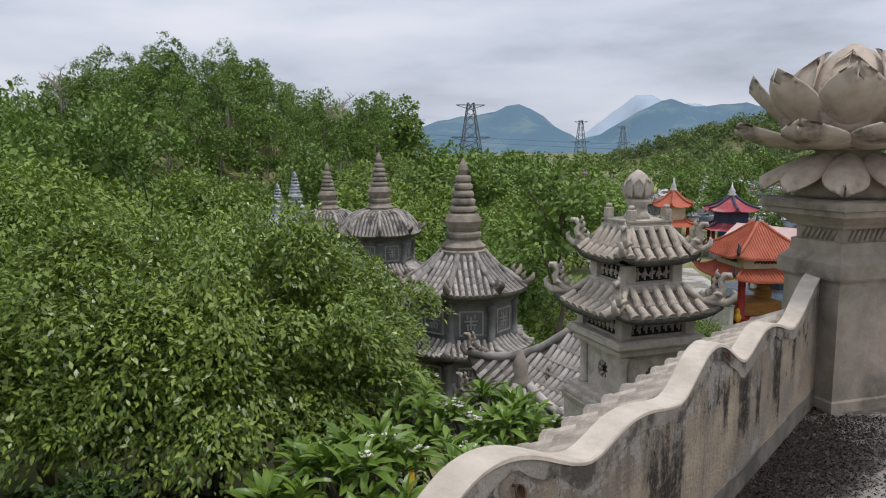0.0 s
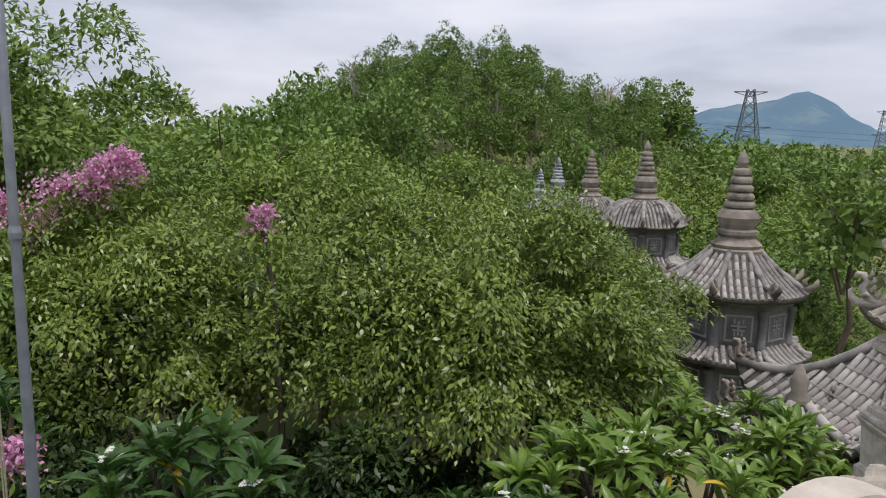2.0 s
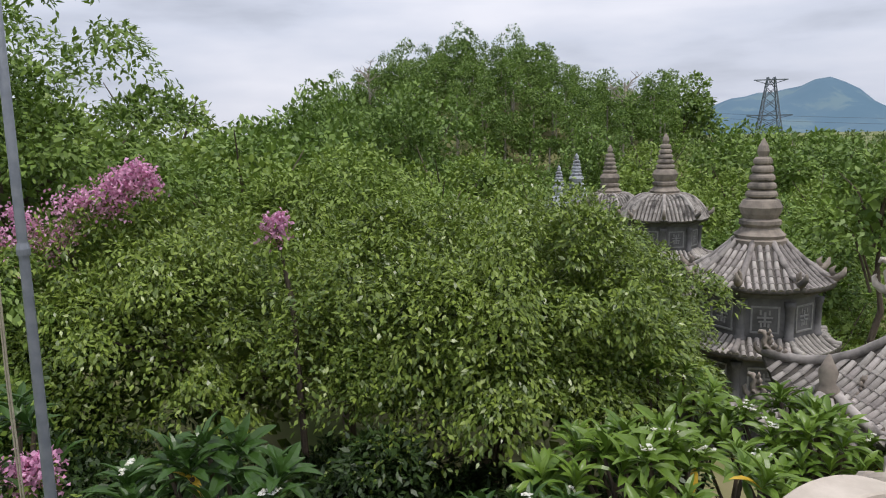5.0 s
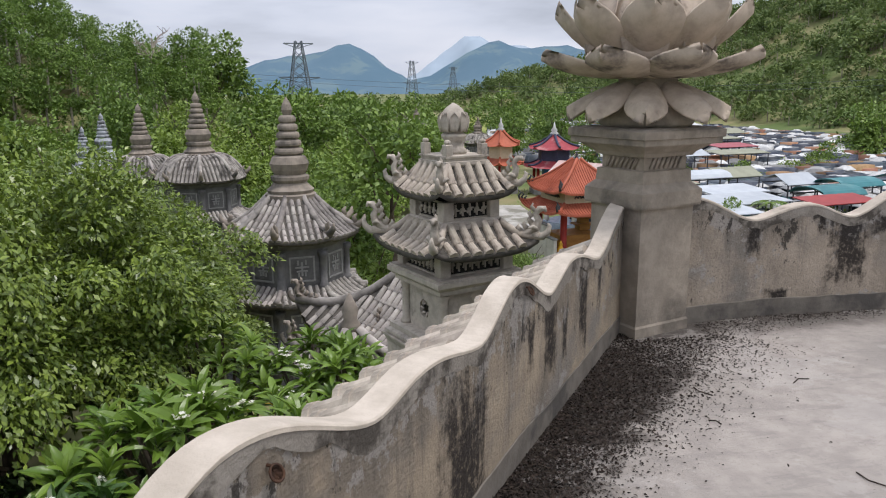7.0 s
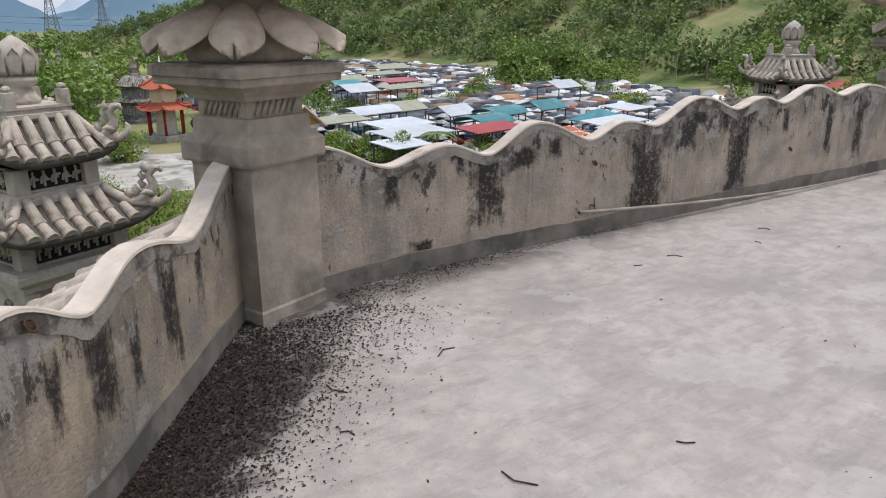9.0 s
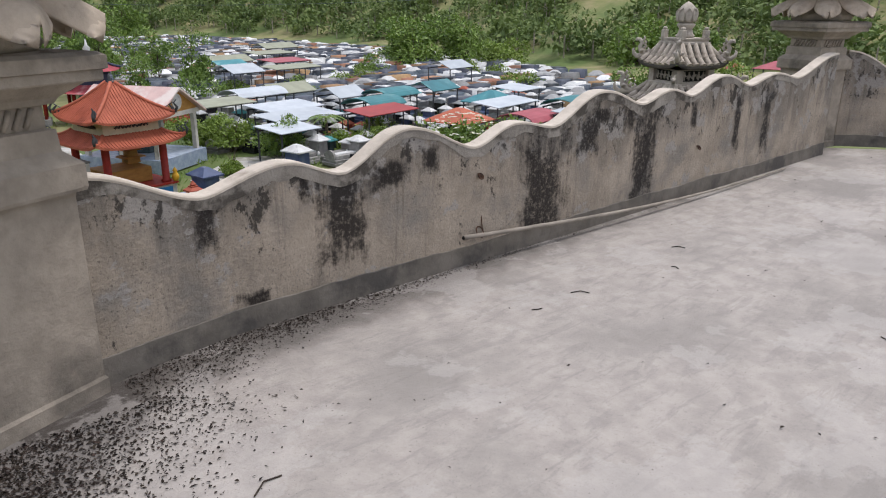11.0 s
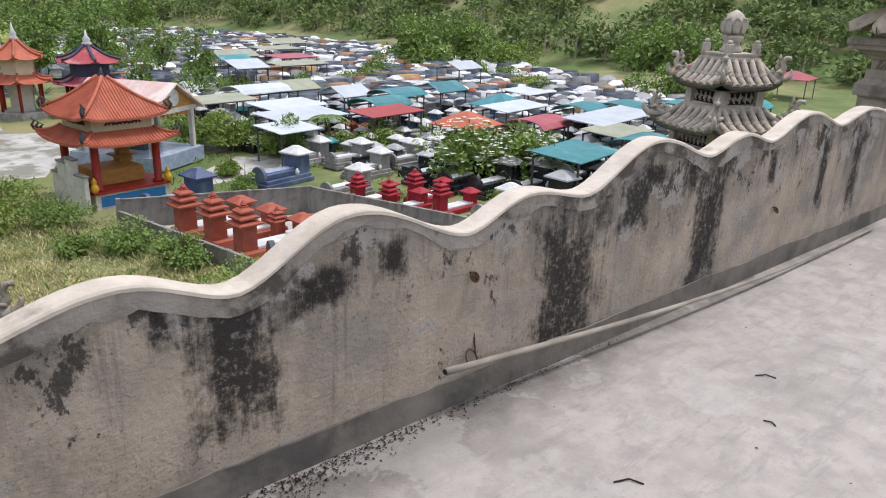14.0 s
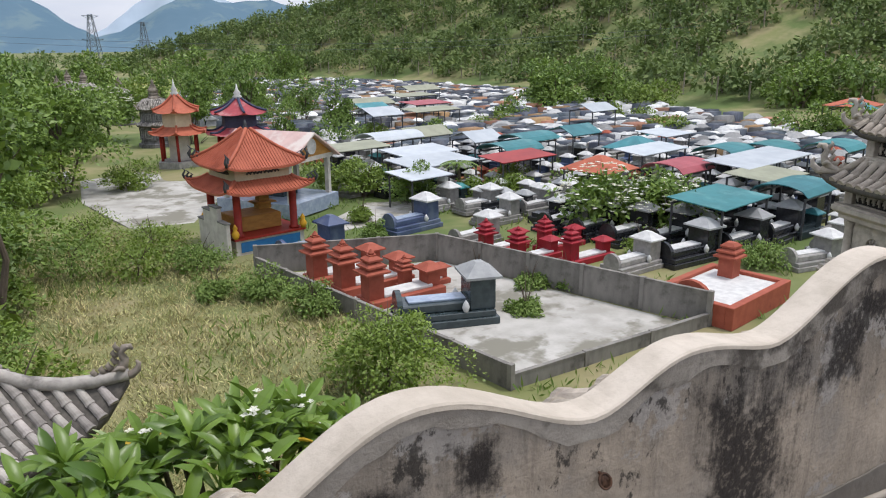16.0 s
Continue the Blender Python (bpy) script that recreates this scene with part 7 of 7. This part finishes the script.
def plumeria(base, spots, seed, label, material, pieces, length=0.36, flowers=0):
    """Forked grey branches that end in rosettes of long leaves; some rosettes carry flower heads."""
    rng = random.Random(seed)
    root = thing("plumeria", label, "plumeria tree", pose(*base), "plumeria shrubs under the parapet")
    me = leaf_me.copy()
    me.materials.append(material)
    yl = leaf_me.copy()
    yl.materials.append(M_YELLOWLEAF)
    bm = bmesh.new()
    vs, fs, off, made = [], [], 0, 0
    heads = []
    for i, (x, y, z) in enumerate(spots):
        p = Vector((x, y, z)) - Vector(base)
        lean = Vector((rng.uniform(-0.4, 0.4), rng.uniform(-0.4, 0.4), 1)).normalized()
        foot = Vector((p.x * 0.35, p.y * 0.35, p.z - rng.uniform(1.6, 2.6)))
        tube(bm, [foot, foot.lerp(p, 0.6) + Vector((0.1, 0, -0.1)), p], [0.05, 0.035, 0.028], 6)
        count = rng.randint(13, 18)
        start = rng.uniform(0, 6.28)
        if i < flowers:
            heads.append(p + lean * 0.30)
        for k in range(count):
            a = start + k * 2.4
            t = k / count
            pitch = radians(68 - 78 * t + rng.uniform(-10, 10))
            L = length * rng.uniform(0.8, 1.15) * (1 - 0.35 * (1 - t) * (k < 3))
            q = Matrix.Translation(p + lean * (0.12 - 0.14 * t)) @ lean.to_track_quat("Z", "Y").to_matrix().to_4x4() @ Matrix.Rotation(a, 4, "Z") @ Matrix.Rotation(-pitch, 4, "Y") @ Matrix.Rotation(rng.uniform(-0.3, 0.3), 4, "X") @ Matrix.Scale(L, 4)
            if made < pieces:
                ob = new("leaf", yl if (t > 0.8 and rng.random() < 0.18) else me)
                ob.parent = root
                ob.matrix_local = q
                made += 1
            else:
                r = np.array(q)
                vs.append(LEAF_V @ r[:3, :3].T + r[:3, 3])
                fs.append(LEAF_F + off)
                off += len(LEAF_V)
    part("branches", bm, M_BARK, root)
    if vs:
        tagged(raw_mesh("foliage", np.concatenate(vs), np.concatenate(fs), material, root), kind="stuff")
    if heads:
        rs = np.random.RandomState(seed)
        pts = np.concatenate([np.array(h) + rs.normal(size=(6, 3)) * [0.07, 0.07, 0.04] for h in heads])
        v, f = flower_heads(rs, pts, 0.055)
        raw_mesh("blossoms", v, f, M_WHITEFLOWER, root, "white plumeria blossoms")
    return root


def rosette_spots(seed, n, cx, cy, cz, rx, ry, dome):
    rng = random.Random(seed)
    out = []
    while len(out) < n:
        a, q = rng.uniform(0, 6.28), math.sqrt(rng.random())
        x, y = cx + rx * q * math.cos(a), cy + ry * q * math.sin(a)
        if all((x - p[0]) ** 2 + (y - p[1]) ** 2 > 0.05 for p in out):
            out.append((x, y, cz + dome * (1 - q * q) + rng.uniform(-0.18, 0.18)))
    return out


plumeria((-1.3, 8.6, GROUND), rosette_spots(1, 38, -1.3, 8.7, -3.0, 1.9, 1.2, 0.7), 1, "bright plumeria shrub with white flowers and a few yellow leaves", M_PLUMERIA, 300, 0.46, flowers=9)
plumeria((0.35, 11.4, GROUND), rosette_spots(2, 34, 0.25, 11.4, -3.5, 1.3, 1.1, 0.9), 2, "bright green plumeria shrub before the stupa", M_PLUMERIA, 120, 0.42, flowers=5)
plumeria((-2.2, 12.6, GROUND), rosette_spots(3, 22, -1.9, 12.2, -3.3, 1.2, 0.9, 0.8), 3, "plumeria shrub at the edge of the tree crown", M_PLUMERIA, 60, 0.42, flowers=2)
# the next three shrubs wear the leaf copy that has shade painted in
plumeria((-2.9, 7.4, GROUND), rosette_spots(4, 20, -2.8, 7.4, -3.4, 1.2, 0.8, 0.5), 4, "plumeria shrub low in the shade, leaves painted darker for it", M_PLUMERIA_SHADED, 100, flowers=1)
plumeria((-5.9, 5.4, GROUND), rosette_spots(5, 15, -5.8, 5.2, -2.35, 1.3, 0.7, 0.55), 5, "dark-green plumeria shrub with one flower head, shade painted in", M_PLUMERIA_SHADED, 220, 0.5, flowers=2)
plumeria((-9.0, 4.6, GROUND), rosette_spots(6, 20, -8.9, 4.4, -1.9, 1.3, 0.9, 0.8), 6, "dark-green plumeria shrub by the flagpole, shade painted in", M_PLUMERIA_SHADED, 100, 0.42, flowers=2)
plumeria((5.2, 10.0, GROUND), rosette_spots(7, 62, 5.3, 9.9, -2.9, 2.2, 1.5, 0.75), 7, "glossy plumeria shrub with white flowers below the curved parapet", M_PLUMERIA, 300, 0.5, flowers=8)


# ---- pink blossom ----
def blossom_bough(m, spikes, seed, label):
    root = thing("blossom_bough", label, "flowering branch", m, "pink flowering branches")
    rs = np.random.RandomState(seed)
    bm = bmesh.new()
    arrays, leaves = [], []
    for a, b in spikes:
        a, b = np.array(a, float), np.array(b, float)
        tube(bm, [a, (a + b) / 2 + np.array([0, 0, 0.05]), b], [0.02, 0.015, 0.008], 5)
        n = int(640 * np.linalg.norm(b - a) + 30)
        u = rs.rand(n)
        w = min(1.0, 0.35 + np.linalg.norm(b - a)) * (0.15 * (1 - 0.75 * u) + 0.03)
        q = a + (b - a) * u[:, None] + rs.normal(size=(n, 3)) * w[:, None]
        arrays.append(leaf_arrays(q, rs.normal(size=(n, 3)) + [0, 0, 0.3], rs.normal(size=(n, 3)) + [0, 0, 0.8], rs.uniform(0.05, 0.10, n), rs.uniform(0.04, 0.075, n), 0.2, 0.4))
        ql = a + (b - a) * (rs.rand(40) * 0.35)[:, None] + rs.normal(size=(40, 3)) * 0.16 - [0, 0, 0.12]
        leaves.append(leaf_arrays(ql, rs.normal(size=(40, 3)) + [0, 0, -0.5], rs.normal(size=(40, 3)) + [0, 0, 1], rs.uniform(0.14, 0.22, 40), rs.uniform(0.05, 0.08, 40)))
    tube(bm, [np.array(spikes[0][0]), np.array(spikes[0][0]) + [0.1, 0.2, -1.2], np.array([0.3, 0.3, -(m.translation.z - GROUND)])], [0.03, 0.05, 0.08], 6)
    part("twig", bm, M_BARK, root)
    v, f = merge(arrays)
    raw_mesh("blossoms", v, f, M_PINK, root, "pink blossom clusters")
    v, f = merge(leaves)
    raw_mesh("leaves", v, f, M_LEAF_LIGHT, root)
    return root


blossom_bough(pose(-11.7, 9.0, 0.55), [((-0.7, -0.3, -0.05), (-0.05, 0.1, 0.3)), ((-0.1, 0, 0.1), (0.75, 0.35, 0.85)), ((0.2, 0.1, 0.1), (0.95, 0.4, 0.75)), ((0.1, 0.0, 0.05), (0.55, 0.25, 0.7)), ((-0.9, -0.5, -0.6), (-1.3, -0.8, 0.1)), ((-0.9, -0.5, -0.8), (-0.35, -0.3, -0.35)), ((-1.2, -0.8, -0.75), (-1.8, -1.1, -0.3)), ((0.95, 0.4, 0.3), (1.05, 0.45, 0.55))], 61, "bough of bright pink blossom standing over the leaves")
blossom_bough(pose(-7.8, 9.25, 0.2), [((0, 0, 0.0), (0.08, 0.02, 0.36)), ((-0.12, 0, 0.0), (-0.16, 0, 0.28)), ((0.05, 0, -0.05), (-0.1, 0.1, 0.1))], 62, "small upright tuft of pink blossom")
blossom_bough(pose(-7.75, 4.3, -1.85), [((-0.1, 0, 0), (0.25, 0.1, 0.12)), ((0.3, 0.1, -0.1), (0.36, 0.12, 0.25))], 63, "low sprig of pink blossom in the shade")

# ---- wooded knoll and slope ----
def wood(name, spots, seed, pads, tufts, size, crown, material, label, trunk_label, trunk=0.09, pad=0.50, tall=1.0):
    """Many trees as one wood: each an upright crown of a few leafy pads over a thin trunk."""
    arrays, tv, tf, o = [], [], [], 0
    for i, (x, y, h, r) in enumerate(spots):
        z = float(land(x, y))
        arrays.append(clump_crown((x, y, z + h * crown), (r * 0.9, r * 0.9, h * (1 - crown) * tall), pads, tufts, seed + i, size * r / 2.0, pad, -0.8, 0.1, (0.2, 1.0), 0.6, 1.1, -0.5))
        w = trunk
        q = np.array([(-w, -w, -0.3), (w, -w, -0.3), (w, w, -0.3), (-w, w, -0.3), (-w, -w, h * 0.6), (w, -w, h * 0.6), (w, w, h * 0.6), (-w, w, h * 0.6)]) + [x, y, z]
        tv.append(q), tf.append(np.array([(0, 1, 5, 4), (1, 2, 6, 5), (2, 3, 7, 6), (3, 0, 4, 7)]) + o)
        o += 8
    v, f = merge(arrays)
    tagged(raw_mesh(name, v, f, material), label, "woodland", kind="stuff")
    tagged(raw_mesh(name + "_trunks", np.concatenate(tv), np.concatenate(tf), M_PALEBARK), trunk_label, "tree trunks", kind="stuff")


rng = random.Random(8)
knoll = []
for _ in range(5000):
    if len(knoll) >= 250:
        break
    x, y = rng.uniform(-72, -12), rng.uniform(72, 122)
    if float(land(x, y)) > -3.5 and all((x - a) ** 2 + (y - b) ** 2 > 6.5 for a, b, _, _ in knoll):
        knoll.append((x, y, rng.uniform(5.6, 9.0), rng.uniform(1.3, 2.1)))
wood("knoll_wood", knoll, 700, 10, 95, 0.36, 0.66, M_LEAF_DARK, "dense upright acacia wood on the knoll", "thin pale trunks in the knoll wood", pad=0.36, tall=1.2)
under = []
for i in range(260):
    x, y = rng.uniform(-70, 8), rng.uniform(62, 100)
    under.append((x, y, rng.uniform(1.6, 3.2), rng.uniform(1.4, 2.6)))
wood("knoll_scrub", under, 1200, 5, 50, 0.40, 0.4, M_LEAF_MID, "green scrub at the foot of the knoll", "thin stems in the scrub")
slope = []
while len(slope) < 2700:
    az, r = rng.uniform(9, 78), math.sqrt(rng.uniform(95 ** 2, 345 ** 2))
    x, y = r * math.sin(radians(az)), r * math.cos(radians(az))
    h = float(land(x, y))
    if h > -7.3 and noise.noise((x * 0.022, y * 0.022, 0.5)) > -0.5:
        slope.append((x, y, rng.uniform(3.0, 6.5), rng.uniform(1.9, 3.8)))
wood("slope_wood", slope, 4000, 4, 28, 0.64, 0.45, M_LEAF_SLOPE, "patchy green wood over the long slope", "stems in the slope wood")
plain = []
while len(plain) < 420:
    az, r = rng.uniform(-55, 20), math.sqrt(rng.uniform(130 ** 2, 620 ** 2))
    x, y = r * math.sin(radians(az)), r * math.cos(radians(az))
    if noise.noise((x * 0.012, y * 0.012, 3.5)) > -0.05 and not (14 < x < 75 and 150 < y < 260):
        plain.append((x, y, rng.uniform(4, 7), rng.uniform(3, 5)))
wood("plain_wood", plain, 7000, 4, 22, 0.8, 0.4, M_LEAF_SLOPE, "scattered far trees over the plain", "far stems")


def bare_tree(m, h, seed, label):
    root = thing("bare_tree", label, "dead tree", m, "bare pale trees on the knoll")
    rng = random.Random(seed)
    bm = bmesh.new()
    tube(bm, [(0, 0, -0.2), (0.2, 0, h * 0.5), (0.1, 0, h * 0.8)], [0.22, 0.16, 0.1], 6)
    part("trunk", bm, M_PALEBARK, root)
    for i in range(9):
        bm = bmesh.new()
        a = rng.uniform(0, 6.28)
        s = Vector((0.12, 0, h * rng.uniform(0.45, 0.8)))
        e = s + Vector((math.cos(a) * 1.7, math.sin(a) * 1.7, rng.uniform(0.8, 2.2)))
        tube(bm, [s, s.lerp(e, 0.5) + Vector((0, 0, 0.3)), e], [0.09, 0.07, 0.04], 5)
        for k in range(6):
            b = rng.uniform(0, 6.28)
            q = s.lerp(e, rng.uniform(0.4, 1.0))
            tube(bm, [q, q + Vector((math.cos(b) * 0.8, math.sin(b) * 0.8, rng.uniform(0.1, 0.9)))], [0.045, 0.02], 4)
        part("limb", bm, M_PALEBARK, root)
    return root


bare_tree(pose(-16.4, 84.0, float(land(-16.4, 84.0))), 10.0, 3, "bleached bare tree standing on the knoll")
bare_tree(pose(-52.0, 88.0, float(land(-52.0, 88.0))), 9.5, 4, "thin bare tree among the acacias")

# ---- dry meadow grass ----
rs = np.random.RandomState(77)
n = 60000
px, py = rs.uniform(-1, 15, n), rs.uniform(17, 47, n)
keep = ((px - 6) / 9) ** 2 + ((py - 31) / 15) ** 2 < 1.0
keep &= ~((px > 13.2 + (33.8 - py) * 0.17) & (py < 34.5))
keep &= ~((px > 12.0) & (py > 36.0))
px, py = px[keep], py[keep]
n = len(px)
clump = np.sin(px * 1.7 + 2 * np.sin(py * 0.9)) * np.sin(py * 1.3 + px * 0.4)
base = np.stack([px, py, land(px, py) - 0.02], -1)
along = np.stack([rs.normal(size=n) * 0.9, rs.normal(size=n) * 0.9, np.ones(n)], -1)
L = rs.uniform(0.12, 0.36, n) * (1 + 0.6 * clump)
v, f = leaf_arrays(base, along, rs.normal(size=(n, 3)) + [0, 0, 1.2], L, np.full(n, 0.035))
tagged(raw_mesh("dry_grass", v, f, M_MEADOW), "dry yellow-brown meadow grass", "grass", kind="stuff")
n = 26000
az, r = np.radians(rs.uniform(4, 58, n)), np.sqrt(rs.uniform(22 ** 2, 75 ** 2, n))
px, py = r * np.sin(az), r * np.cos(az)
patch = np.sin(px * 0.55 + 1.5 * np.sin(py * 0.41)) * np.sin(py * 0.63 + 0.8) > 0.1
inside = (px > 13.4 + (33.8 - py) * 0.17) & (py > 18.5) & (py < 34) & (px < 24)
lot = (px > 8.6) & (px < 17.5) & (py > 43) & (py < 66)
keep = patch & ~inside & ~lot
px, py = px[keep], py[keep]
n = len(px)
base = np.stack([px, py, land(px, py) - 0.02], -1)
along = np.stack([rs.normal(size=n) * 0.6, rs.normal(size=n) * 0.6, np.ones(n)], -1)
v, f = leaf_arrays(base, along, rs.normal(size=(n, 3)), rs.uniform(0.15, 0.6, n), np.full(n, 0.07))
tagged(raw_mesh("green_weeds", v, f, M_WEED), "green weeds between the graves", "weeds", kind="stuff")

# ---- small things on the terrace ----
flagpole = thing("flagpole", "tall grey metal flagpole with two slack ropes", "flagpole", pose(-5.50, 3.13, GROUND))
bm = bmesh.new()
lathe(bm, [(0.06, 0.0), (0.052, 5.5), (0.038, 9.0), (0.032, 15.0)], 12)
part("pole", bm, M_STEEL, flagpole, smooth=True)
bm = bmesh.new()
lathe(bm, [(0.16, 0.0), (0.16, 0.2), (0.07, 0.25)], 12)
part("base", bm, M_GREYTOMB, flagpole)
bm = bmesh.new()
lathe(bm, [(0.05, 8.95), (0.052, 9.0), (0.04, 9.05)], 12)
part("joint_collar", bm, M_STEEL, flagpole)
for k, off in ((0, 0.0), (1, 0.03)):
    bm = bmesh.new()
    tube(bm, [(-0.16 + 0.02 * k, -0.10, 1.0), (-0.19 + off * 1.4, -0.11, 5.0), (-0.205 + off, -0.12, 8.0), (-0.16 + 0.6 * off, -0.10, 11.0), (-0.05, -0.04, 14.9)], 0.008, 5)
    part("rope", bm, M_ROPE, flagpole)

pipe = thing("bamboo_pole", "dry bamboo pole leaning along the parapet foot", "pole", pose(5.17, face_y(5.17) - 0.045, 0.21))
bm = bmesh.new()
pts, rad = [], []
n = 46
end = Vector((9.75 - 5.17, face_y(9.75) - face_y(5.17) - 0.05, -0.185))
for i in range(n + 1):
    k = i / n
    p = end * k + Vector((0, -0.05 * math.sin(math.pi * k), -0.05 * math.sin(math.pi * k)))
    pts.append(p)
    rad.append(0.0155 * (1 - 0.45 * k) * (1.14 if i % 7 == 0 else 1.0))
tube(bm, pts, rad, 10)
part("cane", bm, M_BAMBOO, pipe, smooth=True)
# the cane is closed; a dark disc paints the shade of its mouth
bm = bmesh.new()
lathe(bm, [(0.013, 0.0), (0.013, 0.003)], 10)
mouth = part("hollow_end", bm, M_SHADOWHOLE, pipe, "hollow mouth, its inner shade painted as a dark disc")
mouth.matrix_local = Matrix.Translation((-0.003, 0, 0)) @ Matrix.Rotation(-math.pi / 2, 4, "Y")
bm = bmesh.new()
tube(bm, [(0.17 + 0.03 * math.cos(a), 0.02 + 0.03 * math.sin(a) * 0.6, 0.035 * math.sin(a)) for a in [i * 0.55 for i in range(13)]] + [(0.2, 0.045, 0.12)], 0.004, 5)
part("wire_tie", bm, M_RUST, pipe, "rusty wire tie")


def wall_ring(m, label):
    root = thing("wall_ring", label, "iron ring", m, "rusty rings in the parapet")
    bm = bmesh.new()
    ring = [(0.021 + 0.0036 * math.cos(2 * math.pi * i / 8), 0.0036 * math.sin(2 * math.pi * i / 8)) for i in range(9)]
    lathe(bm, ring, 20)
    bmesh.ops.transform(bm, matrix=Matrix.Translation((0, -0.026, -0.008)) @ Matrix.Rotation(radians(58), 4, "X"), verts=bm.verts[:])
    part("loop", bm, M_RUST, root, smooth=True)
    bm = bmesh.new()
    tube(bm, [(0.002, 0.012, 0.004), (0.0, -0.010, 0.006)], 0.0045, 6)
    part("staple", bm, M_RUST, root)
    return root


wall_ring(LEFT_M @ pose(-1.485, -0.002, 0.86), "rusty iron ring hooked in the plaster")
wall_ring(LEFT_M @ pose(0.32, -0.002, 0.845), "rusty iron ring hooked in the plaster")
wall_ring(pose(5.33, face_y(5.33) - 0.002, 0.60), "rusty iron ring hooked in the plaster")
wall_ring(pose(8.05, face_y(8.05) - 0.002, 0.45), "rusty iron ring hooked in the plaster")


# ---- litter ----
def litter(name, pts, size, seed, label):
    rs = np.random.RandomState(seed)
    n = len(pts)
    base = np.concatenate([pts, rs.uniform(0.002, 0.006, (n, 1))], axis=1)
    along = np.stack([rs.normal(size=n), rs.normal(size=n), rs.uniform(0.0, 0.35, n)], -1)
    L = size * rs.uniform(0.4, 1.5, n)
    v, f = leaf_arrays(base, along, np.tile([0, 0, 1.0], (n, 1)) + 0.5 * rs.normal(size=(n, 3)), L, L * rs.uniform(0.3, 0.7, n), 0.25)
    return tagged(raw_mesh(name, v, f, M_LITTER), label, "leaf litter", kind="stuff")


rs = np.random.RandomState(31)
n = 62000
s = rs.uniform(-4.5, 2.6, n)
off = np.abs(rs.normal(size=n)) * np.interp(s, [-4.5, -1, 0.5, 1.5, 2.4], [0.12, 0.16, 0.22, 0.34, 0.44]) + 0.005
q = np.stack([0.96 + WALL_DIR.x * s + WALL_DIR.y * off, 2.49 + WALL_DIR.y * s - WALL_DIR.x * off], -1)
edge = np.array([face_y(x) for x in q[:, 0]])
q = q[(q[:, 1] < edge - 0.03) & ~((np.abs((q[:, 0] - 2.555) * 0.94 + (q[:, 1] - 4.56) * 0.34) < 0.27) & (q[:, 1] > 4.2))]
litter("leaf_litter_corner", q, 0.015, 32, "drift of dark leaf crumbs along the parapet foot")
n = 3600
x = 2.95 + np.abs(rs.normal(size=n)) * 1.2
x = x[x < 10.9]
q = np.stack([x, np.array([face_y(a) for a in x]) - 0.02 - np.abs(rs.normal(size=len(x))) * np.interp(x, [2.9, 3.6, 5, 11], [0.30, 0.12, 0.035, 0.02])], -1)
litter("leaf_litter_wall", q, 0.012, 33, "thin line of dark leaf crumbs along the curved parapet")
q = np.stack([rs.uniform(0.2, 12.5, 420), rs.uniform(-3.5, 4.25, 420)], -1)
q = q[q[:, 1] < 2.2 + 1.37 * (q[:, 0] - 0.96)]
litter("scattered_crumbs", q, 0.017, 34, "scattered dry leaf bits on the floor")
bm = bmesh.new()
for i in range(16):
    a = random.Random(900 + i)
    x, y, t = a.uniform(2.0, 8.5), a.uniform(0.8, 4.0), a.uniform(0, 6.28)
    L = a.uniform(0.05, 0.16)
    tube(bm, [(x, y, 0.004), (x + L * 0.5 * math.cos(t), y + L * 0.5 * math.sin(t), 0.008), (x + L * math.cos(t + 0.4), y + L * math.sin(t + 0.4), 0.005)], 0.0035, 4)
tagged(part("twigs", bm, M_LITTER), "small dry twigs on the concrete", "twigs", kind="stuff")
